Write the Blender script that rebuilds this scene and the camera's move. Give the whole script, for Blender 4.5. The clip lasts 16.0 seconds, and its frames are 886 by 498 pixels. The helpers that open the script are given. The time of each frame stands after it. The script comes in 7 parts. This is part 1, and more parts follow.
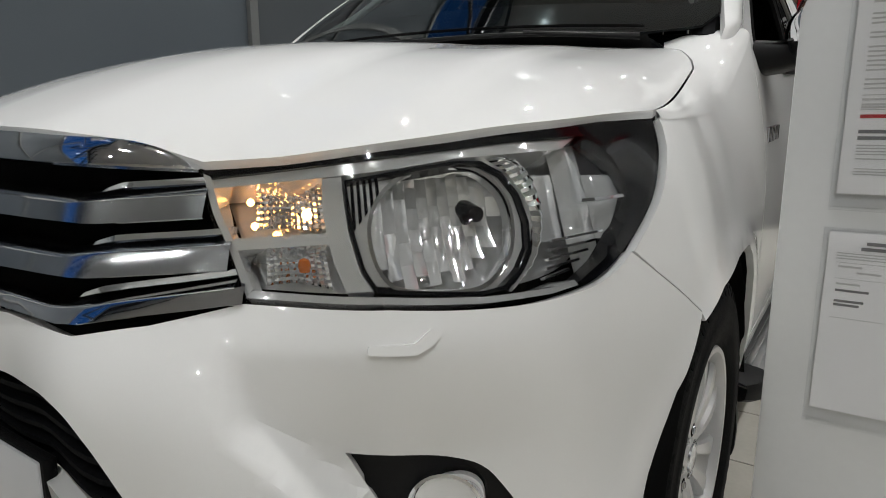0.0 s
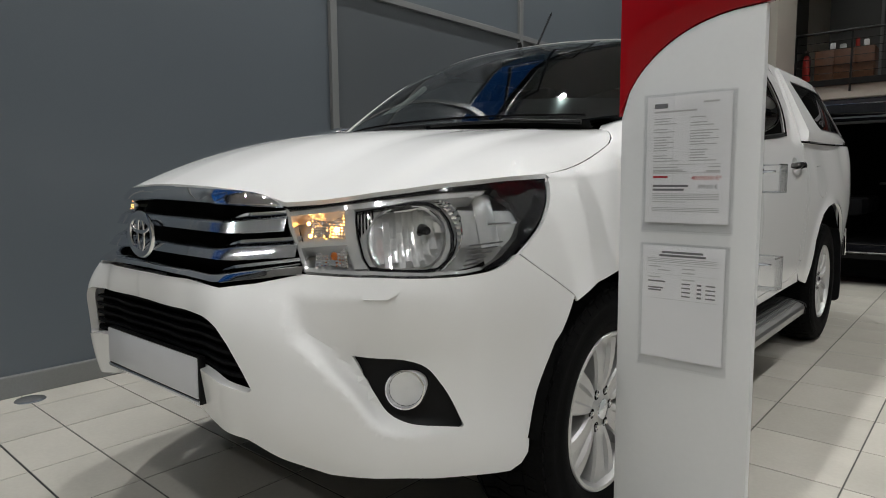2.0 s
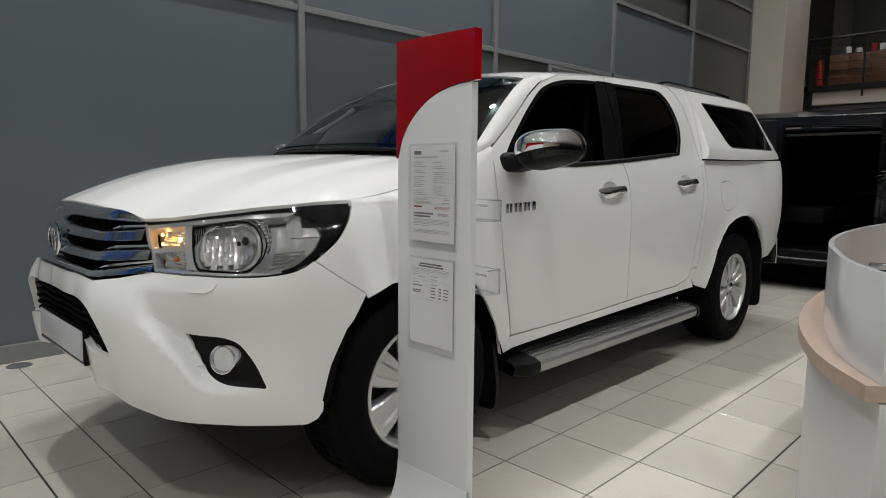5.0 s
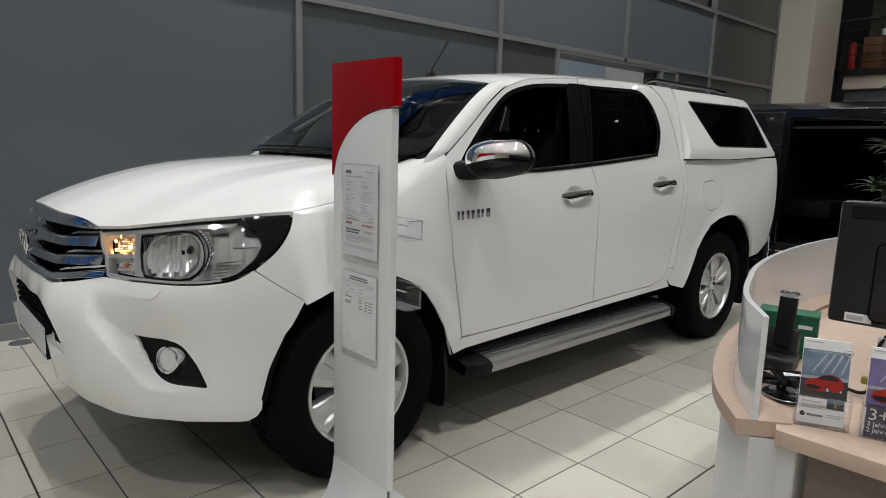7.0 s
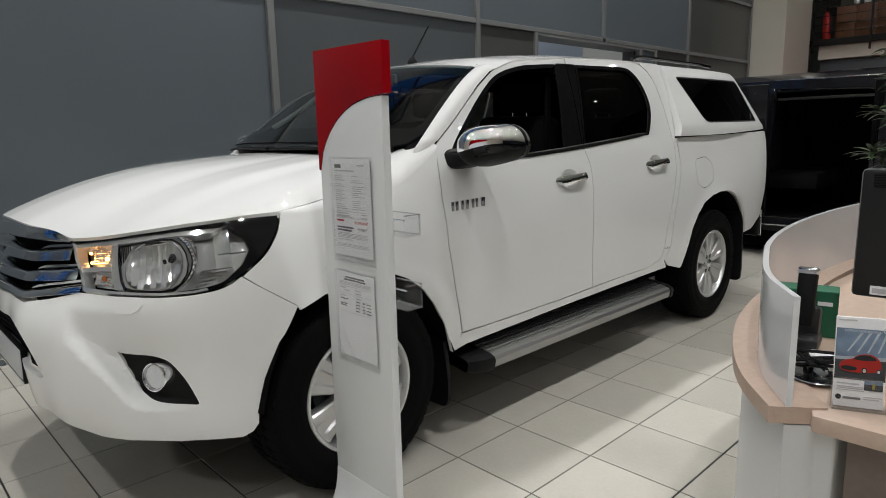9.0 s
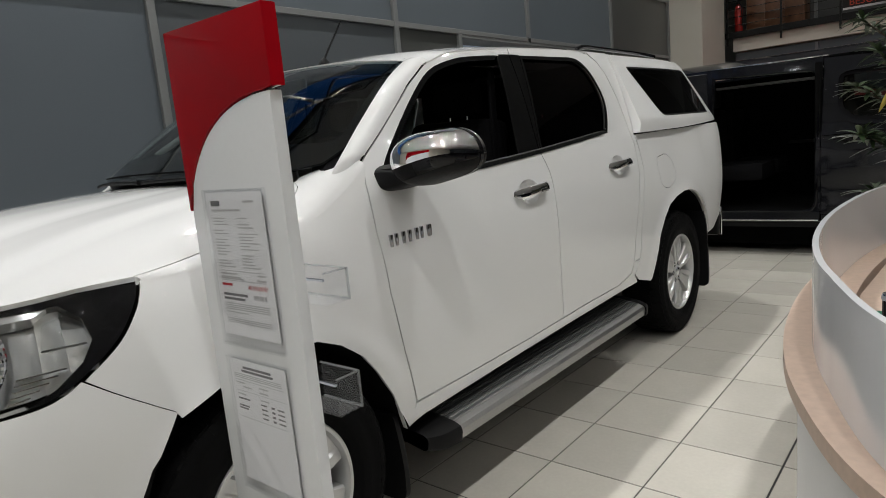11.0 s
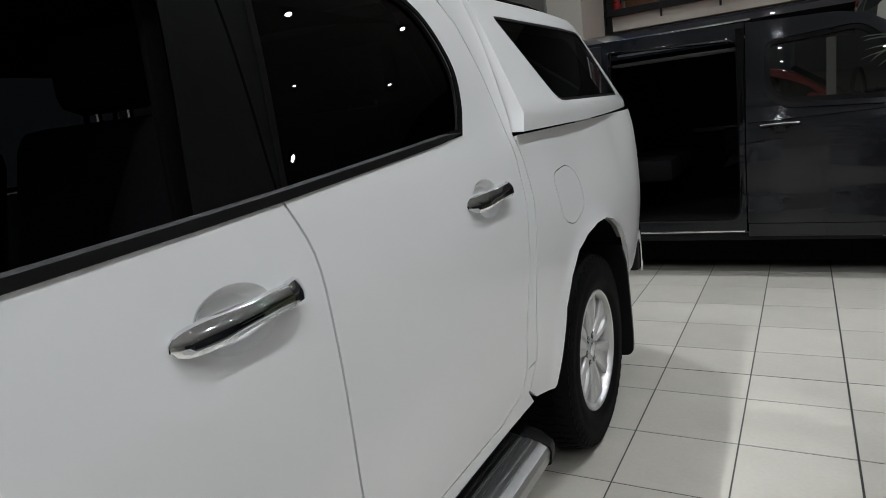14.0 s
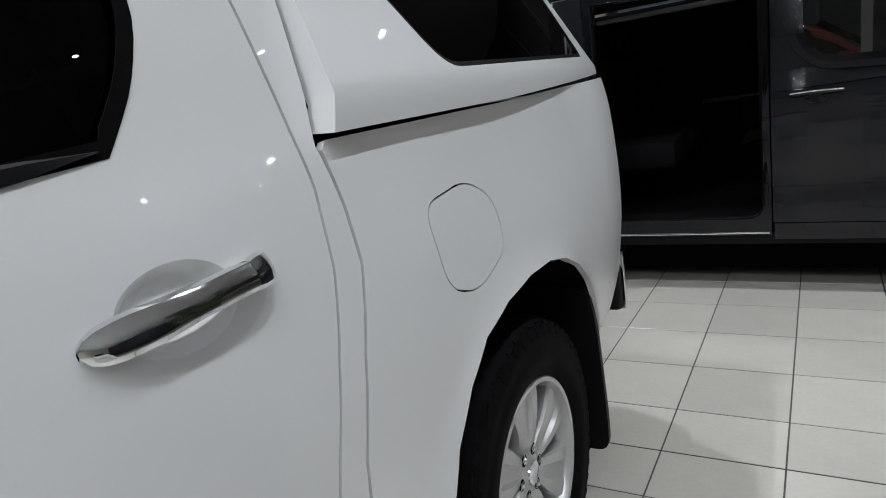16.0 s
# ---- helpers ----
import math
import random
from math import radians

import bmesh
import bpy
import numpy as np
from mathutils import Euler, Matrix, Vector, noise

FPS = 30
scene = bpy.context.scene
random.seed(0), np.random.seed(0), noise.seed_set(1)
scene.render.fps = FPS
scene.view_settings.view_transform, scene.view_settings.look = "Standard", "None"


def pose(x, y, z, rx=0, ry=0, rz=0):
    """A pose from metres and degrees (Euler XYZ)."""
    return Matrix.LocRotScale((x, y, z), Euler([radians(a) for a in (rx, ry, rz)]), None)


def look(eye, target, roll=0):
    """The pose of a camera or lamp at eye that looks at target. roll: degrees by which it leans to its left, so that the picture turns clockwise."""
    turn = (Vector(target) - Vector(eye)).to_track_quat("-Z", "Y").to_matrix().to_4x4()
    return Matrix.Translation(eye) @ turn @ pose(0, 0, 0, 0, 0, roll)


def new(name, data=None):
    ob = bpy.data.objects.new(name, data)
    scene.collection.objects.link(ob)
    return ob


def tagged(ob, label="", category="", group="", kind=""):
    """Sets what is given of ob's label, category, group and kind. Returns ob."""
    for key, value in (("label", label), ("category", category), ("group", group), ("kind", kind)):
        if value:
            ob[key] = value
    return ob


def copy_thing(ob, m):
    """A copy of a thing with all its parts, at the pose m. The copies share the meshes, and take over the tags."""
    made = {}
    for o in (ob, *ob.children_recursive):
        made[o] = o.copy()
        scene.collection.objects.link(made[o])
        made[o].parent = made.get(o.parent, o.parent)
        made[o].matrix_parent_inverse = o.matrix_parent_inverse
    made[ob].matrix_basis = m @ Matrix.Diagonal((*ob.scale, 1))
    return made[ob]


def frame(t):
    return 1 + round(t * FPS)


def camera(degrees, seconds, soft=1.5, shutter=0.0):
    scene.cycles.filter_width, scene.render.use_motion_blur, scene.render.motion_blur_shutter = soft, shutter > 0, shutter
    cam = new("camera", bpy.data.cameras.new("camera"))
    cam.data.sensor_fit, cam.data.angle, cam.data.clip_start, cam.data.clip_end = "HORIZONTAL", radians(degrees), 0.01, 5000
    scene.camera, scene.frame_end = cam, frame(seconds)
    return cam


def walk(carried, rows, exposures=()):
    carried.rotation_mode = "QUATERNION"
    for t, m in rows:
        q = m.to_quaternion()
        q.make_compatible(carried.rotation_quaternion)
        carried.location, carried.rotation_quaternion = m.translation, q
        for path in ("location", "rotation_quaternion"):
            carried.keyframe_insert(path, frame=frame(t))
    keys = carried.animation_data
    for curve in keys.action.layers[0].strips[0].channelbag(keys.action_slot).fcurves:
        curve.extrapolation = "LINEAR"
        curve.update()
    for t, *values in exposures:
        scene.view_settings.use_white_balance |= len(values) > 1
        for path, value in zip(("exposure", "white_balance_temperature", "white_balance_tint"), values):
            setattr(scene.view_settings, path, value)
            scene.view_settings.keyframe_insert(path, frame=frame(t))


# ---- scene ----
cam = camera(70.1, 16.0, 0.9)
PATH = [
    (0, (1.115, -0.275, 1.084), (0.026, 1.355, 0.688), -0.2),
    (0.5, (1.232, -0.429, 1.107), (0.103, 1.199, 0.835), -0.1),
    (1, (1.367, -0.577, 1.096), (0.179, 1.012, 0.845), -0.2),
    (1.5, (1.566, -0.644, 1.078), (0.309, 0.89, 0.822), -0.7),
    (2, (1.728, -0.691, 1.088), (0.42, 0.806, 0.869), -0.5),
    (2.5, (1.871, -0.726, 1.1), (0.565, 0.772, 0.879), -0.6),
    (3, (2.032, -0.72, 1.104), (0.726, 0.775, 0.87), -1.2),
    (3.5, (2.188, -0.629, 1.109), (0.877, 0.863, 0.872), -1.5),
    (4, (2.356, -0.54, 1.101), (0.991, 0.902, 0.861), -1.1),
    (4.5, (2.458, -0.534, 1.118), (1.04, 0.858, 0.885), -0.3),
    (4.8, (2.526, -0.545, 1.171), (1.116, 0.851, 0.916), 0.3),
    (5, (2.59, -0.552, 1.197), (1.184, 0.85, 0.955), 0.5),
    (7.5, (2.888, -0.336, 1.367), (1.415, 0.971, 1.018), 1.4),
    (7.8, (2.893, -0.335, 1.367), (1.413, 0.963, 1.015), 1.0),
    (8.0, (2.890, -0.334, 1.370), (1.409, 0.962, 1.015), 0.8),
    (10.5, (2.402, -0.116, 1.303), (1.097, 1.359, 0.954), -5.3),
    (11, (2.291, 0.114, 1.333), (1.017, 1.62, 1.006), -5.3),
    (11.5, (2.119, 0.359, 1.376), (0.946, 1.948, 1.063), -4.9),
    (12, (1.996, 0.628, 1.366), (0.885, 2.262, 1.056), -4.7),
    (12.5, (1.912, 0.893, 1.358), (0.795, 2.511, 0.991), -4.3),
    (13, (1.76, 1.145, 1.351), (0.721, 2.808, 0.954), -3.2),
    (13.5, (1.662, 1.403, 1.354), (0.646, 3.079, 0.957), -3.9),
    (14, (1.615, 1.741, 1.352), (0.622, 3.433, 0.962), -6.9),
    (14.5, (1.559, 2.023, 1.339), (0.572, 3.716, 0.939), -7.3),
    (15, (1.503, 2.288, 1.37), (0.551, 4.002, 0.977), -7.8),
    (15.5, (1.499, 2.571, 1.347), (0.515, 4.261, 0.928), -8.3),
    (16, (1.49, 2.833, 1.323), (0.464, 4.486, 0.861), -8.6),
]
walk(cam, [(t, look(eye, target, roll)) for t, eye, target, roll in PATH],
     [(0.0, 0.0, 6500, 10), (10.5, 0.0, 6500, 10), (12.0, 0.0, 6750, 10), (12.5, 0.0, 6550, 10), (13.0, 0.0, 6150, 10), (13.5, 0.0, 6150, 10), (14.5, 0.0, 6080, 10), (16.0, 0.0, 5980, 10)])

# ---- world, lamps, exposure ----
world = bpy.data.worlds.new("dusk_sky")
scene.world = world
world.use_nodes = True
wn = world.node_tree.nodes
sky = wn.new("ShaderNodeTexSky")
sky.sky_type, sky.sun_disc = "NISHITA", False
sky.sun_elevation, sky.sun_rotation = radians(6), radians(0)
world.node_tree.links.new(sky.outputs[0], wn["Background"].inputs[0])
sky.ozone_density, sky.dust_density = 6.0, 0.2
wn["Background"].inputs[1].default_value = 0.15
scene.view_settings.exposure = 0.0
LAMP_X = (-1.0, 3.3, 7.6)
LAMP_Y = (-6.0, -3.0, 0.0, 3.0, 6.0, 9.0, 12.0)
DIMMED = {(-1.0, -6.0): 0.1, (-1.0, -3.0): 0.1, (-1.0, 0.0): 0.65, (3.3, -3.0): 1.5, (3.3, -6.0): 1.3, (-1.0, 9.0): 0.5, (-1.0, 12.0): 0.25, (3.3, 9.0): 0.6, (3.3, 12.0): 0.25}
SMALL_X = (1.15, 5.4, 9.8, 12.6, 15.4, 18.2, 21.0)
LAMP_Z, LAMP_W, LAMP_SPREAD, LAMP_COLOR = 6.25, (64, 45, 8), 130, (0.98, 0.985, 0.965)
# ---- materials ----
def material(name, color, rough=0.5, metal=0.0, grain=0.0, grain_scale=40.0, blotch=0.0, blotch_scale=2.0,
             bump=0.0, bump_scale=80.0, coat=0.0, spread=0.0, ior=1.5, transmission=0.0):
    """A principled material: grain and blotch vary the colour at two scales, spread varies it from piece to piece."""
    m = bpy.data.materials.new(name)
    m.use_nodes = True
    nt = m.node_tree
    b = nt.nodes["Principled BSDF"]
    b.inputs["Base Color"].default_value = (*color, 1)
    b.inputs["Roughness"].default_value = rough
    b.inputs["Metallic"].default_value = metal
    b.inputs["IOR"].default_value = ior
    b.inputs["Coat Weight"].default_value = coat
    b.inputs["Coat Roughness"].default_value = 0.03
    b.inputs["Transmission Weight"].default_value = transmission
    tc = nt.nodes.new("ShaderNodeTexCoord")
    out = None

    def noise_at(scale, detail):
        n = nt.nodes.new("ShaderNodeTexNoise")
        n.inputs["Scale"].default_value, n.inputs["Detail"].default_value = scale, detail
        nt.links.new(tc.outputs["Object"], n.inputs["Vector"])
        return n.outputs["Fac"]

    def vary(source, fac, amount):
        mr = nt.nodes.new("ShaderNodeMapRange")
        mr.inputs["From Min"].default_value, mr.inputs["From Max"].default_value = 0.25, 0.75
        mr.inputs["To Min"].default_value, mr.inputs["To Max"].default_value = 1 - amount, 1 + amount
        nt.links.new(fac, mr.inputs["Value"])
        mx = nt.nodes.new("ShaderNodeVectorMath")
        mx.operation = "SCALE"
        if source is None:
            mx.inputs[0].default_value = color
        else:
            nt.links.new(source, mx.inputs[0])
        nt.links.new(mr.outputs[0], mx.inputs["Scale"])
        return mx.outputs[0]

    if grain:
        out = vary(out, noise_at(grain_scale, 4), grain)
    if blotch:
        f = noise_at(blotch_scale, 3)
        out = vary(out, f, blotch)
        mr = nt.nodes.new("ShaderNodeMapRange")
        mr.inputs["To Min"].default_value, mr.inputs["To Max"].default_value = rough * 0.8, min(1, rough * 1.25)
        nt.links.new(f, mr.inputs["Value"])
        nt.links.new(mr.outputs[0], b.inputs["Roughness"])
    if spread:
        oi = nt.nodes.new("ShaderNodeObjectInfo")
        out = vary(out, oi.outputs["Random"], spread)
    if out is not None:
        nt.links.new(out, b.inputs["Base Color"])
    if bump:
        bp = nt.nodes.new("ShaderNodeBump")
        bp.inputs["Strength"].default_value, bp.inputs["Distance"].default_value = bump, 0.01
        nt.links.new(noise_at(bump_scale, 3), bp.inputs["Height"])
        nt.links.new(bp.outputs[0], b.inputs["Normal"])
    return m


def glowing(name, color, strength):
    m = bpy.data.materials.new(name)
    m.use_nodes = True
    b = m.node_tree.nodes["Principled BSDF"]
    b.inputs["Base Color"].default_value = (*color, 1)
    b.inputs["Emission Color"].default_value = (*color, 1)
    b.inputs["Emission Strength"].default_value = strength
    return m


def clear_glass(name, tint, gloss=0.08, rough=0.0):
    """Thin glass: it lets light straight through with a tint and mirrors a little."""
    m = bpy.data.materials.new(name)
    m.use_nodes = True
    nt = m.node_tree
    nt.nodes.remove(nt.nodes["Principled BSDF"])
    tr = nt.nodes.new("ShaderNodeBsdfTransparent")
    tr.inputs[0].default_value = (*tint, 1)
    gl = nt.nodes.new("ShaderNodeBsdfGlossy")
    gl.inputs["Roughness"].default_value = rough
    fr = nt.nodes.new("ShaderNodeLayerWeight")
    pw = nt.nodes.new("ShaderNodeMath")
    pw.operation = "POWER"
    nt.links.new(fr.outputs["Facing"], pw.inputs[0])
    pw.inputs[1].default_value = 5.0
    mul = nt.nodes.new("ShaderNodeMath")
    mul.operation, mul.use_clamp = "MULTIPLY_ADD", True
    nt.links.new(pw.outputs[0], mul.inputs[0])
    mul.inputs[1].default_value, mul.inputs[2].default_value = 0.9, gloss
    mx = nt.nodes.new("ShaderNodeMixShader")
    nt.links.new(mul.outputs[0], mx.inputs[0])
    nt.links.new(tr.outputs[0], mx.inputs[1])
    nt.links.new(gl.outputs[0], mx.inputs[2])
    nt.links.new(mx.outputs[0], nt.nodes["Material Output"].inputs[0])
    return m


WHITE_PAINT = material("white_car_paint", (0.78, 0.78, 0.775), 0.025, 0, grain=0.012, grain_scale=900)
CHROME = material("chrome", (0.86, 0.87, 0.89), 0.05, 1.0, blotch=0.03, blotch_scale=9)
# chrome with the dark surroundings it mirrors put into its base colour
CHROME_DARK_MIRRORING = material("chrome_dark_mirroring", (0.42, 0.42, 0.43), 0.08, 1.0, blotch=0.05, blotch_scale=30)
SATIN_CHROME = material("satin_chrome", (0.74, 0.77, 0.82), 0.11, 1.0, blotch=0.04, blotch_scale=7)
# night behind the east side, put into an opaque dark colour
EAST_DARK = material("night_toned_wall", (0.02, 0.021, 0.024), 0.25, 0, grain=0.05, grain_scale=50, blotch=0.1, blotch_scale=0.7)
BLACK_PLASTIC = material("black_plastic", (0.007, 0.007, 0.0075), 0.45, 0, ior=1.25, grain=0.15, grain_scale=300, bump=0.15, bump_scale=900)
GLOSS_BLACK = material("gloss_black", (0.004, 0.004, 0.005), 0.06, 0, ior=1.4)
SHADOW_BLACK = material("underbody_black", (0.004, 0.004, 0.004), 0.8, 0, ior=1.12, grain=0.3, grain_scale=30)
RUBBER = material("tyre_rubber", (0.005, 0.005, 0.0052), 0.62, 0, ior=1.12, grain=0.2, grain_scale=120, blotch=0.15, blotch_scale=8, bump=0.2, bump_scale=400)
ALLOY = material("silver_alloy", (0.56, 0.56, 0.56), 0.32, 0.6, grain=0.03, grain_scale=500)
STEP_ALU = material("anodised_aluminium", (0.42, 0.42, 0.42), 0.34, 0.9, grain=0.08, grain_scale=200)
STEP_GREY = material("grey_step_rubber", (0.055, 0.055, 0.054), 0.5, 0.2, grain=0.1, grain_scale=200)
TINTED = clear_glass("tinted_privacy_glass", (0.05, 0.05, 0.055), 0.02)
SIDE_GLASS = clear_glass("side_glass", (0.26, 0.29, 0.30), 0.03)
WINDSCREEN_GLASS = clear_glass("windscreen_glass", (0.62, 0.70, 0.70), 0.16)
LENS_GLASS = clear_glass("clear_lamp_lens", (0.96, 0.97, 0.98), 0.04)
ACRYLIC = clear_glass("clear_acrylic", (0.99, 0.992, 0.995), 0.03)
ACRYLIC_EDGE = clear_glass("acrylic_edge", (0.86, 0.88, 0.89), 0.22, 0.1)
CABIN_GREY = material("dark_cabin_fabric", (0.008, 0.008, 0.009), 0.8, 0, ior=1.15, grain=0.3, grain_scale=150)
HEADLINER = material("pale_headliner", (0.34, 0.34, 0.32), 0.85, 0, grain=0.1, grain_scale=150)
LAMP_SILVER = material("bright_lamp_housing", (0.88, 0.88, 0.88), 0.14, 0.5, blotch=0.06, blotch_scale=14)
LAMP_TRIM = material("polished_lamp_trim", (0.92, 0.92, 0.92), 0.08, 0.7, blotch=0.04, blotch_scale=14)
LAMP_FACET = material("faceted_lamp_chrome", (0.95, 0.95, 0.95), 0.06, 0.68, blotch=0.02, blotch_scale=14)
AMBER = material("amber_bulb", (0.50, 0.13, 0.02), 0.2, 0, blotch=0.1, blotch_scale=40, coat=0.5)
LAMP_GLOW = glowing("lit_position_bulb", (1.0, 0.42, 0.09), 16)
TILE = material("cream_floor_tile", (0.53, 0.505, 0.45), 0.16, 0, grain=0.03, grain_scale=60, blotch=0.07, blotch_scale=3.0, spread=0.05)
GROUT = material("grey_grout", (0.07, 0.068, 0.064), 0.85, 0, grain=0.2, grain_scale=80)
DARK_JOINT = material("dark_expansion_joint", (0.025, 0.025, 0.025), 0.7, 0, grain=0.2, grain_scale=80)
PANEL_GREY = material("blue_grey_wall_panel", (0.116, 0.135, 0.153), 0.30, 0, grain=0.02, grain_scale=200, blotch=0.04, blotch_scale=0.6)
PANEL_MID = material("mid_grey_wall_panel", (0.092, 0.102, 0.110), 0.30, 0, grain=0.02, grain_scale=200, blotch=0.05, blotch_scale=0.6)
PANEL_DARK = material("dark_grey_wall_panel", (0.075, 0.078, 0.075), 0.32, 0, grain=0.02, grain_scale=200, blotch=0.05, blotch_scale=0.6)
MULLION = material("grey_aluminium_frame", (0.22, 0.225, 0.225), 0.45, 0.3, grain=0.04, grain_scale=120)
PLASTER = material("cream_plaster", (0.60, 0.57, 0.50), 0.8, 0, grain=0.03, grain_scale=60, blotch=0.05, blotch_scale=1.2, bump=0.05, bump_scale=120)
CEILING_WHITE = material("ceiling_paint", (0.42, 0.42, 0.42), 0.8, 0, grain=0.04, grain_scale=30, blotch=0.05, blotch_scale=1)
DARK_STEEL = material("dark_railing_steel", (0.018, 0.018, 0.018), 0.4, 0.5, grain=0.1, grain_scale=100)
WOOD_BROWN = material("brown_wood_cabinet", (0.13, 0.055, 0.025), 0.4, 0, grain=0.25, grain_scale=12, blotch=0.15, blotch_scale=3)
BEECH = material("pale_beech_counter_edge", (0.52, 0.39, 0.31), 0.38, 0, grain=0.08, grain_scale=45, blotch=0.06, blotch_scale=5)
WHITE_LAMINATE = material("white_laminate", (0.66, 0.66, 0.66), 0.4, 0, grain=0.015, grain_scale=80, blotch=0.03, blotch_scale=2)
BROWN_LAMINATE = material("taupe_counter_front", (0.16, 0.125, 0.105), 0.5, 0, grain=0.08, grain_scale=60, blotch=0.05, blotch_scale=3)
SIGN_WHITE = material("white_sign_lacquer", (0.72, 0.73, 0.74), 0.3, 0, grain=0.01, grain_scale=80, blotch=0.02, blotch_scale=3)
SIGN_RED = material("glossy_red_acrylic", (0.32, 0.004, 0.009), 0.05, 0, blotch=0.03, blotch_scale=3)
PAPER = material("white_paper", (0.84, 0.84, 0.86), 0.7, 0, grain=0.015, grain_scale=80, blotch=0.02, blotch_scale=8)
INK = material("dark_print", (0.18, 0.18, 0.19), 0.6, 0, grain=0.1, grain_scale=300)
INK_GREY = material("grey_print", (0.52, 0.52, 0.53), 0.6, 0, grain=0.1, grain_scale=300)
INK_RED = material("red_print", (0.45, 0.03, 0.04), 0.6, 0, grain=0.1, grain_scale=300)
VAN_PAINT = material("anthracite_van_paint", (0.010, 0.0105, 0.013), 0.06, 0.0, ior=1.45, grain=0.05, grain_scale=900)
RED_PAINT = material("red_car_paint", (0.40, 0.012, 0.012), 0.3, 0, grain=0.02, grain_scale=900, coat=1.0)
LEAF = material("oleander_leaf", (0.03, 0.06, 0.018), 0.4, 0, grain=0.2, grain_scale=30, spread=0.2)
LEAF_YELLOW = material("yellow_leaf", (0.30, 0.24, 0.04), 0.45, 0, grain=0.2, grain_scale=30)
BARK = material("grey_brown_bark", (0.09, 0.07, 0.05), 0.85, 0, grain=0.3, grain_scale=60, bump=0.4, bump_scale=120)
PLATE_WHITE = material("blank_plate_white", (0.62, 0.63, 0.66), 0.35, 0, blotch=0.03, blotch_scale=8)
GREEN_CARD = material("green_card", (0.01, 0.12, 0.06), 0.5, 0, grain=0.05, grain_scale=80)
SOOT_GLASS = material("dark_monitor_shell", (0.010, 0.010, 0.011), 0.35, 0, grain=0.1, grain_scale=200)
FIRE_RED = material("fire_extinguisher_red", (0.40, 0.02, 0.015), 0.3, 0, blotch=0.05, blotch_scale=9, coat=0.5)

# ---- mesh helpers ----
from mathutils.geometry import delaunay_2d_cdt


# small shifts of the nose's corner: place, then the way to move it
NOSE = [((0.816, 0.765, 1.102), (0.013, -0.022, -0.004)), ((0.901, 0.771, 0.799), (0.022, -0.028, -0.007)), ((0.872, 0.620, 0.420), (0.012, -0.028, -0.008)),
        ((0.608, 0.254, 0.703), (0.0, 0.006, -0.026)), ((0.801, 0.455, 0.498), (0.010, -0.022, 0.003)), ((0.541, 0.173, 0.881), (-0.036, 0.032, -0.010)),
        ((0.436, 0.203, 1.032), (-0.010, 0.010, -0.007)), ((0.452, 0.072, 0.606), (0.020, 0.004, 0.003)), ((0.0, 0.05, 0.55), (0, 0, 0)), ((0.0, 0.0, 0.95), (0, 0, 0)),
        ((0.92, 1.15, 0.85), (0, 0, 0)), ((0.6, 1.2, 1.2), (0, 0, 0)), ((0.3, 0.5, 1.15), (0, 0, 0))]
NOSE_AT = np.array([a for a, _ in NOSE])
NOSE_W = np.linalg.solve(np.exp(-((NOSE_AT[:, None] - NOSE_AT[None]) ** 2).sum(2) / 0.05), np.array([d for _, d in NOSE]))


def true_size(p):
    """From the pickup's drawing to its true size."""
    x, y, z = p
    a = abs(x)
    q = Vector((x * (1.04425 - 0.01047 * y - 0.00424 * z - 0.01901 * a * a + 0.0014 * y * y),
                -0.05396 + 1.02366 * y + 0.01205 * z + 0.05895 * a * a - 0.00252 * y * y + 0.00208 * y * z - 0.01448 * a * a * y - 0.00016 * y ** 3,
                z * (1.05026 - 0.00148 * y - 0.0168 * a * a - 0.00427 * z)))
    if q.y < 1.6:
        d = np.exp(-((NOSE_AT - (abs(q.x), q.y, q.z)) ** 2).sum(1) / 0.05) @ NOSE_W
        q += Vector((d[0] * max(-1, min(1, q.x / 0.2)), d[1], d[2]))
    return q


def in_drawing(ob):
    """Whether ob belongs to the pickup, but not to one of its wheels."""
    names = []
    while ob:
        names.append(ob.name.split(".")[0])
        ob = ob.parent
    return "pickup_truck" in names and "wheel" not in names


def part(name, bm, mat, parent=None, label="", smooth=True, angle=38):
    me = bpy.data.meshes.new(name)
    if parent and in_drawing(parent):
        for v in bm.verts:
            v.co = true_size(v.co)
    bm.normal_update()
    bm.to_mesh(me)
    bm.free()
    me.materials.append(mat)
    if smooth:
        me.polygons.foreach_set("use_smooth", [True] * len(me.polygons))
        me.set_sharp_from_angle(angle=radians(angle))
    ob = new(name, me)
    ob.parent = parent
    if label:
        tagged(ob, label)
    return ob


def thing(name, label, category, group="", at=(0, 0, 0), turn=0):
    ob = new(name)
    ob.empty_display_size = 0.1
    ob.matrix_basis = pose(*at, 0, 0, turn)
    return tagged(ob, label, category, group)


def structure(name, bm, mat, label, category, smooth=False):
    return tagged(part(name, bm, mat, None, "", smooth), label, category, "", "structure")


def box(bm, lo, hi, bevel=0.0, m=None):
    """A box from corner to corner, bevelled, turned by m if given."""
    lo, hi = Vector(lo), Vector(hi)
    g = bmesh.ops.create_cube(bm, size=1)
    vs = g["verts"]
    for v in vs:
        v.co = Vector((lo[i] + (v.co[i] + 0.5) * (hi[i] - lo[i]) for i in range(3)))
    if bevel:
        es = list({e for v in vs for e in v.link_edges})
        r = bmesh.ops.bevel(bm, geom=es, offset=bevel, segments=2, affect="EDGES", profile=0.5)
        vs = list({v for f in r["faces"] for v in f.verts} | {v for v in vs if v.is_valid})
    if m is not None:
        bmesh.ops.transform(bm, matrix=m, verts=vs)
    return bm


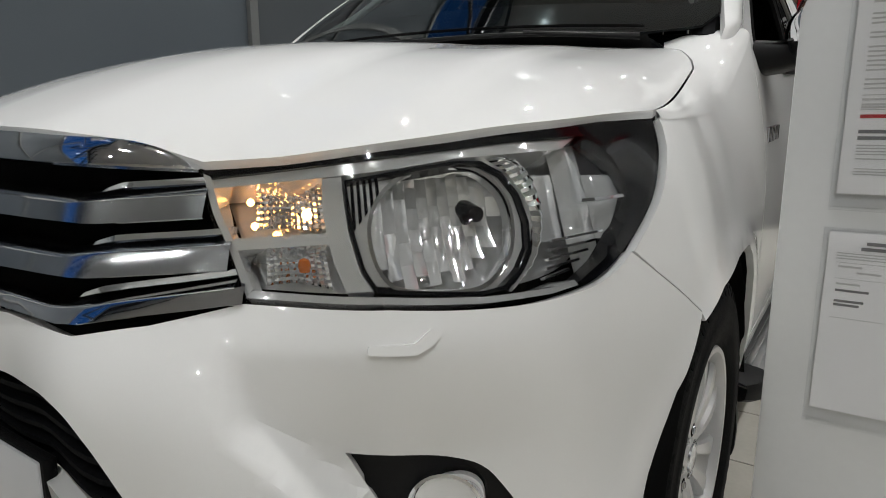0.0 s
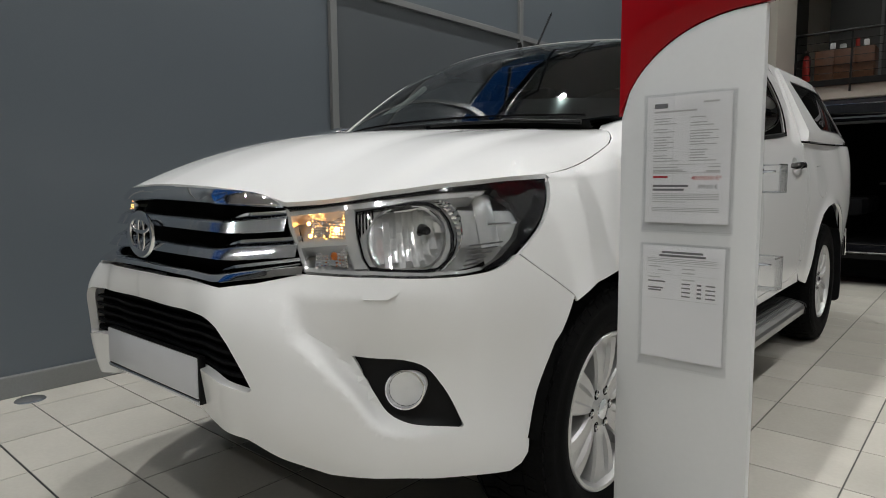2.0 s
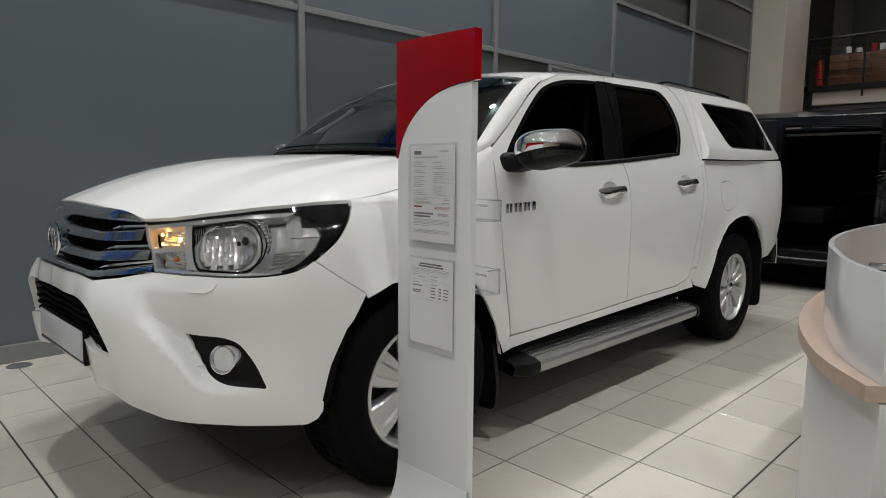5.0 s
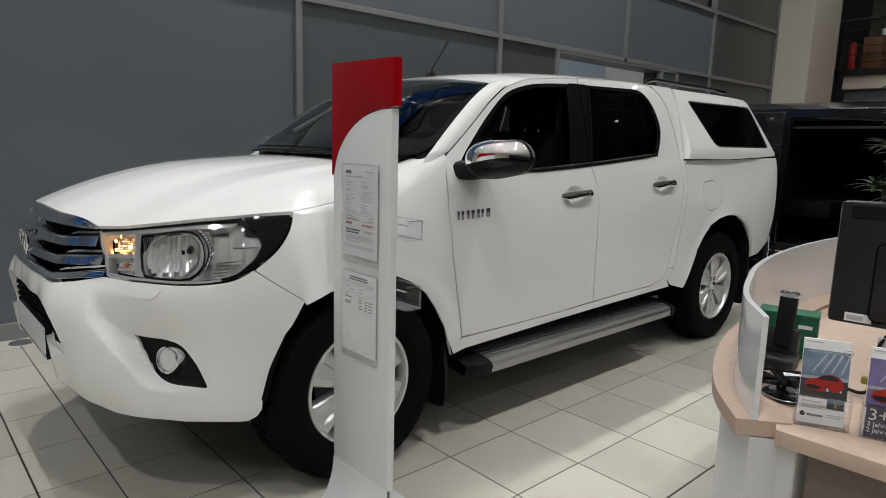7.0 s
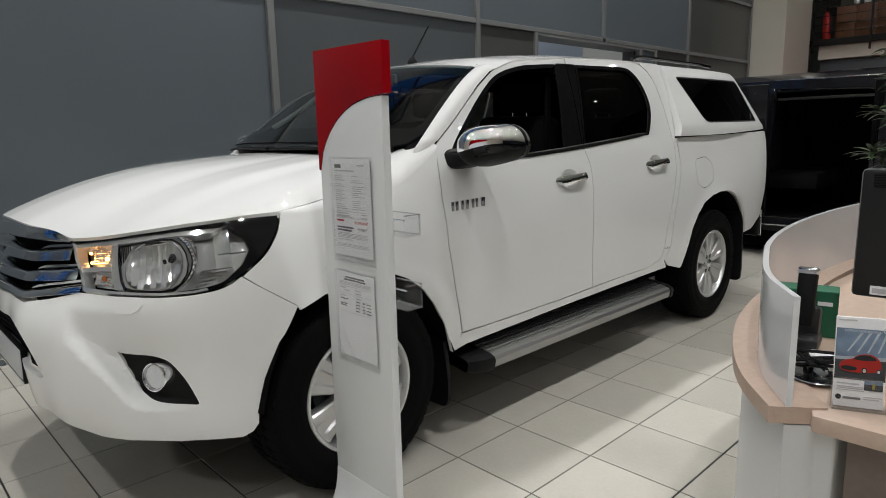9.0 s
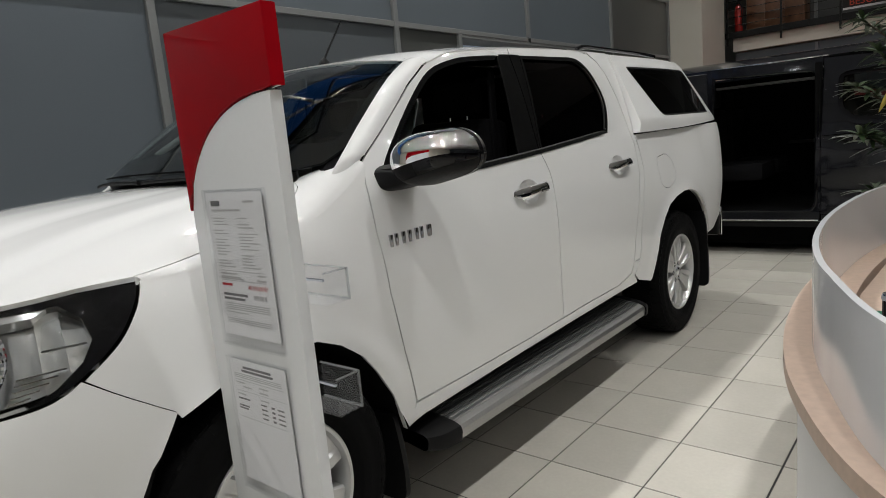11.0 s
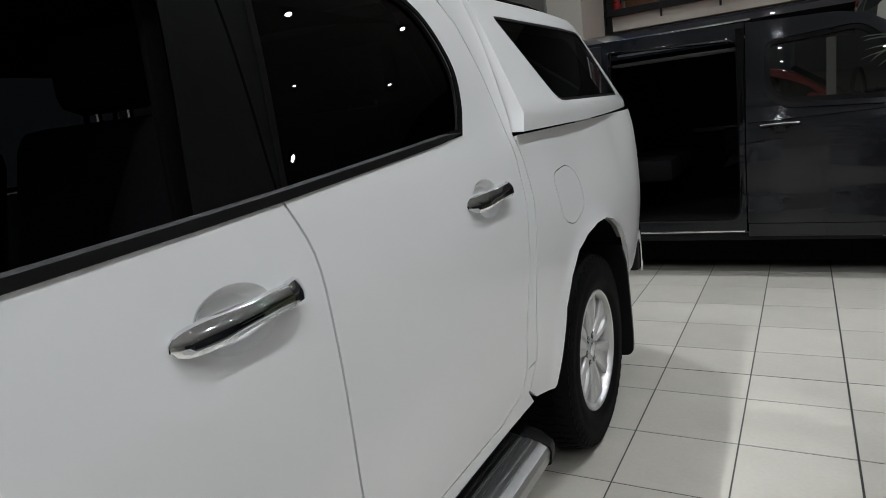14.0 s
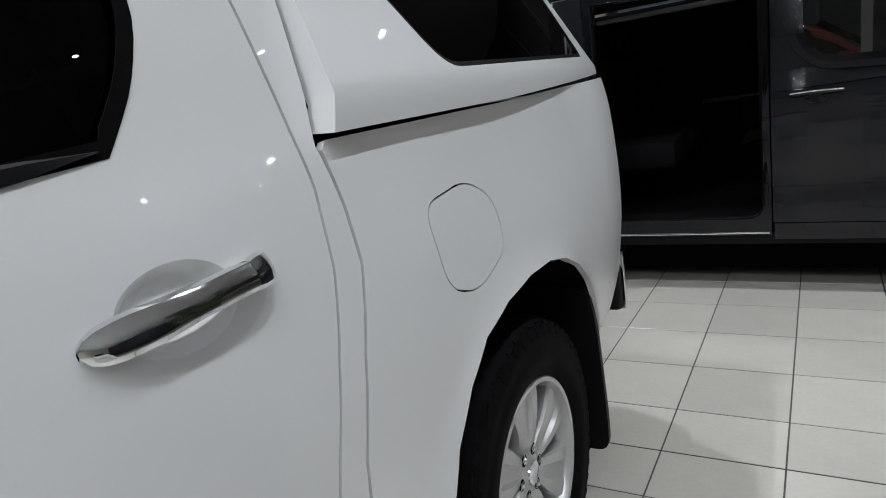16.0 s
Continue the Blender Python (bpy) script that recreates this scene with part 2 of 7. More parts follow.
def boxed(lo, hi, bevel=0.0, m=None):
    return box(bmesh.new(), lo, hi, bevel, m)


def lathe(profile, n=48, axis="z", bm=None, closed=False):
    """Turn a profile of (radius, height) round an axis."""
    bm = bm or bmesh.new()
    rings = []
    for r, h in profile:
        ring = []
        for i in range(n):
            a = 2 * math.pi * i / n
            p = (r * math.cos(a), r * math.sin(a), h)
            if axis == "x":
                p = (p[2], p[0], p[1])
            elif axis == "y":
                p = (p[0], p[2], p[1])
            ring.append(bm.verts.new(p))
        rings.append(ring)
    pairs = list(zip(rings, rings[1:])) + ([(rings[-1], rings[0])] if closed else [])
    for a, b in pairs:
        for i in range(n):
            bm.faces.new((a[i], a[(i + 1) % n], b[(i + 1) % n], b[i]))
    bmesh.ops.recalc_face_normals(bm, faces=bm.faces)
    return bm


def grid_mesh(rows, bm=None, flip=False):
    """Quads over rows of points."""
    bm = bm or bmesh.new()
    vs = [[bm.verts.new(p) for p in r] for r in rows]
    for a, b in zip(vs, vs[1:]):
        for i in range(len(a) - 1):
            q = (a[i], a[i + 1], b[i + 1], b[i])
            bm.faces.new(q[::-1] if flip else q)
    return bm


def tube(points, radius, n=10, bm=None, cap=True, flat=1.0):
    """A tube along points; radius is a number or one for each point; flat squeezes it in the second direction."""
    bm = bm or bmesh.new()
    pts = [Vector([float(c) for c in p]) for p in points]
    rad = [float(r) for r in radius] if isinstance(radius, (list, tuple)) else [radius] * len(pts)
    up = Vector((0, 0, 1))
    rings = []
    for i, p in enumerate(pts):
        t = (pts[min(i + 1, len(pts) - 1)] - pts[max(i - 1, 0)]).normalized()
        a = t.cross(up)
        a = a.normalized() if a.length > 1e-3 else Vector((1, 0, 0))
        b = t.cross(a).normalized()
        rings.append([bm.verts.new(p + rad[i] * (math.cos(2 * math.pi * k / n) * a + flat * math.sin(2 * math.pi * k / n) * b)) for k in range(n)])
    for a, b in zip(rings, rings[1:]):
        for k in range(n):
            bm.faces.new((a[k], a[(k + 1) % n], b[(k + 1) % n], b[k]))
    if cap:
        bm.faces.new(rings[0][::-1])
        bm.faces.new(rings[-1])
    bmesh.ops.recalc_face_normals(bm, faces=bm.faces)
    return bm


def inside_all(p, loops):
    """Which of the points lie inside the loops, by the even-odd rule."""
    c = np.zeros(len(p), bool)
    for loop in loops:
        q = np.array(loop, float)
        for (xi, yi), (xj, yj) in zip(q, np.roll(q, 1, axis=0)):
            if yi != yj:
                c ^= ((yi > p[:, 1]) != (yj > p[:, 1])) & (p[:, 0] < (xj - xi) * (p[:, 1] - yi) / (yj - yi) + xi)
    return c


def resample(loop, step):
    out = []
    for i in range(len(loop)):
        a, b = loop[i], loop[(i + 1) % len(loop)]
        n = max(1, int(math.hypot(b[0] - a[0], b[1] - a[1]) / step + 0.5))
        out += [(a[0] + (b[0] - a[0]) * k / n, a[1] + (b[1] - a[1]) * k / n) for k in range(n)]
    return out


def rounded(loop, r, n=4):
    """Round the corners of a loop; r is one radius or one for each corner."""
    out = []
    m = len(loop)
    rr = r if isinstance(r, (list, tuple)) else [r] * m
    for i in range(m):
        p, a, b = Vector(loop[i]), Vector(loop[i - 1]), Vector(loop[(i + 1) % m])
        da, db = a - p, b - p
        k = min(rr[i], 0.45 * da.length, 0.45 * db.length)
        if k < 1e-4:
            out.append(tuple(p))
            continue
        s, e = p + da.normalized() * k, p + db.normalized() * k
        for q in range(n + 1):
            t = q / n
            out.append(tuple((1 - t) ** 2 * s + 2 * t * (1 - t) * p + t * t * e))
    return out


def smooth_loop(loop, n=6):
    """A closed Catmull-Rom curve through the loop's points."""
    out = []
    m = len(loop)
    for i in range(m):
        p0, p1, p2, p3 = (np.array(loop[(i + k) % m], float) for k in (-1, 0, 1, 2))
        for q in range(n):
            t = q / n
            out.append(tuple(0.5 * (2 * p1 + (p2 - p0) * t + (2 * p0 - 5 * p1 + 4 * p2 - p3) * t * t + (3 * p1 - p0 - 3 * p2 + p3) * t ** 3)))
    return out


def sheet(loops, surface, step=0.03, depth=0.012, side=1, lines=()):
    """A panel: the area inside loops (the first outer, the rest holes), laid on surface(u, v) with its edges turned in by depth."""
    loops = [resample(l, step) for l in loops]
    pts, edges = [], []
    for l in loops:
        n = len(pts)
        pts += l
        edges += [(n + i, n + (i + 1) % len(l)) for i in range(len(l))]
    for l in lines:
        dense = [(a[0] + (b[0] - a[0]) * k / 3, a[1] + (b[1] - a[1]) * k / 3) for a, b in zip(l, l[1:]) for k in range(3)] + [l[-1]]
        dense = [p for p in dense if inside_all(np.array([p]), loops)[0]]
        n = len(pts)
        pts += dense
        edges += [(n + i, n + i + 1) for i in range(len(dense) - 1)]
    border = np.array(pts)
    lo, hi = border.min(0), border.max(0)
    us, vs = np.arange(lo[0] + step * 0.5, hi[0], step * 0.9), np.arange(lo[1] + step * 0.25, hi[1], step)
    cand = np.array([(u, v + 0.5 * step * (i % 2)) for i, u in enumerate(us) for v in vs]).reshape(-1, 2)
    if len(cand):
        cand = cand[inside_all(cand, loops)]
    if len(cand):
        near = np.array([((border - c) ** 2).sum(1).min() for c in cand])
        pts += [tuple(c) for c in cand[near > (0.45 * step) ** 2]]
    vs, es, fs, *_ = delaunay_2d_cdt([Vector(p) for p in pts], edges, [], 0, 1e-6)
    bm = bmesh.new()
    made = []
    for p in vs:
        q = surface(p[0], p[1])
        made.append(bm.verts.new((q[0] * side, q[1], q[2])))
    mids = np.array([[sum(vs[i][k] for i in f) / len(f) for k in (0, 1)] for f in fs])
    for f, keep in zip(fs, inside_all(mids, loops)):
        if keep:
            bm.faces.new([made[i] for i in f])
    bmesh.ops.delete(bm, geom=[v for v in bm.verts if not v.link_faces], context="VERTS")
    bmesh.ops.recalc_face_normals(bm, faces=bm.faces)
    return bm


def turned_in(bm, outward, depth):
    """Face the panel to the side given by outward(centre) and fold its border inwards."""
    bm.normal_update()
    score = sum(f.normal.dot(outward(f.calc_center_median())) * f.calc_area() for f in bm.faces)
    if score < 0:
        bmesh.ops.reverse_faces(bm, faces=bm.faces)
    bm.normal_update()
    if depth:
        rim = [e for e in bm.edges if e.is_boundary]
        nor = {v: v.normal.copy() for e in rim for v in e.verts}
        r = bmesh.ops.extrude_edge_only(bm, edges=rim)
        fresh = [g for g in r["geom"] if isinstance(g, bmesh.types.BMVert)]
        for v in fresh:
            old = next(e.other_vert(v) for e in v.link_edges if e.other_vert(v) in nor)
            v.co = v.co - nor[old] * depth
        bmesh.ops.recalc_face_normals(bm, faces=[f for f in bm.faces])
        bm.normal_update()
        score = sum(f.normal.dot(outward(f.calc_center_median())) * f.calc_area() for f in bm.faces)
        if score < 0:
            bmesh.ops.reverse_faces(bm, faces=bm.faces)
    return bm


def extruded(loop, lo, hi, axis="y", bm=None, bevel=0.0):
    """A closed 2D loop raised from lo to hi along an axis: x takes (y, z), y takes (x, z), z takes (x, y)."""
    bm = bm or bmesh.new()

    def at(p, h):
        return {"x": (h, p[0], p[1]), "y": (p[0], h, p[1]), "z": (p[0], p[1], h)}[axis]
    a = [bm.verts.new(at(p, lo)) for p in loop]
    b = [bm.verts.new(at(p, hi)) for p in loop]
    n = len(loop)
    fs = [bm.faces.new(a), bm.faces.new(b[::-1])]
    fs += [bm.faces.new((a[i], a[(i + 1) % n], b[(i + 1) % n], b[i])) for i in range(n)]
    bmesh.ops.recalc_face_normals(bm, faces=fs)
    if bevel:
        es = list({e for f in fs[:2] for e in f.edges})
        bmesh.ops.bevel(bm, geom=es, offset=bevel, segments=2, affect="EDGES", profile=0.5)
    return bm


def joined(*bms):
    out = bmesh.new()
    for b in bms:
        me = bpy.data.meshes.new("tmp")
        b.to_mesh(me)
        out.from_mesh(me)
        bpy.data.meshes.remove(me)
        b.free()
    return out


def moved(bm, m):
    bmesh.ops.transform(bm, matrix=m, verts=bm.verts)
    if m.to_3x3().determinant() < 0:
        bmesh.ops.reverse_faces(bm, faces=bm.faces)
    return bm

# ---- the pickup's surfaces: x across, y from nose to tail, z up ----
def curve(points, n=24):
    """Catmull-Rom through open points, as an array."""
    p = [np.array(q, float) for q in points]
    p = [2 * p[0] - p[1]] + p + [2 * p[-1] - p[-2]]
    out = []
    for i in range(1, len(p) - 2):
        a, b, c, d = p[i - 1:i + 3]
        for q in range(n):
            t = q / n
            out.append(0.5 * (2 * b + (c - a) * t + (2 * a - 5 * b + 4 * c - d) * t * t + (3 * b - a - 3 * c + d) * t ** 3))
    out.append(p[-2])
    return np.array(out)


# plan outline of the body at its widest, from the middle of the nose round the corner to the tail
PLAN = curve([(0, -0.01), (0.2, 0.004), (0.33, 0.035), (0.42, 0.072), (0.52, 0.127), (0.61, 0.195), (0.69, 0.278), (0.77, 0.388), (0.83, 0.53), (0.868, 0.68),
              (0.893, 0.83), (0.903, 1.05), (0.902, 1.5), (0.902, 2.0), (0.902, 2.6), (0.904, 3.2), (0.908, 3.7), (0.918, 4.1), (0.916, 4.5), (0.904, 4.85), (0.880, 5.08)])
PLAN_S = np.concatenate([[0], np.cumsum(np.hypot(*np.diff(PLAN, axis=0).T))])
_tan = np.gradient(PLAN, PLAN_S, axis=0)
_tan /= np.hypot(*_tan.T)[:, None]
PLAN_N = np.stack([_tan[:, 1], -_tan[:, 0]], 1)


def s_of_x(x):
    return math.copysign(float(np.interp(abs(x), PLAN[:, 0][:264], PLAN_S[:264])), x)


def s_of_y(y):
    return float(np.interp(y, PLAN[:, 1], PLAN_S))


# how far the body lies inside that outline, by height, at stations along it
INSET_Z = [0.30, 0.40, 0.50, 0.60, 0.70, 0.78, 0.84, 0.92, 1.00, 1.06, 1.12, 1.18, 1.24, 1.30]
INSET = [
    (s_of_x(0.0), [0.17, 0.15, 0.135, 0.12, 0.09, 0.085, 0.10, 0.115, 0.14, 0.17, 0.22, 0.3, 0.4, 0.5]),
    (s_of_x(0.22), [0.16, 0.13, 0.11, 0.095, 0.07, 0.068, 0.095, 0.115, 0.14, 0.17, 0.22, 0.3, 0.4, 0.5]),
    (s_of_x(0.40), [0.13, 0.07, 0.04, 0.025, 0.01, 0.012, 0.08, 0.115, 0.145, 0.18, 0.24, 0.3, 0.4, 0.5]),
    (s_of_x(0.52), [0.10, 0.04, 0.015, 0.012, 0.0, 0.005, 0.06, 0.10, 0.14, 0.18, 0.24, 0.3, 0.4, 0.5]),
    (s_of_x(0.70), [0.05, 0.02, 0.03, 0.03, 0.012, 0.0, 0.02, 0.06, 0.10, 0.15, 0.22, 0.3, 0.4, 0.5]),
    (s_of_y(0.60), [0.02, 0.0, 0.02, 0.02, 0.005, 0.0, 0.012, 0.035, 0.06, 0.10, 0.16, 0.24, 0.3, 0.4]),
    (s_of_y(0.78), [0.03, 0.01, 0.005, 0.0, 0.0, 0.0, 0.008, 0.02, 0.042, 0.07, 0.12, 0.19, 0.25, 0.35]),
    (s_of_y(1.05), [0.04, 0.02, 0.005, 0.0, 0.0, 0.0, 0.005, 0.015, 0.035, 0.06, 0.10, 0.15, 0.2, 0.26]),
    (s_of_y(1.5), [0.06, 0.035, 0.022, 0.012, 0.006, 0.003, 0.0, 0.002, 0.01, 0.02, 0.034, 0.05, 0.066, 0.085]),
    (s_of_y(2.2), [0.06, 0.04, 0.024, 0.014, 0.008, 0.004, 0.0, 0.0, 0.005, 0.014, 0.028, 0.042, 0.056, 0.075]),
    (s_of_y(3.2), [0.06, 0.04, 0.024, 0.014, 0.008, 0.004, 0.0, 0.0, 0.004, 0.012, 0.025, 0.040, 0.055, 0.075]),
    (s_of_y(3.7), [0.06, 0.03, 0.02, 0.012, 0.008, 0.004, 0.0, 0.0, 0.006, 0.018, 0.034, 0.050, 0.062, 0.08]),
    (s_of_y(4.1), [0.03, 0.01, 0.0, 0.0, 0.0, 0.0, 0.0, 0.006, 0.020, 0.036, 0.052, 0.064, 0.074, 0.09]),
    (s_of_y(4.6), [0.08, 0.05, 0.03, 0.016, 0.008, 0.004, 0.0, 0.002, 0.012, 0.026, 0.040, 0.052, 0.062, 0.08]),
    (s_of_y(5.08), [0.10, 0.07, 0.05, 0.03, 0.02, 0.01, 0.005, 0.005, 0.008, 0.012, 0.016, 0.022, 0.03, 0.05]),
]
_iz = np.linspace(0.30, 1.30, 101)
_is = np.array([r[0] for r in INSET])
_it = []
for _, row in INSET:
    c = np.interp(_iz, INSET_Z, row)
    for _k in range(3):
        c = np.convolve(np.pad(c, 4, mode="reflect", reflect_type="odd"), np.ones(9) / 9, "valid")
    _it.append(c)
_it = np.array(_it)


def inset(s, z):
    s = abs(s)
    j = min(max((z - 0.30) * 100, 0), 99.999)
    jz, fz = int(j), j - int(j)
    i = int(min(max(np.searchsorted(_is, s) - 1, 0), len(_is) - 2))
    f = min(max((s - _is[i]) / (_is[i + 1] - _is[i]), 0), 1)
    f = f * f * (3 - 2 * f)
    a, b = _it[i], _it[i + 1]
    va, vb = a[jz] * (1 - fz) + a[jz + 1] * fz, b[jz] * (1 - fz) + b[jz + 1] * fz
    return va * (1 - f) + vb * f


WHEEL_F, WHEEL_R, WHEEL_Z, WHEEL_RAD = 1.0, 4.09, 0.385, 0.385


SCOOP = [(0.540, 0.800), (0.548, 0.755), (0.565, 0.705), (0.63, 0.655), (0.693, 0.589), (0.735, 0.525), (0.775, 0.487), (0.86, 0.470), (0.97, 0.462)]


def scoop(s, z):
    """The hollow round the fog lamp, cut in along a crease."""
    if not (0.53 < s < 1.02 and 0.44 < z < 0.82):
        return 0.0
    best, sign = 9.0, 1
    for (ax, az), (bx, bz) in zip(SCOOP, SCOOP[1:]):
        ux, uz = bx - ax, bz - az
        t = min(1, max(0, ((s - ax) * ux + (z - az) * uz) / (ux * ux + uz * uz)))
        r = math.hypot(s - ax - t * ux, z - az - t * uz)
        if r < best:
            best, sign = r, (1 if ux * (z - az) - uz * (s - ax) > 0 else -1)
    if sign < 0:
        return 0.0
    f = min(1, best / 0.042)
    f = f * f * (3 - 2 * f)
    g = min(1, max(0, (1.0 - s) / 0.30)) * min(1, max(0, (0.80 - z) / 0.14))
    return 0.066 * f * g


def body(s, z, lift=0.0):
    """The lower body: s along the plan outline (negative on the other side), z the height, lift the distance outwards."""
    a = abs(s)
    px, py = np.interp(a, PLAN_S, PLAN[:, 0]), np.interp(a, PLAN_S, PLAN[:, 1])
    nx, ny = np.interp(a, PLAN_S, PLAN_N[:, 0]), np.interp(a, PLAN_S, PLAN_N[:, 1])
    d = inset(a, z) - lift
    if py > 0.5 and px > 0.8:
        for wy, wr, k in ((1.06, 0.43, 0.014), (4.12, 0.485, 0.018)):
            r = math.hypot(py - wy, z - 0.385)
            d -= k * math.exp(-((r - wr) / 0.045) ** 2) * min(1, max(0, (z - 0.3) / 0.25))
    elif px < 0.86:
        d += scoop(a, z)
    x, y = px - nx * d, py - ny * d
    return (math.copysign(x, s) if s else 0.0, float(y), z)


def cab_side(y, z):
    """The glasshouse's side: leans in towards the roof."""
    x = 0.846 - 0.36 * (z - 1.22) - 0.22 * max(0, z - 1.35) ** 2
    x -= 0.10 * max(0, 1.9 - y) ** 2
    return (x, y, z)


HANDLES = ((2.335, 1.075), (3.228, 1.111))


def flank(y, z, lift=0.0):
    """The cab's whole side: the lower body below the belt line, the glasshouse above it."""
    f = min(1, max(0, (z - 1.16) / 0.12))
    f = f * f * (3 - 2 * f)
    for hy, hz in HANDLES:
        r = math.hypot((y - hy) / 0.082, (z - hz) / 0.050)
        if r < 1:
            k = min(1, (1 - r) / 0.40)
            lift = lift - 0.024 * k * k * (3 - 2 * k)
    b = body(s_of_y(y), min(z, 1.30), lift)
    c = cab_side(y, z)
    return ((b[0] * (1 - f) + (c[0] + lift) * f), y, z)


def canopy_side(y, z, lift=0.0):
    """The hardtop's side over the load bed."""
    x = 0.868 - 0.53 * max(0, z - 1.315) - 0.10 * max(0, z - 1.60) ** 1.5
    if y > 4.3:
        x -= 0.09 * (y - 4.3) ** 2
    return (x + lift, y, z)


def rail(y):
    """Height of the seam between doors and roof."""
    return float(np.interp(y, [1.488, 1.592, 1.812, 1.94, 2.12, 2.35, 2.58, 3.0, 3.35, 3.7], [1.272, 1.345, 1.505, 1.578, 1.633, 1.658, 1.677, 1.697, 1.704, 1.706]))

# ---- the white pickup ----
def away(c):
    return lambda p: p - Vector(c)


MID = (0, 2.6, 0.75)


def panel(name, loops, surface, mat, parent, step=0.03, depth=0.012, sides=(1, -1), label="", middle=MID):
    """A body panel on each of the sides named."""
    made = []
    for sd in sides:
        bm = sheet(loops, surface, step, depth, sd)
        made.append(part(name, turned_in(bm, away(middle), depth), mat, parent, label))
    return made


def mirrored(half):
    """A loop over both sides of the car from its half on the left, ordered along the edge from the middle and back."""
    return half + [(-a, b) for a, b in reversed(half) if abs(a) > 1e-6]


def shrink(loop, d):
    """Pull a loop in towards its inside by about d."""
    area = sum(a[0] * b[1] - b[0] * a[1] for a, b in zip(loop, loop[1:] + loop[:1]))
    k = 1 if area > 0 else -1
    out = []
    n = len(loop)
    for i in range(n):
        a, p, b = (np.array(loop[j % n], float) for j in (i - 1, i, i + 1))
        t = (b - a) / (np.linalg.norm(b - a) + 1e-9)
        out.append(tuple(p + k * d * np.array((-t[1], t[0]))))
    return out


pickup = thing("pickup_truck", "white four-door pickup truck with hardtop canopy, parked on cream tiles", "pickup truck")

# outlines along the nose (s, z)
LAMP_EDGE = [tuple(q) for q in curve([(0.763, 0.847), (0.880, 0.840), (0.975, 0.839), (1.062, 0.850), (1.137, 0.884), (1.216, 0.940), (1.266, 1.002), (1.288, 1.046)], 5)]
HEADLIGHT = [(0.512, 0.990), (0.629, 1.001), (0.788, 1.018), (0.973, 1.037), (1.222, 1.060), (1.280, 1.066), (1.289, 1.060)] + LAMP_EDGE[::-1] + [(0.590, 0.846), (0.562, 0.897), (0.534, 0.939)]
FOG_BEZEL = rounded([(0.700, 0.675), (0.822, 0.662), (0.884, 0.639), (0.941, 0.566), (0.982, 0.480), (0.850, 0.496), (0.793, 0.520), (0.752, 0.590)], [0, 0.05, 0.05, 0.05, 0.012, 0.04, 0.04, 0.04])
S_IN = [s_of_x(x) for x in (0, 0.185, 0.335, 0.372, 0.396, 0.446, 0.430, 0.318, 0)]
INTAKE_HALF = list(zip(S_IN, (0.744, 0.742, 0.736, 0.722, 0.690, 0.580, 0.573, 0.594, 0.605)))
ARCH_F = [(0.770, 0.755), (0.692, 0.655), (0.646, 0.540), (0.618, 0.430)]
ARCH_F_BACK = [(0.770, 0.755), (0.858, 0.790), (1.000, 0.808), (1.140, 0.805), (1.225, 0.768), (1.305, 0.710), (1.365, 0.640), (1.427, 0.549), (1.470, 0.460), (1.500, 0.400)]
ARCH_R = [(3.612, 0.440), (3.650, 0.560), (3.700, 0.676), (3.770, 0.765), (3.850, 0.832), (3.955, 0.870), (4.077, 0.888), (4.200, 0.886), (4.310, 0.862), (4.420, 0.812), (4.520, 0.735), (4.590, 0.640), (4.625, 0.540)]

# bumper
half = [(0, 0.812), (s_of_x(0.24), 0.812), (s_of_x(0.371), 0.802), (s_of_x(0.456), 0.816), (0.588, 0.843)]
half += [(a, b - 0.0025) for a, b in LAMP_EDGE if a < 1.12] + [(1.130, 0.879), (1.188, 0.8430), (1.247, 0.8070), (1.305, 0.769)]
half += [(s_of_y(y) + 0.004, z) for y, z in ARCH_F[1:]] + [(1.158, 0.400), (1.140, 0.375), (1.107, 0.360), (0.900, 0.366), (0.647, 0.392), (s_of_x(0.423), 0.455), (s_of_x(0.2), 0.492), (0, 0.505)]
intake = mirrored(INTAKE_HALF)
fogs = [FOG_BEZEL, [(-a, b) for a, b in FOG_BEZEL]]
bm = sheet([mirrored(half), rounded(intake, 0.02), *fogs], body, 0.015, 0.0, lines=[SCOOP, [(-a, b) for a, b in SCOOP]])
part("front_bumper", turned_in(bm, away((0, 1.2, 0.7)), 0.022), WHITE_PAINT, pickup)
# lower air intake behind its opening
grid_bm = sheet([shrink(intake, -0.02)], lambda s, z: body(s, z, -0.045), 0.04, 0.0)
air_intake = part("air_intake", turned_in(grid_bm, away((0, 1.2, 0.7)), 0.0), SHADOW_BLACK, pickup, "black lower air intake with thin slats")
for i, z in enumerate(np.linspace(0.60, 0.73, 6)):
    hw = float(np.interp(z, [0.58, 0.68, 0.72, 0.74], [0.43, 0.39, 0.35, 0.15]))
    rows = [[body(s_of_x(x), z + dz, -l) for x in np.linspace(-hw, hw, 25)] for dz, l in ((0.004, 0.044), (0.004, 0.028), (-0.004, 0.028), (-0.004, 0.044))]
    part("slat", grid_mesh(rows), CABIN_GREY, air_intake)
# number plate, blank
plate = part("number_plate", boxed((-0.254, 0.093, 0.506), (0.254, 0.112, 0.624), 0.004), BLACK_PLASTIC, pickup, "blank white plate in a black holder")
part("plate_face", boxed((-0.249, 0.090, 0.522), (0.249, 0.095, 0.621), 0.002), PLATE_WHITE, plate)
part("lower_strip", boxed((-0.252, 0.091, 0.508), (0.252, 0.095, 0.518), 0.001), SATIN_CHROME, plate)

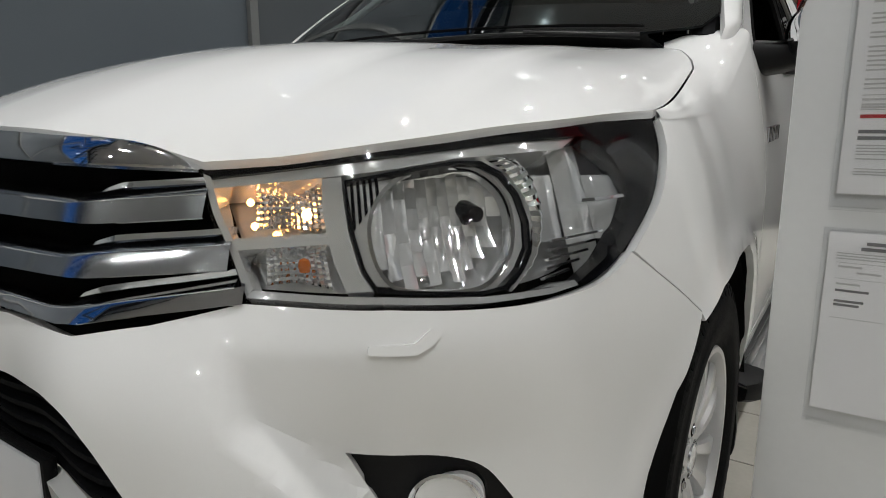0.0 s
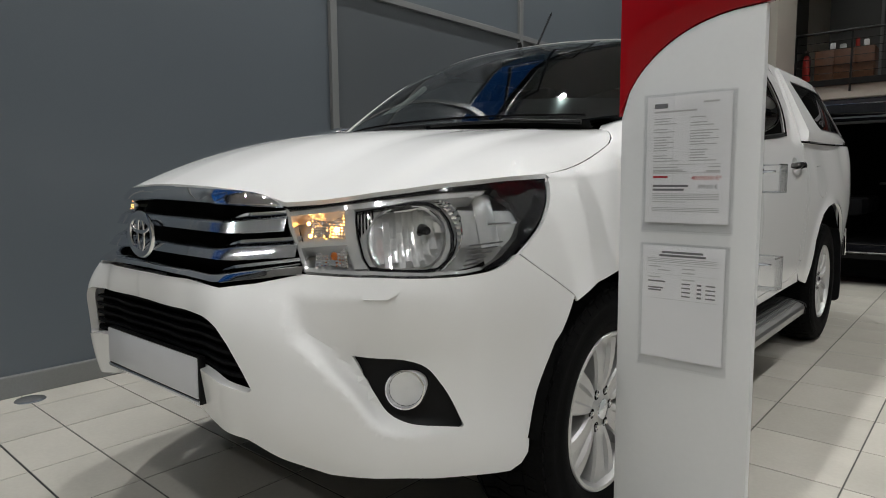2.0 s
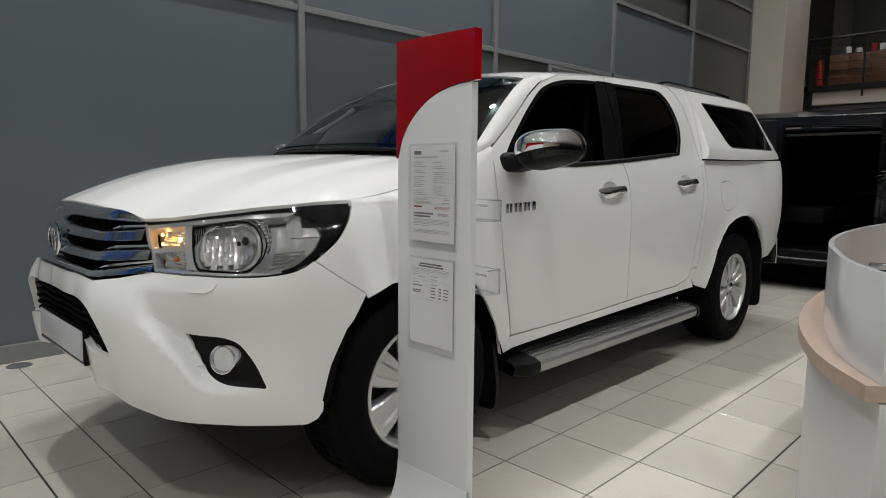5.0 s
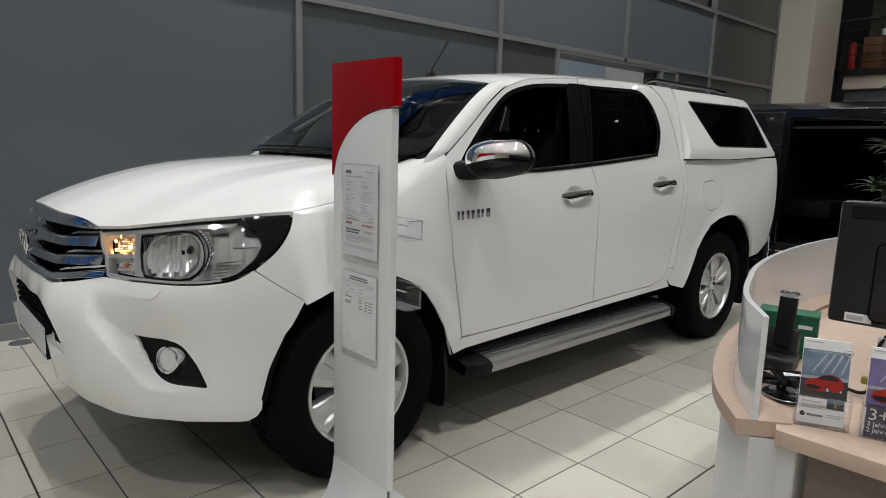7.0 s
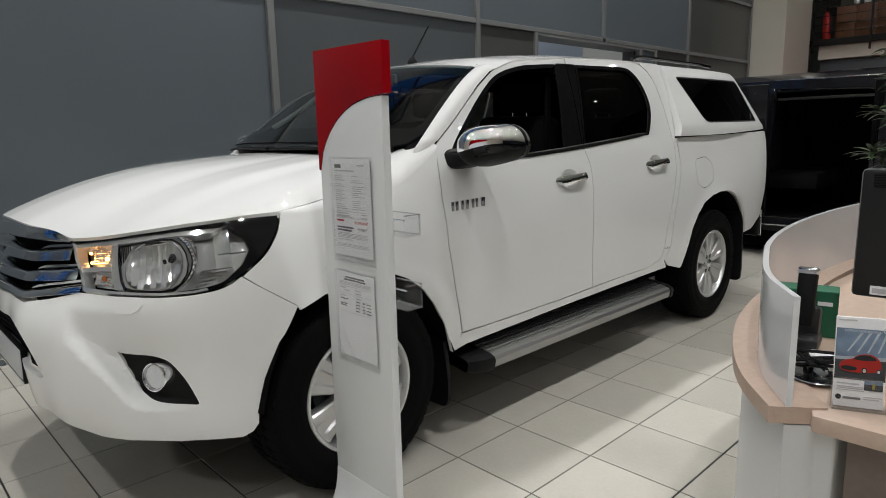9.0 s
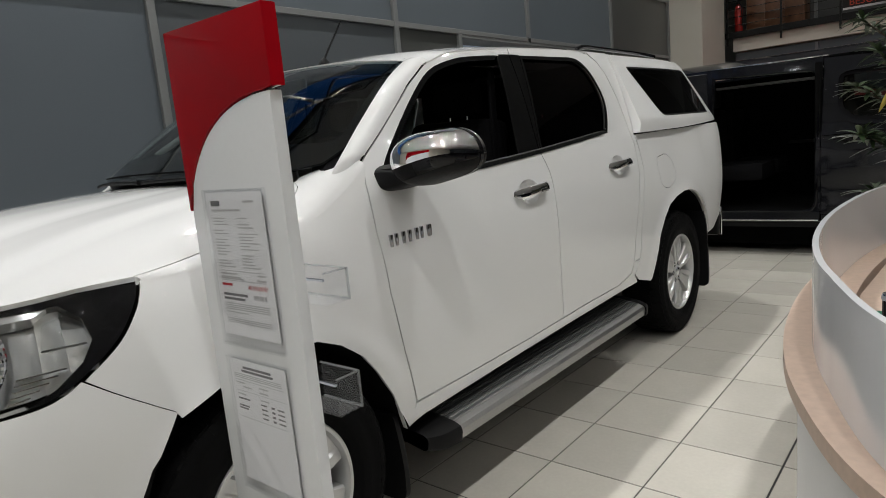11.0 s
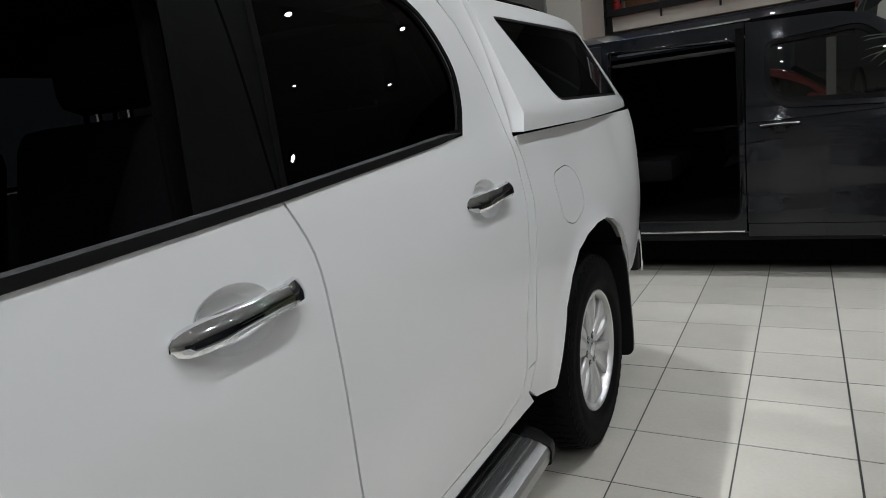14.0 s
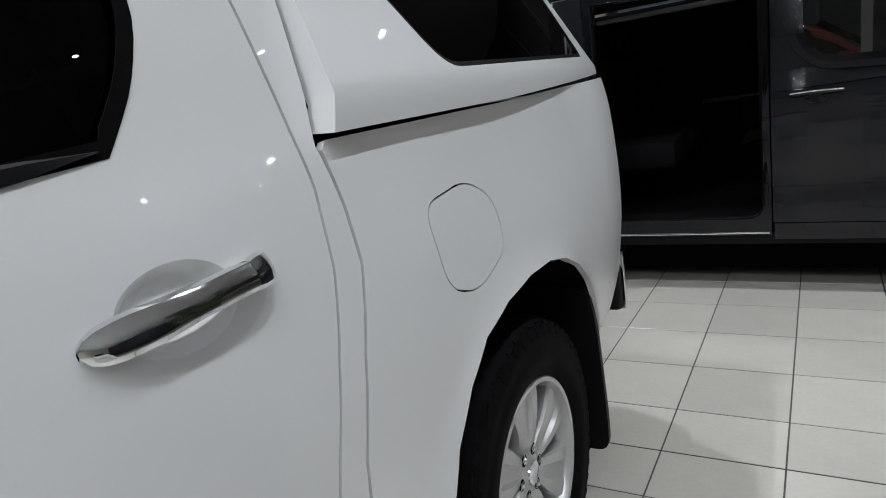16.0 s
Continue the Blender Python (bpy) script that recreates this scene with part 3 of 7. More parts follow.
# fog lamps in black bezels
for sd in (1, -1):
    bz = part("fog_bezel", turned_in(sheet([shrink(FOG_BEZEL, -0.004)], lambda s, z: body(s, z, -0.012), 0.014, 0, sd), away((0, 1.2, 0.7)), 0.02), BLACK_PLASTIC, pickup, "black plastic fog lamp bezel")
    c, q = Vector(body(0.838, 0.586, -0.004)), Vector(body(0.842, 0.586, -0.004))
    nrm = Vector((q.y - c.y, -(q.x - c.x), 0)).normalized()
    nrm = (nrm + Vector((0, -0.9, 0))).normalized()
    m = Matrix.Translation(c) @ nrm.to_track_quat("Z", "X").to_matrix().to_4x4()
    if sd < 0:
        m = Matrix.Diagonal((-1, 1, 1, 1)) @ m
    fog = part("fog_lamp", moved(lathe([(0.050, -0.03), (0.052, 0.010), (0.050, 0.016), (0.046, 0.017), (0.0435, 0.010), (0.042, 0.0)], 48), m), CHROME, bz, "round chrome fog lamp")
    part("reflector", moved(lathe([(0.0425, 0.007), (0.036, 0.0045), (0.026, 0.0025), (0.014, 0.0014), (0.005, 0.001), (0.001, 0.001)], 20), m), LAMP_SILVER, fog, smooth=False)
    part("lens", moved(lathe([(0.0435, 0.008), (0.034, 0.012), (0.018, 0.0145), (0.001, 0.015)], 40), m), LENS_GLASS, fog)
# headlight washer covers
WASHER = [(0.732, 0.811), (0.731, 0.802), (0.785, 0.800), (0.806, 0.809), (0.820, 0.824), (0.803, 0.825), (0.785, 0.812)]
panel("washer_cover", [rounded(WASHER, 0.004)], lambda s, z: body(s, z, 0.006), WHITE_PAINT, pickup, 0.01, 0.008, middle=(0, 1.2, 0.7))

# grille
half = [(0, 1.035), (s_of_x(0.30), 1.028), (0.512, 0.995), (0.534, 0.939), (0.562, 0.897), (0.590, 0.845), (s_of_x(0.40), 0.80), (0, 0.80)]
grille = part("grille", turned_in(sheet([mirrored(half)], lambda s, z: body(s, z, -0.065), 0.04, 0), away((0, 1.2, 0.7)), 0), SHADOW_BLACK, pickup, "black grille with wide chrome bars")


def grille_bar(name, mid_z, kink_z, end_z, thick, end_s, mat, shelf=0.012):
    """A bar across the grille: its lower edge passes mid_z, kink_z at 0.35 m and end_z at its ends; the ends carry a shelf on top."""
    ss = [-end_s, -end_s + 0.01] + list(np.linspace(-end_s + 0.02, -s_of_x(0.375), 6)) + [-s_of_x(0.345)] + list(np.linspace(-s_of_x(0.32), s_of_x(0.32), 24)) + [s_of_x(0.345)] + list(np.linspace(s_of_x(0.375), end_s - 0.02, 6)) + [end_s - 0.01, end_s]
    rows = []
    for s in ss:
        a = abs(s)
        k = s_of_x(0.36)
        zb = mid_z + (kink_z - mid_z) * (a / k) ** 2 if a < k else kink_z + (end_z - kink_z) * (a - k) / (end_s - k)
        f = min(1, max(0, (a - s_of_x(0.325)) / 0.035))
        zt = zb + thick + shelf * f * 0.4
        rows.append([body(s, z, l) for z, l in ((zb + 0.002, -0.06), (zb, 0.000), (zb + 0.002, 0.006), (zt - 0.004, 0.002 - 0.002 * f), (zt, -0.004), (zt + 0.006 * f + 0.002, -0.012 - 0.016 * f), (zt + 0.013 * f + 0.002, -0.028), (zt + 0.013 * f, -0.06))])
    return part(name, turned_in(grid_mesh(rows), away((0, 1.2, zb)), 0), mat, grille, angle=24)


grille_bar("grille_bar", 0.929, 0.922, 0.934, 0.028, 0.526, SATIN_CHROME)
grille_bar("grille_bar", 0.868, 0.860, 0.876, 0.026, 0.566, SATIN_CHROME)
grille_bar("lower_trim", 0.824, 0.811, 0.842, 0.015, 0.588, CHROME)
# chrome lip under the bonnet's edge
rows = []
for s in np.linspace(-0.512, 0.512, 61):
    a = abs(s) / 0.512
    zt = 1.032 - 0.010 * a ** 2 - 0.028 * max(0, (a - 0.75) / 0.25) ** 2
    zb = 0.994 - 0.006 * a
    rows.append([body(s, z, l) for z, l in ((zb, -0.06), (zb, 0.002), (zb + 0.004, 0.009), ((zt + zb) / 2, 0.010), (zt - 0.003, 0.004), (zt, -0.01), (zt, -0.04))])
part("upper_trim", turned_in(grid_mesh(rows), away((0, 1.2, 0.99)), 0), CHROME, grille, "curved chrome trim under the bonnet edge")
# plain oval badge
em = Vector(body(0, 0.906, 0.0))
badge_m = Matrix.Translation((0, em.y - 0.012, 0.906))


def oval(rx, rz, tube_r, n=56, cx=0, cz=0):
    bm = bmesh.new()
    rings = []
    for i in range(n):
        a = 2 * math.pi * i / n
        ring = []
        for k in range(10):
            b = 2 * math.pi * k / 10
            r = 1 + tube_r * math.cos(b) / rx
            ring.append(bm.verts.new((cx + rx * r * math.cos(a), -0.6 * tube_r * math.sin(b), cz + (rz + tube_r * math.cos(b)) * math.sin(a))))
        rings.append(ring)
    for i in range(n):
        p, q = rings[i], rings[(i + 1) % n]
        for k in range(10):
            bm.faces.new((p[k], p[(k + 1) % 10], q[(k + 1) % 10], q[k]))
    bmesh.ops.recalc_face_normals(bm, faces=bm.faces)
    return bm


badge = part("oval_badge", moved(oval(0.067, 0.051, 0.010), badge_m), CHROME, grille, "plain oval chrome badge")
part("inner_loop", moved(oval(0.018, 0.043, 0.0055), badge_m), CHROME, badge)
part("inner_loop", moved(oval(0.050, 0.017, 0.0055, cz=0.024), badge_m), CHROME, badge)

# bonnet

def bonnet(v, u):
    """v across from the middle (0) to the wing (1 or -1), u from the front edge (0) to the cowl (1)."""
    a = abs(v)
    s = a * 1.283
    zt = float(np.interp(s, [0, 0.24, 0.42, 0.512, 0.629, 0.788, 0.973, 1.222, 1.283], [1.036, 1.032, 1.022, 1.000, 1.006, 1.023, 1.042, 1.064, 1.068]))
    f = np.array(body(s, zt, 0.004))
    if s < 0.6:
        f[1] += 0.012 * (1 - s / 0.6)
    r = np.array([float(np.interp(a, (0, 0.45, 0.80, 0.90, 0.955, 1.0), c)) for c in ((0, 0.34, 0.640, 0.705, 0.742, 0.765), (1.225, 1.265, 1.352, 1.308, 1.262, 1.190), (1.226, 1.225, 1.215, 1.206, 1.182, 1.155))])
    p = f * (1 - u) + r * u
    h = 0.058 * (1 - a ** 2.2) + 0.014 * (1 - a ** 6)
    ridge = min(1, max(0, (0.66 - a) / 0.07))
    ridge = 0.013 * ridge * ridge * (3 - 2 * ridge)
    bump = 1 - (1 - min(1, u / 0.55)) ** 2.0
    p[2] += h * (bump - u ** 1.6) - 0.018 * a ** 6 * math.sin(math.pi * u) + ridge * math.sin(math.pi * min(1, u * 1.05)) ** 0.7
    return (math.copysign(p[0], v) if v else 0.0, p[1], p[2])


loop = [(-0.998, 0.0), (0.998, 0.0), (0.998, 1.0), (-0.998, 1.0)]
part("bonnet", turned_in(sheet([loop], bonnet, 0.03, 0.0), away((0, 0.9, 0.4)), 0.012), WHITE_PAINT, pickup)


# wings
def wing_edge(y):
    """Where the wing's side ends and its top begins."""
    return float(np.interp(y, [0.757, 0.9, 1.05, 1.2, 1.3, 1.4, 1.47], [1.060, 1.063, 1.072, 1.100, 1.145, 1.205, 1.257]))


loop = [(1.302, 0.7735), (1.247, 0.8095), (1.188, 0.8455), (1.138, 0.879)] + [(a + 0.003, b - 0.002) for a, b in LAMP_EDGE if a > 1.145] + [(1.293, 1.056), (1.300, 1.059)]
loop += [(s_of_y(y), wing_edge(y)) for y in (0.80, 0.9, 1.0, 1.1, 1.2, 1.3, 1.4, 1.468)]
loop += [(s_of_y(y) + 0.001, z) for y, z in ((1.470, 1.257), (1.449, 1.195), (1.437, 1.050), (1.451, 0.860), (1.497, 0.662), (1.546, 0.480))] + [(s_of_y(1.535), 0.43)]
loop += [(s_of_y(y), z) for y, z in reversed(ARCH_F_BACK)]
panel("front_wing", [loop], body, WHITE_PAINT, pickup, 0.022, 0.016)
for sd in (1, -1):
    rows = []
    for y in np.linspace(0.757, 1.468, 27):
        z = wing_edge(y)
        s = s_of_y(y)
        p0 = np.array(body(s, z - 0.006, 0.0008))
        t = p0 - np.array(body(s, z - 0.026))
        t /= np.linalg.norm(t)
        if y <= 1.190:
            g = np.array(bonnet(1.0, (y - 0.757) / (1.190 - 0.757)))
        else:
            g = np.array([float(np.interp(y, (1.190, 1.262, 1.308, 1.345, 1.385, 1.468), c)) for c in ((0.765, 0.742, 0.705, 0.635, 0.690, 0.785), (1.190, 1.262, 1.308, 1.345, 1.385, 1.468), (1.155, 1.182, 1.206, 1.219, 1.243, 1.268))])
        g[0] += 0.004
        p1 = p0 + t * np.linalg.norm(g - p0) * 0.45
        rows.append([((q := p0 * (1 - k) ** 2 + 2 * p1 * k * (1 - k) + g * k * k)[0] * sd, q[1], q[2]) for k in np.linspace(0, 1, 8)] + [(g[0] * sd, g[1], g[2] - 0.02)])
    part("wing_top", turned_in(grid_mesh(rows), away((0, 1.0, 0.6)), 0), WHITE_PAINT, pickup)

# doors
F_WIN = [(1.520, 1.205), (1.627, 1.312), (1.790, 1.450), (1.955, 1.555), (2.140, 1.606), (2.300, 1.625), (2.480, 1.638), (2.335, 1.213), (2.05, 1.196)]
R_WIN = [(2.660, 1.645), (3.000, 1.655), (3.190, 1.657), (3.270, 1.625), (3.318, 1.560), (3.334, 1.455), (3.290, 1.360), (3.222, 1.279), (2.900, 1.253), (2.510, 1.224)]
F_WIN = [tuple(q) for q in curve(F_WIN[:7], 4)] + F_WIN[7:]
R_WIN = R_WIN[:1] + [tuple(q) for q in curve(R_WIN[1:8], 4)] + R_WIN[8:]
PILLAR = [(2.345, 1.208), (2.487, 1.642), (2.655, 1.649), (2.505, 1.219)]
F_DOOR = [(1.556, 0.476), (1.503, 0.662), (1.457, 0.860), (1.443, 1.050), (1.455, 1.195), (1.476, 1.259), (1.492, 1.272), (1.592, 1.343), (1.700, 1.422), (1.812, 1.501), (1.940, 1.575), (2.120, 1.629), (2.350, 1.654),
          (2.578, 1.673), (2.550, 1.500), (2.497, 1.222), (2.530, 1.124), (2.526, 1.000), (2.527, 0.860), (2.542, 0.653), (2.572, 0.488), (2.283, 0.478), (1.845, 0.474)]
R_DOOR = [(2.578, 0.488), (2.548, 0.653), (2.533, 0.860), (2.532, 1.000), (2.536, 1.124), (2.503, 1.222), (2.556, 1.500), (2.585, 1.674), (3.000, 1.694), (3.230, 1.700), (3.380, 1.690), (3.452, 1.650), (3.490, 1.585), (3.503, 1.450),
          (3.502, 1.307), (3.498, 1.190), (3.478, 1.080), (3.434, 0.958), (3.396, 0.826), (3.366, 0.690), (3.358, 0.590), (3.325, 0.532), (3.173, 0.500), (2.803, 0.494)]
F_DOOR = F_DOOR[:15] + [tuple(q) for q in curve(F_DOOR[15:21], 4)] + F_DOOR[21:]
R_LOW = [tuple(q) for q in curve(R_DOOR[:6], 4)]


GRIP = [(0.0, 0.86), (0.55, 0.80), (0.86, 0.42), (1.0, -0.10), (0.92, -0.62), (0.60, -0.95), (0.20, -1.0), (-0.35, -0.62), (-0.45, 0.2)]


def door_handle(door, y0, y1, z0, z1, sd):
    """A chrome grip over a dished recess: broad at its front foot, slim in the middle, with a blunt lock cap behind."""
    def at(y, z, l):
        p = body(s_of_y(y), z, l)
        return (p[0] * sd, p[1], p[2])

    def loft(ks, heights, depths, lifts, name, mat, label=""):
        rows = []
        for k in ks:
            y = y0 + (y1 - y0) * k
            z = z0 + (z1 - z0) * k + 0.005 * math.sin(math.pi * k)
            h, d, l = (float(np.interp(k, [q[0] for q in c], [q[1] for q in c])) for c in (heights, depths, lifts))
            rows.append([at(y, z + h * b, l + d * a) for a, b in GRIP + GRIP[:1]])
        bm = grid_mesh(rows)
        bmesh.ops.holes_fill(bm, edges=bm.edges)
        bmesh.ops.recalc_face_normals(bm, faces=bm.faces)
        return part(name, bm, mat, door, label, angle=30)
    ks = (1 - np.cos(np.linspace(0, math.pi * 0.86, 24))) / 2
    loft(ks * 0.80 / ks[-1], [(0, 0.005), (0.02, 0.0125), (0.06, 0.0185), (0.12, 0.0215), (0.20, 0.0225), (0.34, 0.0205), (0.5, 0.0185), (0.8, 0.0190)],
         [(0, 0.004), (0.03, 0.011), (0.10, 0.018), (0.4, 0.019), (0.8, 0.018)], [(0, 0.0), (0.10, 0.006), (0.28, 0.020), (0.55, 0.026), (0.8, 0.024)], "door_handle", CHROME, "polished chrome pull handle")
    loft([0.803, 0.815, 0.85, 0.90, 0.95, 0.985, 1.0], [(0.803, 0.0190), (0.85, 0.0215), (0.95, 0.0205), (0.985, 0.0165), (1.0, 0.009)],
         [(0.803, 0.018), (0.9, 0.021), (0.97, 0.018), (1.0, 0.007)], [(0.803, 0.024), (0.85, 0.020), (0.95, 0.010), (1.0, 0.002)], "lock_cap", CHROME)


for sd in (1, -1):
    def put(name, loops, mat, parent, step, depth, lift=0.0, label=""):
        bm = sheet(loops, lambda y, z: flank(y, z, lift), step, 0, sd)
        return part(name, turned_in(bm, away(MID), depth), mat, parent, label)
    dishes = [[(y + 0.080 * math.cos(a), z + 0.049 * math.sin(a)) for a in np.linspace(0, 2 * math.pi, 41)[:-1]] for y, z in HANDLES]
    fd = put("front_door", [F_DOOR[:13] + [(2.578, 1.673), (2.573, 1.650)] + [(2.484, 1.645)] + list(reversed(F_WIN[:-2])) + [F_WIN[-1], (2.335, 1.211), (2.497, 1.217)] + F_DOOR[15:], dishes[0]], WHITE_PAINT, pickup, 0.017, 0.014, label="white front door with chrome handle")
    if sd < 0:
        put("window_pane", [shrink(F_WIN, -0.006)], SIDE_GLASS, fd, 0.05, 0.0, -0.014, "dark side window")
    put("pillar_trim", [[(2.340, 1.208), (2.482, 1.643), (2.574, 1.648), (2.549, 1.500), (2.497, 1.218)]], SHADOW_BLACK, fd, 0.04, 0.01, -0.003)
    rd = put("rear_door", [R_LOW + [(2.506, 1.219)] + list(reversed(R_WIN)) + [(2.657, 1.650), (2.582, 1.650)] + R_DOOR[7:], dishes[1]], WHITE_PAINT, pickup, 0.017, 0.014, label="white rear door with chrome handle")
    put("window_pane", [shrink(R_WIN, -0.006)], TINTED, rd, 0.05, 0.0, -0.012, "black tinted window")
    put("pillar_trim", [[(2.503, 1.219), (2.556, 1.500), (2.580, 1.649), (2.660, 1.651), (2.509, 1.221)]], SHADOW_BLACK, rd, 0.04, 0.01, -0.003)
    for door, dish in ((fd, dishes[0]), (rd, dishes[1])):
        put("handle_dish", [dish], WHITE_PAINT, door, 0.007, 0.0)
    for d, win in ((fd, F_WIN), (rd, R_WIN)):
        inner = shrink(win, 0.016)
        put("window_seal", [shrink(win, -0.003), inner], SHADOW_BLACK, d, 0.03, 0.004, 0.002)
    put("quarter_bar", [[(3.155, 1.655), (3.178, 1.655), (3.238, 1.30), (3.215, 1.29)]], SHADOW_BLACK, rd, 0.05, 0.004, -0.020)
    # belt strip
    rows = [[(flank(y, z, l)[0] * sd, y, z + 0.006 + (dz - 0.006) * min(1, max(0.05, (3.215 - y) / 0.10))) for y in np.linspace(1.60, 3.21, 44) for z in [float(np.interp(y, [1.52, 2.05, 2.335, 2.51, 2.9, 3.222], [1.203, 1.197, 1.213, 1.224, 1.253, 1.279]))]] for dz, l in ((-0.006, 0.001), (-0.004, 0.007), (0.012, 0.005), (0.016, -0.004))]
    part("belt_strip", turned_in(grid_mesh(rows), away(MID), 0), BLACK_PLASTIC, pickup)
    door_handle(fd, 2.213, 2.468, 1.072, 1.088, sd)
    door_handle(rd, 3.106, 3.362, 1.107, 1.124, sd)
    # plain chrome badge bars in place of lettering, the mirrored darkness put into their colour
    for y, wd in ((1.484, 0.012), (1.509, 0.012), (1.541, 0.013), (1.571, 0.013), (1.606, 0.012), (1.630, 0.012), (1.664, 0.020)):
        z = 0.998 + 0.03 * (y - 1.48)
        p = flank(y + wd / 2, z + 0.018)
        part("badge_bar", boxed((p[0] * sd - 0.004, y, z), (p[0] * sd + 0.006, y + wd, z + 0.038), 0.002), CHROME_DARK_MIRRORING, fd, "plain chrome badge bar, dark reflections put into its colour")
    # A pillar, sill, C pillar
    rows = []
    inner = curve([(0.786, 1.397, 1.263), (0.742, 1.56, 1.388), (0.690, 1.75, 1.520), (0.640, 1.90, 1.592), (0.628, 1.941, 1.606)], 8)
    ys = np.interp(np.linspace(0, 1, len(inner)), [0, 0.3, 0.7, 1], [1.482, 1.62, 1.84, 1.975])
    for (ix, iy, iz), y in zip(inner, ys):
        o = np.array(flank(y, rail(y) + 0.004))
        g = np.array((ix, iy, iz))
        m = (o + g) / 2 + np.array((0.022, -0.012, 0.020))
        rows.append([((q := o * (1 - k) ** 2 + 2 * m * k * (1 - k) + g * k * k)[0] * sd, q[1], q[2]) for k in np.linspace(0, 1, 8)] + [(g[0] * sd * 0.985, g[1] + 0.012, g[2] - 0.012)])
    foot = rows[0]
    rows = [[(a * f, b - p, c - q) for a, b, c in foot] for f, p, q in ((0.985, 0.052, 0.085), (0.993, 0.028, 0.042), (0.998, 0.010, 0.012))] + rows
    part("windscreen_pillar", turned_in(grid_mesh(rows), away((0, 2.4, 1.2)), 0), WHITE_PAINT, pickup)
    put("sill", [[(1.505, 0.402), (1.552, 0.468), (1.845, 0.468), (2.283, 0.472), (2.575, 0.481), (2.803, 0.488), (3.173, 0.494), (3.330, 0.526), (3.364, 0.585), (3.432, 0.58), (3.375, 0.51), (3.42, 0.462), (2.29, 0.435), (1.59, 0.415)]], WHITE_PAINT, pickup, 0.03, 0.03)
    cp = [(3.366, 0.587), (3.372, 0.690), (3.402, 0.826), (3.440, 0.958), (3.484, 1.080), (3.504, 1.190), (3.508, 1.307), (3.509, 1.450), (3.497, 1.588), (3.458, 1.655), (3.400, 1.692), (3.400, 1.704), (3.640, 1.704),
          (3.625, 1.565), (3.567, 1.319), (3.540, 1.246), (3.547, 1.156), (3.540, 1.070), (3.491, 0.945), (3.453, 0.793), (3.446, 0.657), (3.438, 0.590)]
    put("cab_corner", [cp], WHITE_PAINT, pickup, 0.022, 0.016)

# roof
def roof(v, u):
    a = abs(v)
    y0 = 1.965 + (3.63 - 1.965) * u
    zs = rail(y0) + 0.003
    xs = flank(y0, zs)[0]
    zc = float(np.interp(y0, [1.965, 2.15, 2.4, 2.7, 3.1, 3.63], [1.624, 1.668, 1.703, 1.724, 1.734, 1.732]))
    bow = 0.16 * max(0, 1 - u / 0.35) ** 2
    z = zs + (zc - zs) * (1 - a ** 3.4)
    return (xs * v, y0 - bow * (1 - a ** 2.2), z)


part("roof", turned_in(sheet([[(-1, 0), (1, 0), (1, 1), (-1, 1)]], roof, 0.035, 0), away((0, 2.7, 1.0)), 0.012), WHITE_PAINT, pickup)


# windscreen
def screen_edge(u):
    e = curve([(0.775, 1.375, 1.242), (0.742, 1.56, 1.384), (0.690, 1.75, 1.516), (0.640, 1.90, 1.588), (0.628, 1.941, 1.602)], 8)
    i = u * (len(e) - 1)
    k = int(min(i, len(e) - 2))
    return e[k] + (e[k + 1] - e[k]) * (i - k)


def screen(v, u, lift=0.0):
    e = screen_edge(u)
    a = abs(v)
    bow = 0.19 * (1 - u) + 0.125 * u
    return (e[0] * v, e[1] - bow * (1 - a ** 2.3) - 0.6 * lift, e[2] + (0.008 + 0.014 * u) * (1 - a ** 2.3) + 0.8 * lift)


ring = [(-0.80, 0), (0.80, 0), (0.955, 0.04), (1, 0.11), (1, 1), (-1, 1), (-1, 0.11), (-0.955, 0.04)]
windscreen = part("windscreen", turned_in(sheet([ring], screen, 0.06, 0), away((0, 2.6, 0.9)), 0), WINDSCREEN_GLASS, pickup, "raked windscreen reflecting the hall")
part("black_border", turned_in(sheet([ring, rounded([(-0.95, 0.15), (0.95, 0.15), (0.965, 0.965), (-0.965, 0.965)], 0.06)], lambda v, u: screen(v, u, -0.006), 0.05, 0), away((0, 2.6, 0.9)), 0), GLOSS_BLACK, windscreen)
rows = [[bonnet(v, 1.0)[:2] + (bonnet(v, 1.0)[2] - 0.012,) for v in np.linspace(-0.80, 0.80, 21)], [screen(v, 0.03, 0.004) for v in np.linspace(-0.80, 0.80, 21)]]
part("cowl", turned_in(grid_mesh(rows), away((0, 1.3, 0.6)), 0), BLACK_PLASTIC, pickup)
for x0, x1, side_u in ((0.62, 0.05, 1), (0.02, -0.52, 1)):
    pts = [screen(x0 / 0.775 + (x1 - x0) / 0.775 * k, 0.004 + 0.008 * math.sin(math.pi * k), 0.003) for k in np.linspace(0, 1, 12)]
    pts = [(a, b - 0.012, c - 0.014) for a, b, c in pts]
    wiper = part("wiper", tube(pts, 0.006, 8), BLACK_PLASTIC, pickup, "black wiper at the foot of the windscreen")
    part("wiper_arm", tube([pts[0], tuple(np.array(pts[5]) + (0, -0.006, 0.004))], [0.008, 0.005], 8), BLACK_PLASTIC, wiper)
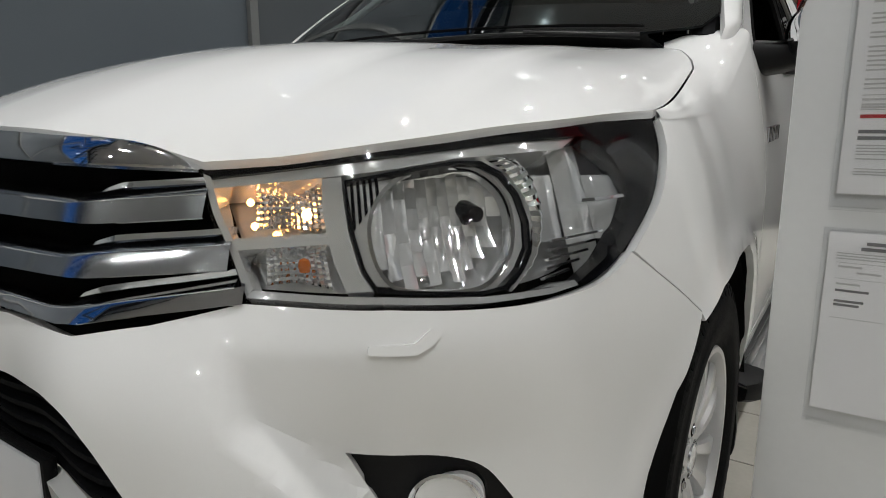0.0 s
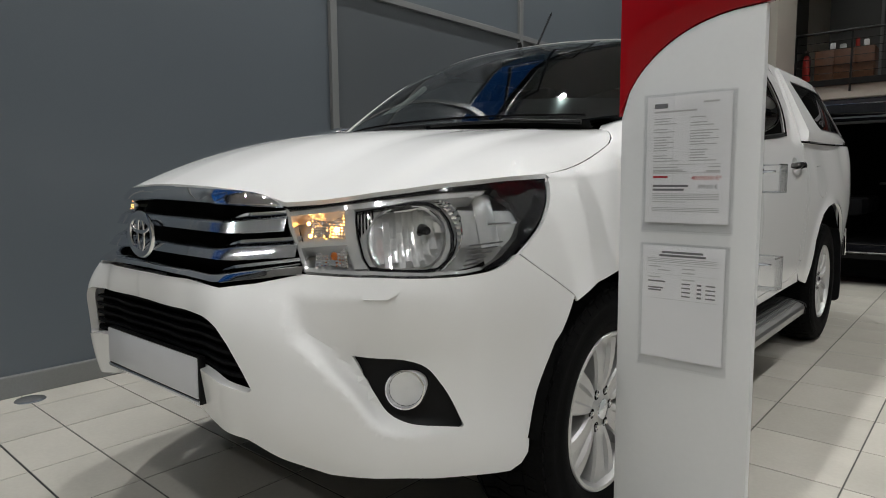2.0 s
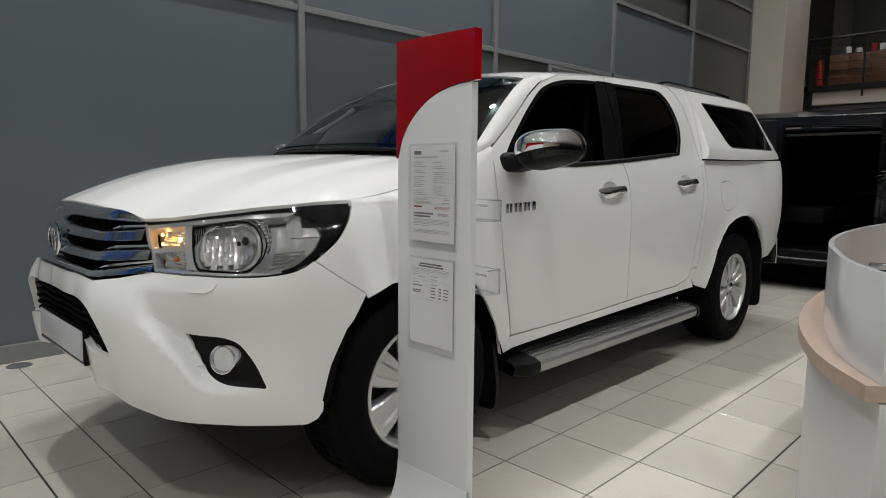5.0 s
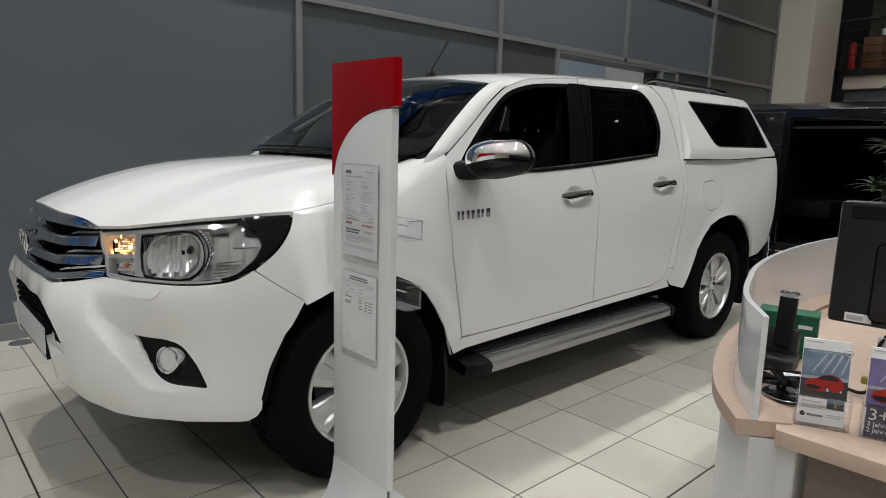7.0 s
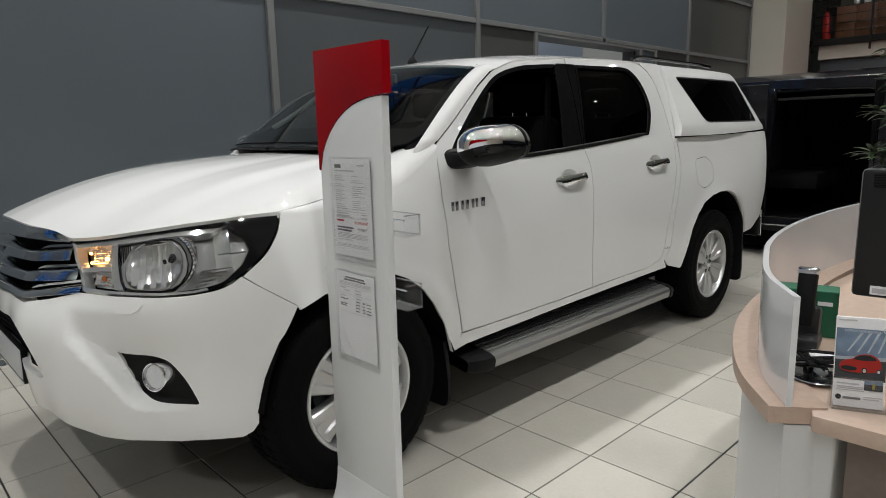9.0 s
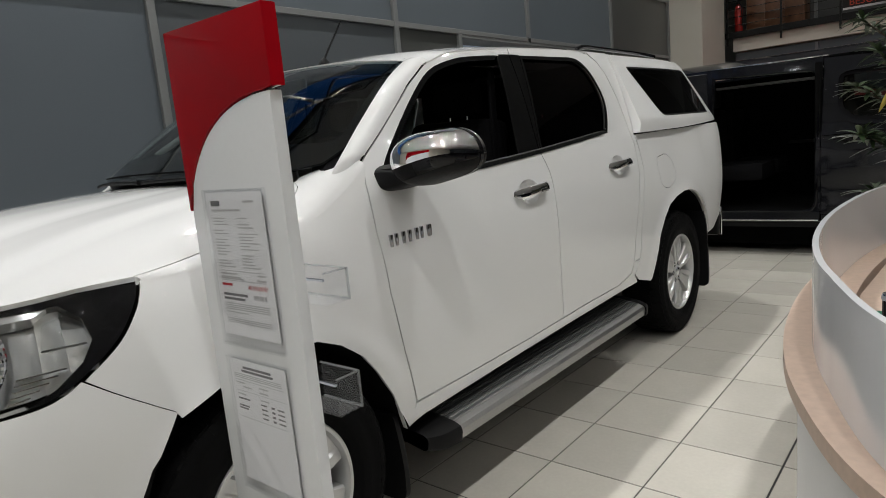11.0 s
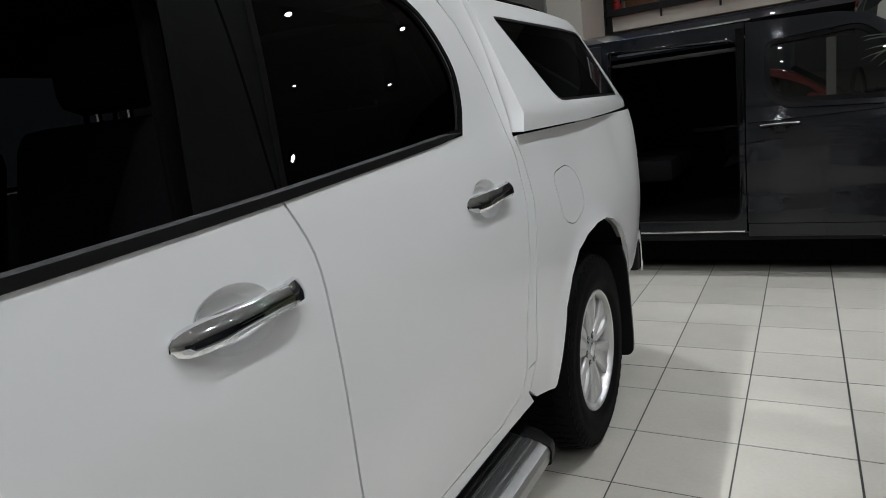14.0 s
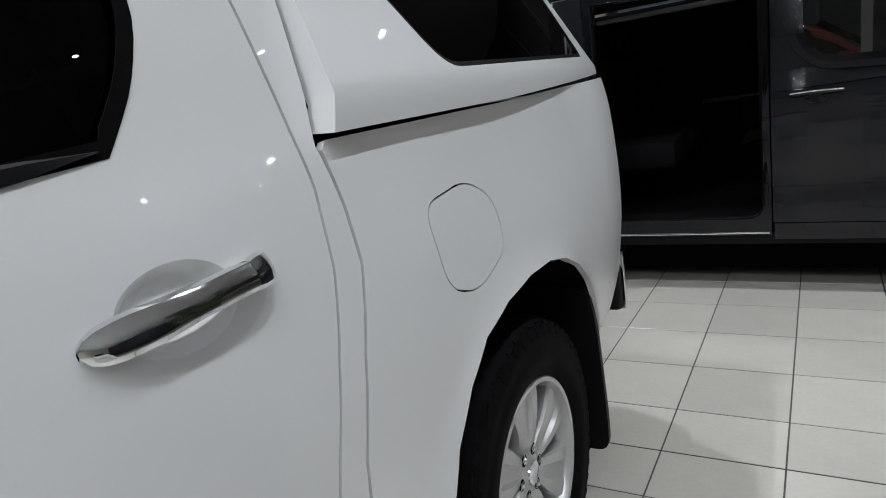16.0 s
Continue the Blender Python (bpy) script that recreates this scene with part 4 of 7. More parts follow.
# roof aerial
ab = Vector((-0.154, 2.232, 1.700))
aerial = part("aerial", moved(lathe([(0.030, -0.01), (0.028, 0.004), (0.018, 0.018), (0.008, 0.03), (0.001, 0.032)], 20), Matrix.Translation(ab) @ Matrix.Diagonal((0.6, 1.3, 1, 1))), BLACK_PLASTIC, pickup, "short black whip aerial")
part("whip", tube([ab + Vector((0, -0.005, 0.02)), ab + Vector((0, 0.13, 0.21))], [0.0055, 0.0035], 8), BLACK_PLASTIC, aerial)
for k in range(14):
    p = ab + Vector((0, -0.005 + 0.135 * k / 14, 0.02 + 0.19 * k / 14))
    part("coil", moved(lathe([(0.0042, -0.002), (0.0068, 0), (0.0042, 0.002)], 10), Matrix.Translation(p) @ pose(0, 0, 0, -35, 0, 0)), BLACK_PLASTIC, aerial)

# load bed
TAIL = 5.06
bed = [(3.446, 0.592), (3.453, 0.657), (3.460, 0.793), (3.498, 0.945), (3.547, 1.070), (3.554, 1.156), (3.547, 1.240), (3.560, 1.252), (4.193, 1.258), (TAIL, 1.278), (TAIL, 1.0), (TAIL - 0.01, 0.80), (TAIL - 0.03, 0.62), (4.82, 0.545)]
bed += list(reversed(ARCH_R)) + [(3.60, 0.430), (3.44, 0.470), (3.385, 0.512)]
FUEL = rounded([(3.748, 1.112), (3.930, 1.128), (4.030, 1.075), (4.020, 0.965), (3.865, 0.918), (3.752, 0.955)], [0.05, 0.08, 0.08, 0.08, 0.08, 0.06], 5)


def bed_side(y, z):
    return body(s_of_y(min(y, 5.079)), z)


for p in panel("bed_side", [[(y, z) for y, z in bed], FUEL], bed_side, WHITE_PAINT, pickup, 0.024, 0.016):
    pass
panel("fuel_flap", [shrink(FUEL, 0.0035)], bed_side, WHITE_PAINT, pickup, 0.02, 0.01, sides=(1,), label="white rounded fuel filler flap")
# canopy
c_low = [(3.556, 1.262), (3.572, 1.318), (3.632, 1.565), (3.650, 1.700), (4.30, 1.706), (4.800, 1.702), (4.862, 1.672), (5.065, 1.345), (5.110, 1.292), (5.072, 1.290), (4.193, 1.266)]
C_WIN = rounded([(3.775, 1.637), (3.955, 1.343), (4.955, 1.350), (4.850, 1.650)], [0.03, 0.06, 0.03, 0.05])
for sd in (1, -1):
    cs = lambda y, z, l=0.0: canopy_side(y, z, l)
    can = part("canopy_side", turned_in(sheet([c_low, C_WIN], cs, 0.03, 0, sd), away((0, 4.3, 1.2)), 0.06), WHITE_PAINT, pickup, "white hardtop side with a dark window")
    part("window_pane", turned_in(sheet([shrink(C_WIN, -0.008)], lambda y, z: canopy_side(y, z, -0.006), 0.06, 0, sd), away((0, 4.3, 1.2)), 0), TINTED, can, "dark tinted canopy window")
    part("window_seal", turned_in(sheet([shrink(C_WIN, -0.002), shrink(C_WIN, 0.010)], lambda y, z: canopy_side(y, z, -0.002), 0.04, 0, sd), away((0, 4.3, 1.2)), 0.003), BLACK_PLASTIC, can)
    part("roof_bar", tube([(0.50 * sd, y, 1.742 + 0.022 * math.sin(math.pi * min(1, max(0, (y - 3.56) / 0.12)) / 2) - 0.02 * max(0, (y - 4.6)) * 2) for y in np.linspace(3.56, 4.75, 20)], 0.013, 8), GLOSS_BLACK, pickup, "black roof bar on the canopy")
rows = []
for y in np.linspace(3.655, 4.86, 20):
    zs = 1.701 if y < 4.8 else 1.701 - 0.4 * (y - 4.8)
    xs = canopy_side(y, zs)[0]
    rows.append([(xs * v, y, zs + 0.04 * (1 - abs(v) ** 3)) for v in np.linspace(-1, 1, 25)])
part("canopy_roof", turned_in(grid_mesh(rows), away((0, 4.3, 1.0)), 0.01), WHITE_PAINT, pickup)
rows = [[(canopy_side(y, z)[0] * v, y + 0.03 * (1 - v * v), z) for v in np.linspace(-1, 1, 15)] for y, z in ((4.855, 1.675), (4.95, 1.52), (5.055, 1.345), (5.09, 1.295))]
part("canopy_rear", turned_in(grid_mesh(rows), away((0, 4.3, 1.2)), 0.0), TINTED, pickup, "sloping dark rear window of the canopy")
part("canopy_lining", extruded(rounded([(-0.60, 1.66), (0.60, 1.66), (0.78, 1.28), (-0.78, 1.28)], 0.04), 3.70, 4.86, "y"), CABIN_GREY, pickup)
part("tailgate", boxed((-0.80, TAIL - 0.03, 0.60), (0.80, TAIL + 0.03, 1.25), 0.02), WHITE_PAINT, pickup)
for sd in (1, -1):
    x = body(s_of_y(TAIL), 1.0)[0]
    tl = part("tail_lamp", boxed((min((x - 0.14) * sd, (x - 0.03) * sd), TAIL + 0.002, 0.88), (max((x - 0.14) * sd, (x - 0.03) * sd), TAIL + 0.045, 1.24), 0.02), RED_PAINT, pickup, "dark red tail lamp")
rb = part("rear_bumper", extruded(rounded([(-0.86, 5.02), (0.86, 5.02), (0.83, 5.165), (0.70, 5.22), (-0.70, 5.22), (-0.83, 5.165)], 0.04), 0.46, 0.64, "z", bevel=0.015), BLACK_PLASTIC, pickup)
for sd in (1, -1):
    part("corner_trim", extruded(rounded([(0.845 * sd, 5.05), (0.87 * sd, 5.05), (0.842 * sd, 5.172), (0.82 * sd, 5.172)], 0.008), 0.462, 0.665, "z", bevel=0.003), CHROME, rb, "chrome bumper corner")

# underside and wheel housings
part("underbody", boxed((-0.52, 0.36, 0.46), (0.52, 0.56, 0.78), 0.03), SHADOW_BLACK, pickup)
part("chassis", boxed((-0.62, 0.5, 0.30), (0.62, 4.95, 0.52), 0.03), SHADOW_BLACK, pickup)
part("engine_bay", boxed((-0.60, 0.45, 0.5), (0.60, 1.45, 0.93), 0.03), SHADOW_BLACK, pickup)
part("cab_floor", boxed((-0.80, 1.50, 0.44), (0.80, 3.40, 0.66), 0.02), SHADOW_BLACK, pickup)
part("bed_inner", boxed((-0.60, 3.48, 0.5), (0.60, 4.98, 1.24), 0.02), SHADOW_BLACK, pickup)
for sd in (1, -1):
    for arch, lo in ((ARCH_F[::-1] + ARCH_F_BACK[1:], 1), (ARCH_R, 1)):
        rows = [[(x * sd, y, z + 0.004) for y, z in arch] for x in (0.885, 0.86, 0.80, 0.55)]
        part("wheel_housing", turned_in(grid_mesh(rows), away((0, arch[len(arch) // 2][0], 3)), 0), SHADOW_BLACK, pickup)
        c = sum(p[0] for p in arch) / len(arch)
        part("housing_wall", boxed((min(0.53 * sd, 0.55 * sd), c - 0.5, 0.3), (max(0.53 * sd, 0.55 * sd), c + 0.5, 0.9), 0.005), SHADOW_BLACK, pickup)
    for y, y2, x0, x1, z0, z1 in ((1.455, 1.475, 0.62, 0.885, 0.17, 0.46), (4.545, 4.565, 0.62, 0.922, 0.19, 0.70)):
        loop = rounded([(x0, z1), (x1 - 0.030, z1), (x1 - 0.010, z1 - 0.10), (x1, z0 + 0.10), (x1 - 0.004, z0), (x0, z0)], [0, 0.02, 0.08, 0.08, 0.04, 0.02])
        part("mud_flap", extruded([(x * sd, z) for x, z in loop], y, y2, "y"), BLACK_PLASTIC, pickup, "black rubber mud flap")
    # running board
    rows = []
    sec = [(0.63, 0.372), (0.79, 0.366), (0.832, 0.360), (0.90, 0.350), (0.925, 0.340), (0.932, 0.325), (0.926, 0.290), (0.905, 0.280), (0.80, 0.30), (0.63, 0.31)]
    board = part("running_board", extruded([(x * sd, z) for x, z in sec], 1.700, 3.385, "y"), STEP_ALU, pickup, "ribbed aluminium running board", angle=20)
    for k in range(11):
        x = 0.690 + 0.020 * k
        z = float(np.interp(x, [0.63, 0.79, 0.832, 0.90], [0.372, 0.366, 0.360, 0.350]))
        part("rib", boxed((x * sd - 0.0085, 1.705, z - 0.002), (x * sd + 0.0085, 3.38, z + (0.003 if k % 3 else 0.005)), 0.0015), STEP_GREY if k < 9 else STEP_ALU, board)
    for y0, y1 in ((1.575, 1.702), (3.383, 3.475)):
        e = 1 if y0 < 2 else -1
        ys = [y0, y0 + 0.03, (y0 + y1) / 2, y1] if e > 0 else [y0, (y0 + y1) / 2, y1 - 0.03, y1]
        ks = [0.75, 0.9, 1.0, 1.04] if e > 0 else [1.04, 1.0, 0.9, 0.7]
        rows = [[((0.76 + (x - 0.76) * k) * sd, y, 0.33 + (z - 0.33) * k * 1.08) for x, z in sec + sec[:1]] for y, k in zip(ys, ks)]
        bm = grid_mesh(rows)
        bmesh.ops.holes_fill(bm, edges=bm.edges)
        bmesh.ops.recalc_face_normals(bm, faces=bm.faces)
        part("end_cap", bm, BLACK_PLASTIC, board, "black plastic step end cap")
    for y in (1.9, 2.6, 3.2):
        part("bracket", boxed((min(0.55 * sd, 0.84 * sd), y, 0.30), (max(0.55 * sd, 0.84 * sd), y + 0.06, 0.33), 0.004), SHADOW_BLACK, board)

# wheels
def make_wheel(y, sd):
    wheel = new("wheel")
    wheel.parent = pickup
    tagged(wheel, "silver alloy wheel with a black off-road tyre")
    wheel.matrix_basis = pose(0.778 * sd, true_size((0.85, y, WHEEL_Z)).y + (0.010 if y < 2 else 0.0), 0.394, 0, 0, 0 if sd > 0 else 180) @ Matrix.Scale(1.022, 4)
    prof = [(0.222, -0.11), (0.235, -0.122), (0.30, -0.132), (0.345, -0.126), (0.372, -0.106), (0.379, -0.06), (0.380, 0), (0.379, 0.06), (0.372, 0.106), (0.356, 0.119), (0.352, 0.121), (0.330, 0.127), (0.326, 0.1265), (0.300, 0.1275), (0.296, 0.129), (0.268, 0.128), (0.264, 0.126), (0.245, 0.120), (0.232, 0.110), (0.226, 0.098)]
    tyre = part("tyre", lathe(prof, 72, "x"), RUBBER, wheel, angle=50)
    bm = bmesh.new()
    for i in range(54):
        a = 2 * math.pi * i / 54
        for x0, x1, tw in ((0.068, 0.116, 0.05), (0.018, 0.062, -0.04), (-0.030, 0.012, 0.04), (-0.078, -0.036, -0.04), (-0.116, -0.084, 0.05)):
            b = bmesh.ops.create_cube(bm, size=1)["verts"]
            out = max(abs(x0), abs(x1)) > 0.1
            for v in b:
                x = x0 + (v.co.x + 0.5) * (x1 - x0)
                ang = a + v.co.y * 0.082 + tw * v.co.x + (0.02 if out else 0)
                r = 0.374 + (v.co.z + 0.5) * 0.0095
                if out and abs(x) > 0.1:
                    r -= 0.016
                v.co = (x, r * math.cos(ang), r * math.sin(ang))
        for x in (0.1215,):
            b = bmesh.ops.create_cube(bm, size=1)["verts"]
            for v in b:
                ang = a + v.co.y * 0.045
                r = 0.350 + v.co.z * 0.022
                v.co = (0.1185 + v.co.x * 0.008 - (v.co.z) * 0.008, r * math.cos(ang), r * math.sin(ang))
    part("tread", bm, RUBBER, tyre, smooth=False)
    rim = part("rim", lathe([(0.222, 0.100), (0.232, 0.106), (0.236, 0.112), (0.232, 0.117), (0.222, 0.116), (0.215, 0.104), (0.208, 0.070), (0.196, 0.0), (0.196, -0.09), (0.225, -0.10)], 72, "x"), ALLOY, wheel)
    for i in range(6):
        a0 = 2 * math.pi * i / 6 + math.pi / 6
        rows = []
        for k, r in enumerate(np.linspace(0.050, 0.224, 11)):
            t = k / 10
            w = 0.026 + 0.050 * t ** 0.85
            x = 0.086 + 0.010 * math.sin(math.pi * t) + 0.012 * t
            deep = 0.011 * math.sin(math.pi * min(1, max(0, (t - 0.15) / 0.8))) ** 0.6
            ring = []
            for off, dx in ((-1.0, -0.045), (-1.0, -0.008), (-0.90, 0.0), (-0.42, 0.001), (-0.30, -deep), (0.30, -deep), (0.42, 0.001), (0.90, 0.0), (1.0, -0.008), (1.0, -0.045)):
                ring.append((x + dx, r * math.cos(a0) - off * w * math.sin(a0), r * math.sin(a0) + off * w * math.cos(a0)))
            rows.append(ring)
        part("spoke", turned_in(grid_mesh(rows), lambda p: Vector((1, 0, 0)), 0), ALLOY, rim, angle=24)
    part("hub", lathe([(0.075, 0.05), (0.076, 0.078), (0.066, 0.086), (0.040, 0.088), (0.034, 0.092), (0.030, 0.094), (0.001, 0.095)], 40, "x"), ALLOY, rim)
    part("hub_cap", lathe([(0.031, 0.092), (0.029, 0.098), (0.020, 0.101), (0.001, 0.102)], 32, "x"), SATIN_CHROME, rim)
    for i in range(6):
        a = 2 * math.pi * i / 6
        c = Matrix.Translation((0, 0.056 * math.cos(a), 0.056 * math.sin(a)))
        part("lug_pocket", moved(lathe([(0.015, 0.0885), (0.0125, 0.0892), (0.012, 0.0875), (0.001, 0.0875)], 16, "x"), c), SHADOW_BLACK, rim)
        part("wheel_nut", moved(lathe([(0.0085, 0.08), (0.0085, 0.090), (0.006, 0.094), (0.001, 0.0945)], 6, "x"), c), CHROME, rim)
    part("brake_disc", lathe([(0.15, 0.0), (0.15, 0.012), (0.06, 0.014), (0.06, 0.03), (0.001, 0.03)], 40, "x"), SATIN_CHROME, wheel)
    part("inner_barrel", lathe([(0.21, -0.02), (0.001, -0.02)], 40, "x"), SHADOW_BLACK, wheel)
    return wheel


for y in (WHEEL_F, WHEEL_R):
    for sd in (1, -1):
        make_wheel(y, sd)

# door mirrors
for sd in (1, -1):
    def mp(p):
        return (p[0] * sd, p[1], p[2])
    mirror = new("door_mirror")
    mirror.parent = pickup
    tagged(mirror, "chrome-capped door mirror with a dark base")
    # shell: a dome over a rounded outline, split by height into cap, band and base
    def outline(u):
        zm = 1.262 + 0.010 * u
        top = zm + 0.088 * (1 - abs(u) ** 2.8) ** 0.5 - 0.006 * u
        low = zm - 0.074 * (1 - abs(u) ** 4.0) ** 0.5 + 0.022 * u * (1 - u ** 4)
        return top, low

    def shell(lo, hi, grow=0.0, u0=-1.0, u1=1.0):
        rows = []
        for a in np.linspace(math.asin(u0), math.asin(u1), 30):
            u = math.sin(a) * 0.9995
            zt, zb = outline(u)
            x = 1.030 + 0.134 * u
            yb = 1.628 + 0.02 * u
            deep = (0.150 - 0.030 * u) * (1 - abs(u) ** 3.2) ** 0.5 + grow
            row = []
            for f in np.linspace(lo(u), hi(u), 14):
                w = 2 * f - 1
                row.append(mp((x, yb - deep * (1 - abs(w) ** 2.6) ** 0.5, zb + (zt - zb) * f)))
            rows.append(row)
        return rows
    mid = away((1.04 * sd, 1.66, 1.26))

    def cap_line(u):
        return 0.44 + 0.10 * u
    part("mirror_cap", turned_in(grid_mesh(shell(cap_line, lambda u: 1.0, 0.003)), mid, 0.006), CHROME, mirror, "chrome mirror cap")
    part("mirror_base", turned_in(grid_mesh(shell(lambda u: 0.0, lambda u: 0.20 + 0.09 * u)), mid, 0.004), BLACK_PLASTIC, mirror)
    part("indicator", turned_in(grid_mesh(shell(lambda u: 0.205 + 0.09 * u, lambda u: cap_line(u) - 0.012, 0.001, -0.1, 0.97)), mid, 0.002), GLOSS_BLACK, mirror, "dark clear indicator strip in the mirror")
    part("indicator_band", turned_in(grid_mesh(shell(lambda u: 0.198 + 0.09 * u, lambda u: cap_line(u) + 0.01, -0.004)), mid, 0.0), BLACK_PLASTIC, mirror)
    ring = [(1.030 + 0.134 * u, outline(u)[0]) for u in np.sin(np.linspace(-1.55, 1.55, 24))] + [(1.030 + 0.134 * u, outline(u)[1]) for u in np.sin(np.linspace(1.55, -1.55, 24))]
    part("mirror_rim", extruded([(x * sd, z) for x, z in ring], 1.618, 1.634, "y"), GLOSS_BLACK, mirror)
    part("mirror_glass", extruded([((1.030 + (x - 1.030) * 0.9) * sd, 1.262 + (z - 1.262) * 0.88) for x, z in ring], 1.635, 1.638, "y"), CHROME, mirror)
    rows = []
    for x, cy, cz, ry, rz in ((0.835, 1.585, 1.204, 0.086, 0.042), (0.860, 1.585, 1.204, 0.084, 0.041), (0.900, 1.582, 1.206, 0.074, 0.036), (0.940, 1.578, 1.212, 0.062, 0.030), (0.990, 1.575, 1.222, 0.048, 0.026)):
        row = []
        for k in range(25):
            c, w = math.cos(k * math.tau / 24), math.sin(k * math.tau / 24)
            row.append(mp((x, cy + ry * math.copysign(abs(c) ** 0.6, c), cz + rz * math.copysign(abs(w) ** 0.6, w))))
        rows.append(row)
    bm = grid_mesh(rows)
    bmesh.ops.holes_fill(bm, edges=bm.edges)
    bmesh.ops.recalc_face_normals(bm, faces=bm.faces)
    part("mirror_foot", bm, BLACK_PLASTIC, mirror)

# headlights
def lamp_surface(lift):
    return lambda s, z: body(s, z, lift)


for sd in (1, -1):
    front_mid = away((0, 1.2, 0.7))
    lamp = new("headlight")
    lamp.parent = pickup
    tagged(lamp, "clear wrap-round headlight with chrome reflectors and a lit amber lamp")
    def lay(name, loop, lift, mat, step=0.03, depth=0.0, label="", holes=(), smooth=True):
        return part(name, turned_in(sheet([loop, *holes], lamp_surface(lift), step, 0, sd), front_mid, depth), mat, lamp, label, smooth)
    lay("lens", HEADLIGHT, 0.001, LENS_GLASS, 0.02)
    def facets(name, loop, centre, lift, depth, radius, ds, dz, tilt, bulge, label="", seed=3):
        """A sunk reflector of many small pillow-shaped mirrors in columns, filling an outline."""
        r1 = random.Random(seed)
        lo, hi = np.min(loop, axis=0), np.max(loop, axis=0)
        bm = bmesh.new()
        for i in range(int((hi[0] - lo[0]) / ds) + 1):
            for j in range(int((hi[1] - lo[1]) / dz) + 2):
                s0, z0 = lo[0] + ds * i, lo[1] + dz * (j - 0.5 * (i % 2))
                if not inside_all(np.array([(s0 + ds / 2, z0 + dz / 2)]), [loop])[0]:
                    continue
                ta, tb = r1.uniform(-tilt, tilt), r1.uniform(-tilt, tilt)
                g = []
                for a in np.linspace(0, 1, 5):
                    for b in np.linspace(0, 1, 5):
                        s1, z1 = s0 + ds * a, z0 + dz * b
                        r2 = min(1, ((s1 - centre[0]) ** 2 + (z1 - centre[1]) ** 2) / radius ** 2)
                        w = body(s1, z1, lift - depth * (1 - r2) + ta * (a - 0.5) + tb * (b - 0.5) + bulge * (1 - (2 * a - 1) ** 2) * (1 - 0.6 * (2 * b - 1) ** 2))
                        g.append(bm.verts.new((w[0] * sd, w[1], w[2])))
                for a in range(4):
                    for b in range(4):
                        k = 5 * a + b
                        bm.faces.new((g[k], g[k + 1], g[k + 6], g[k + 5]))
        for f in bm.faces:
            f.normal_update()
            if f.normal.dot(front_mid(f.calc_center_median())) < 0:
                f.normal_flip()
        return part(name, bm, LAMP_FACET, lamp, label, angle=60)

    lay("housing", shrink(HEADLIGHT, -0.004), -0.085, LAMP_FACET, 0.03)
    MAIN = [(0.721, 0.978), (0.772, 0.985), (0.817, 0.991), (0.880, 0.998), (0.919, 0.997), (0.946, 0.984), (0.963, 0.958), (0.968, 0.925), (0.961, 0.893), (0.940, 0.869), (0.912, 0.853), (0.880, 0.850),
            (0.821, 0.854), (0.752, 0.860), (0.737, 0.881), (0.726, 0.922), (0.722, 0.954)]
    ROUND = smooth_loop([(0.850, 0.992), (0.805, 0.984), (0.769, 0.961), (0.751, 0.928), (0.754, 0.890), (0.775, 0.863), (0.825, 0.855), (0.885, 0.857), (0.930, 0.885), (0.948, 0.925), (0.943, 0.962), (0.908, 0.988)], 4)
    # smoked rim along the top and the outer tip
    lay("black_rim", [(0.512, 0.988), (0.629, 0.999), (0.788, 1.016), (0.973, 1.035), (1.222, 1.058), (1.276, 1.064), (1.288, 1.058)] + [(a - 0.001, b + 0.001) for a, b in LAMP_EDGE[::-1] if a > 1.03] + [(1.022, 0.846), (1.082, 0.872), (1.143, 0.914),
                      (1.172, 0.956), (1.160, 1.000), (1.118, 1.030), (0.973, 1.022), (0.788, 1.006), (0.629, 0.990), (0.520, 0.980)], -0.010, GLOSS_BLACK, 0.016, 0.03)
    lay("bezel_edge", [(0.590, 0.848), (0.763, 0.849), (0.880, 0.842), (0.975, 0.841), (1.022, 0.846), (1.016, 0.853), (0.975, 0.848), (0.880, 0.849), (0.763, 0.856), (0.598, 0.856)], -0.006, LAMP_TRIM, 0.016, 0.05)
    lay("inner_edge", [(0.514, 0.986), (0.536, 0.939), (0.564, 0.897), (0.590, 0.848), (0.598, 0.857), (0.573, 0.900), (0.546, 0.942), (0.526, 0.982)], -0.008, LAMP_TRIM, 0.016, 0.05)
    lay("top_edge", [(0.526, 0.978), (0.629, 0.988), (0.788, 1.004), (0.973, 1.020), (1.10, 1.028), (1.06, 1.012), (0.975, 1.006), (0.880, 1.001), (0.788, 0.990), (0.629, 0.976), (0.530, 0.968)], -0.016, LAMP_TRIM, 0.016, 0.05)
    # upright bar between the inner lamps and the main lamp, sweeping outwards at its foot; shelf between the two inner lamps
    lay("divider", [(0.690, 0.980), (0.717, 0.982), (0.719, 0.952), (0.723, 0.920), (0.734, 0.880), (0.748, 0.860), (0.716, 0.858), (0.702, 0.888), (0.695, 0.918), (0.690, 0.945)], -0.016, LAMP_TRIM, 0.012, 0.05)
    lay("shelf", [(0.556, 0.909), (0.694, 0.920), (0.697, 0.908), (0.566, 0.896)], -0.014, LAMP_TRIM, 0.016, 0.055)
    # main lamp: black-edged frame, fluted corner, round faceted reflector, bulb in its socket
    lay("black_ring", shrink(MAIN, -0.001), -0.013, GLOSS_BLACK, 0.014, 0.02, "", [shrink(MAIN, 0.0035)])
    lay("frame", shrink(MAIN, 0.0035), -0.024, LAMP_TRIM, 0.012, 0.02, "", [ROUND])
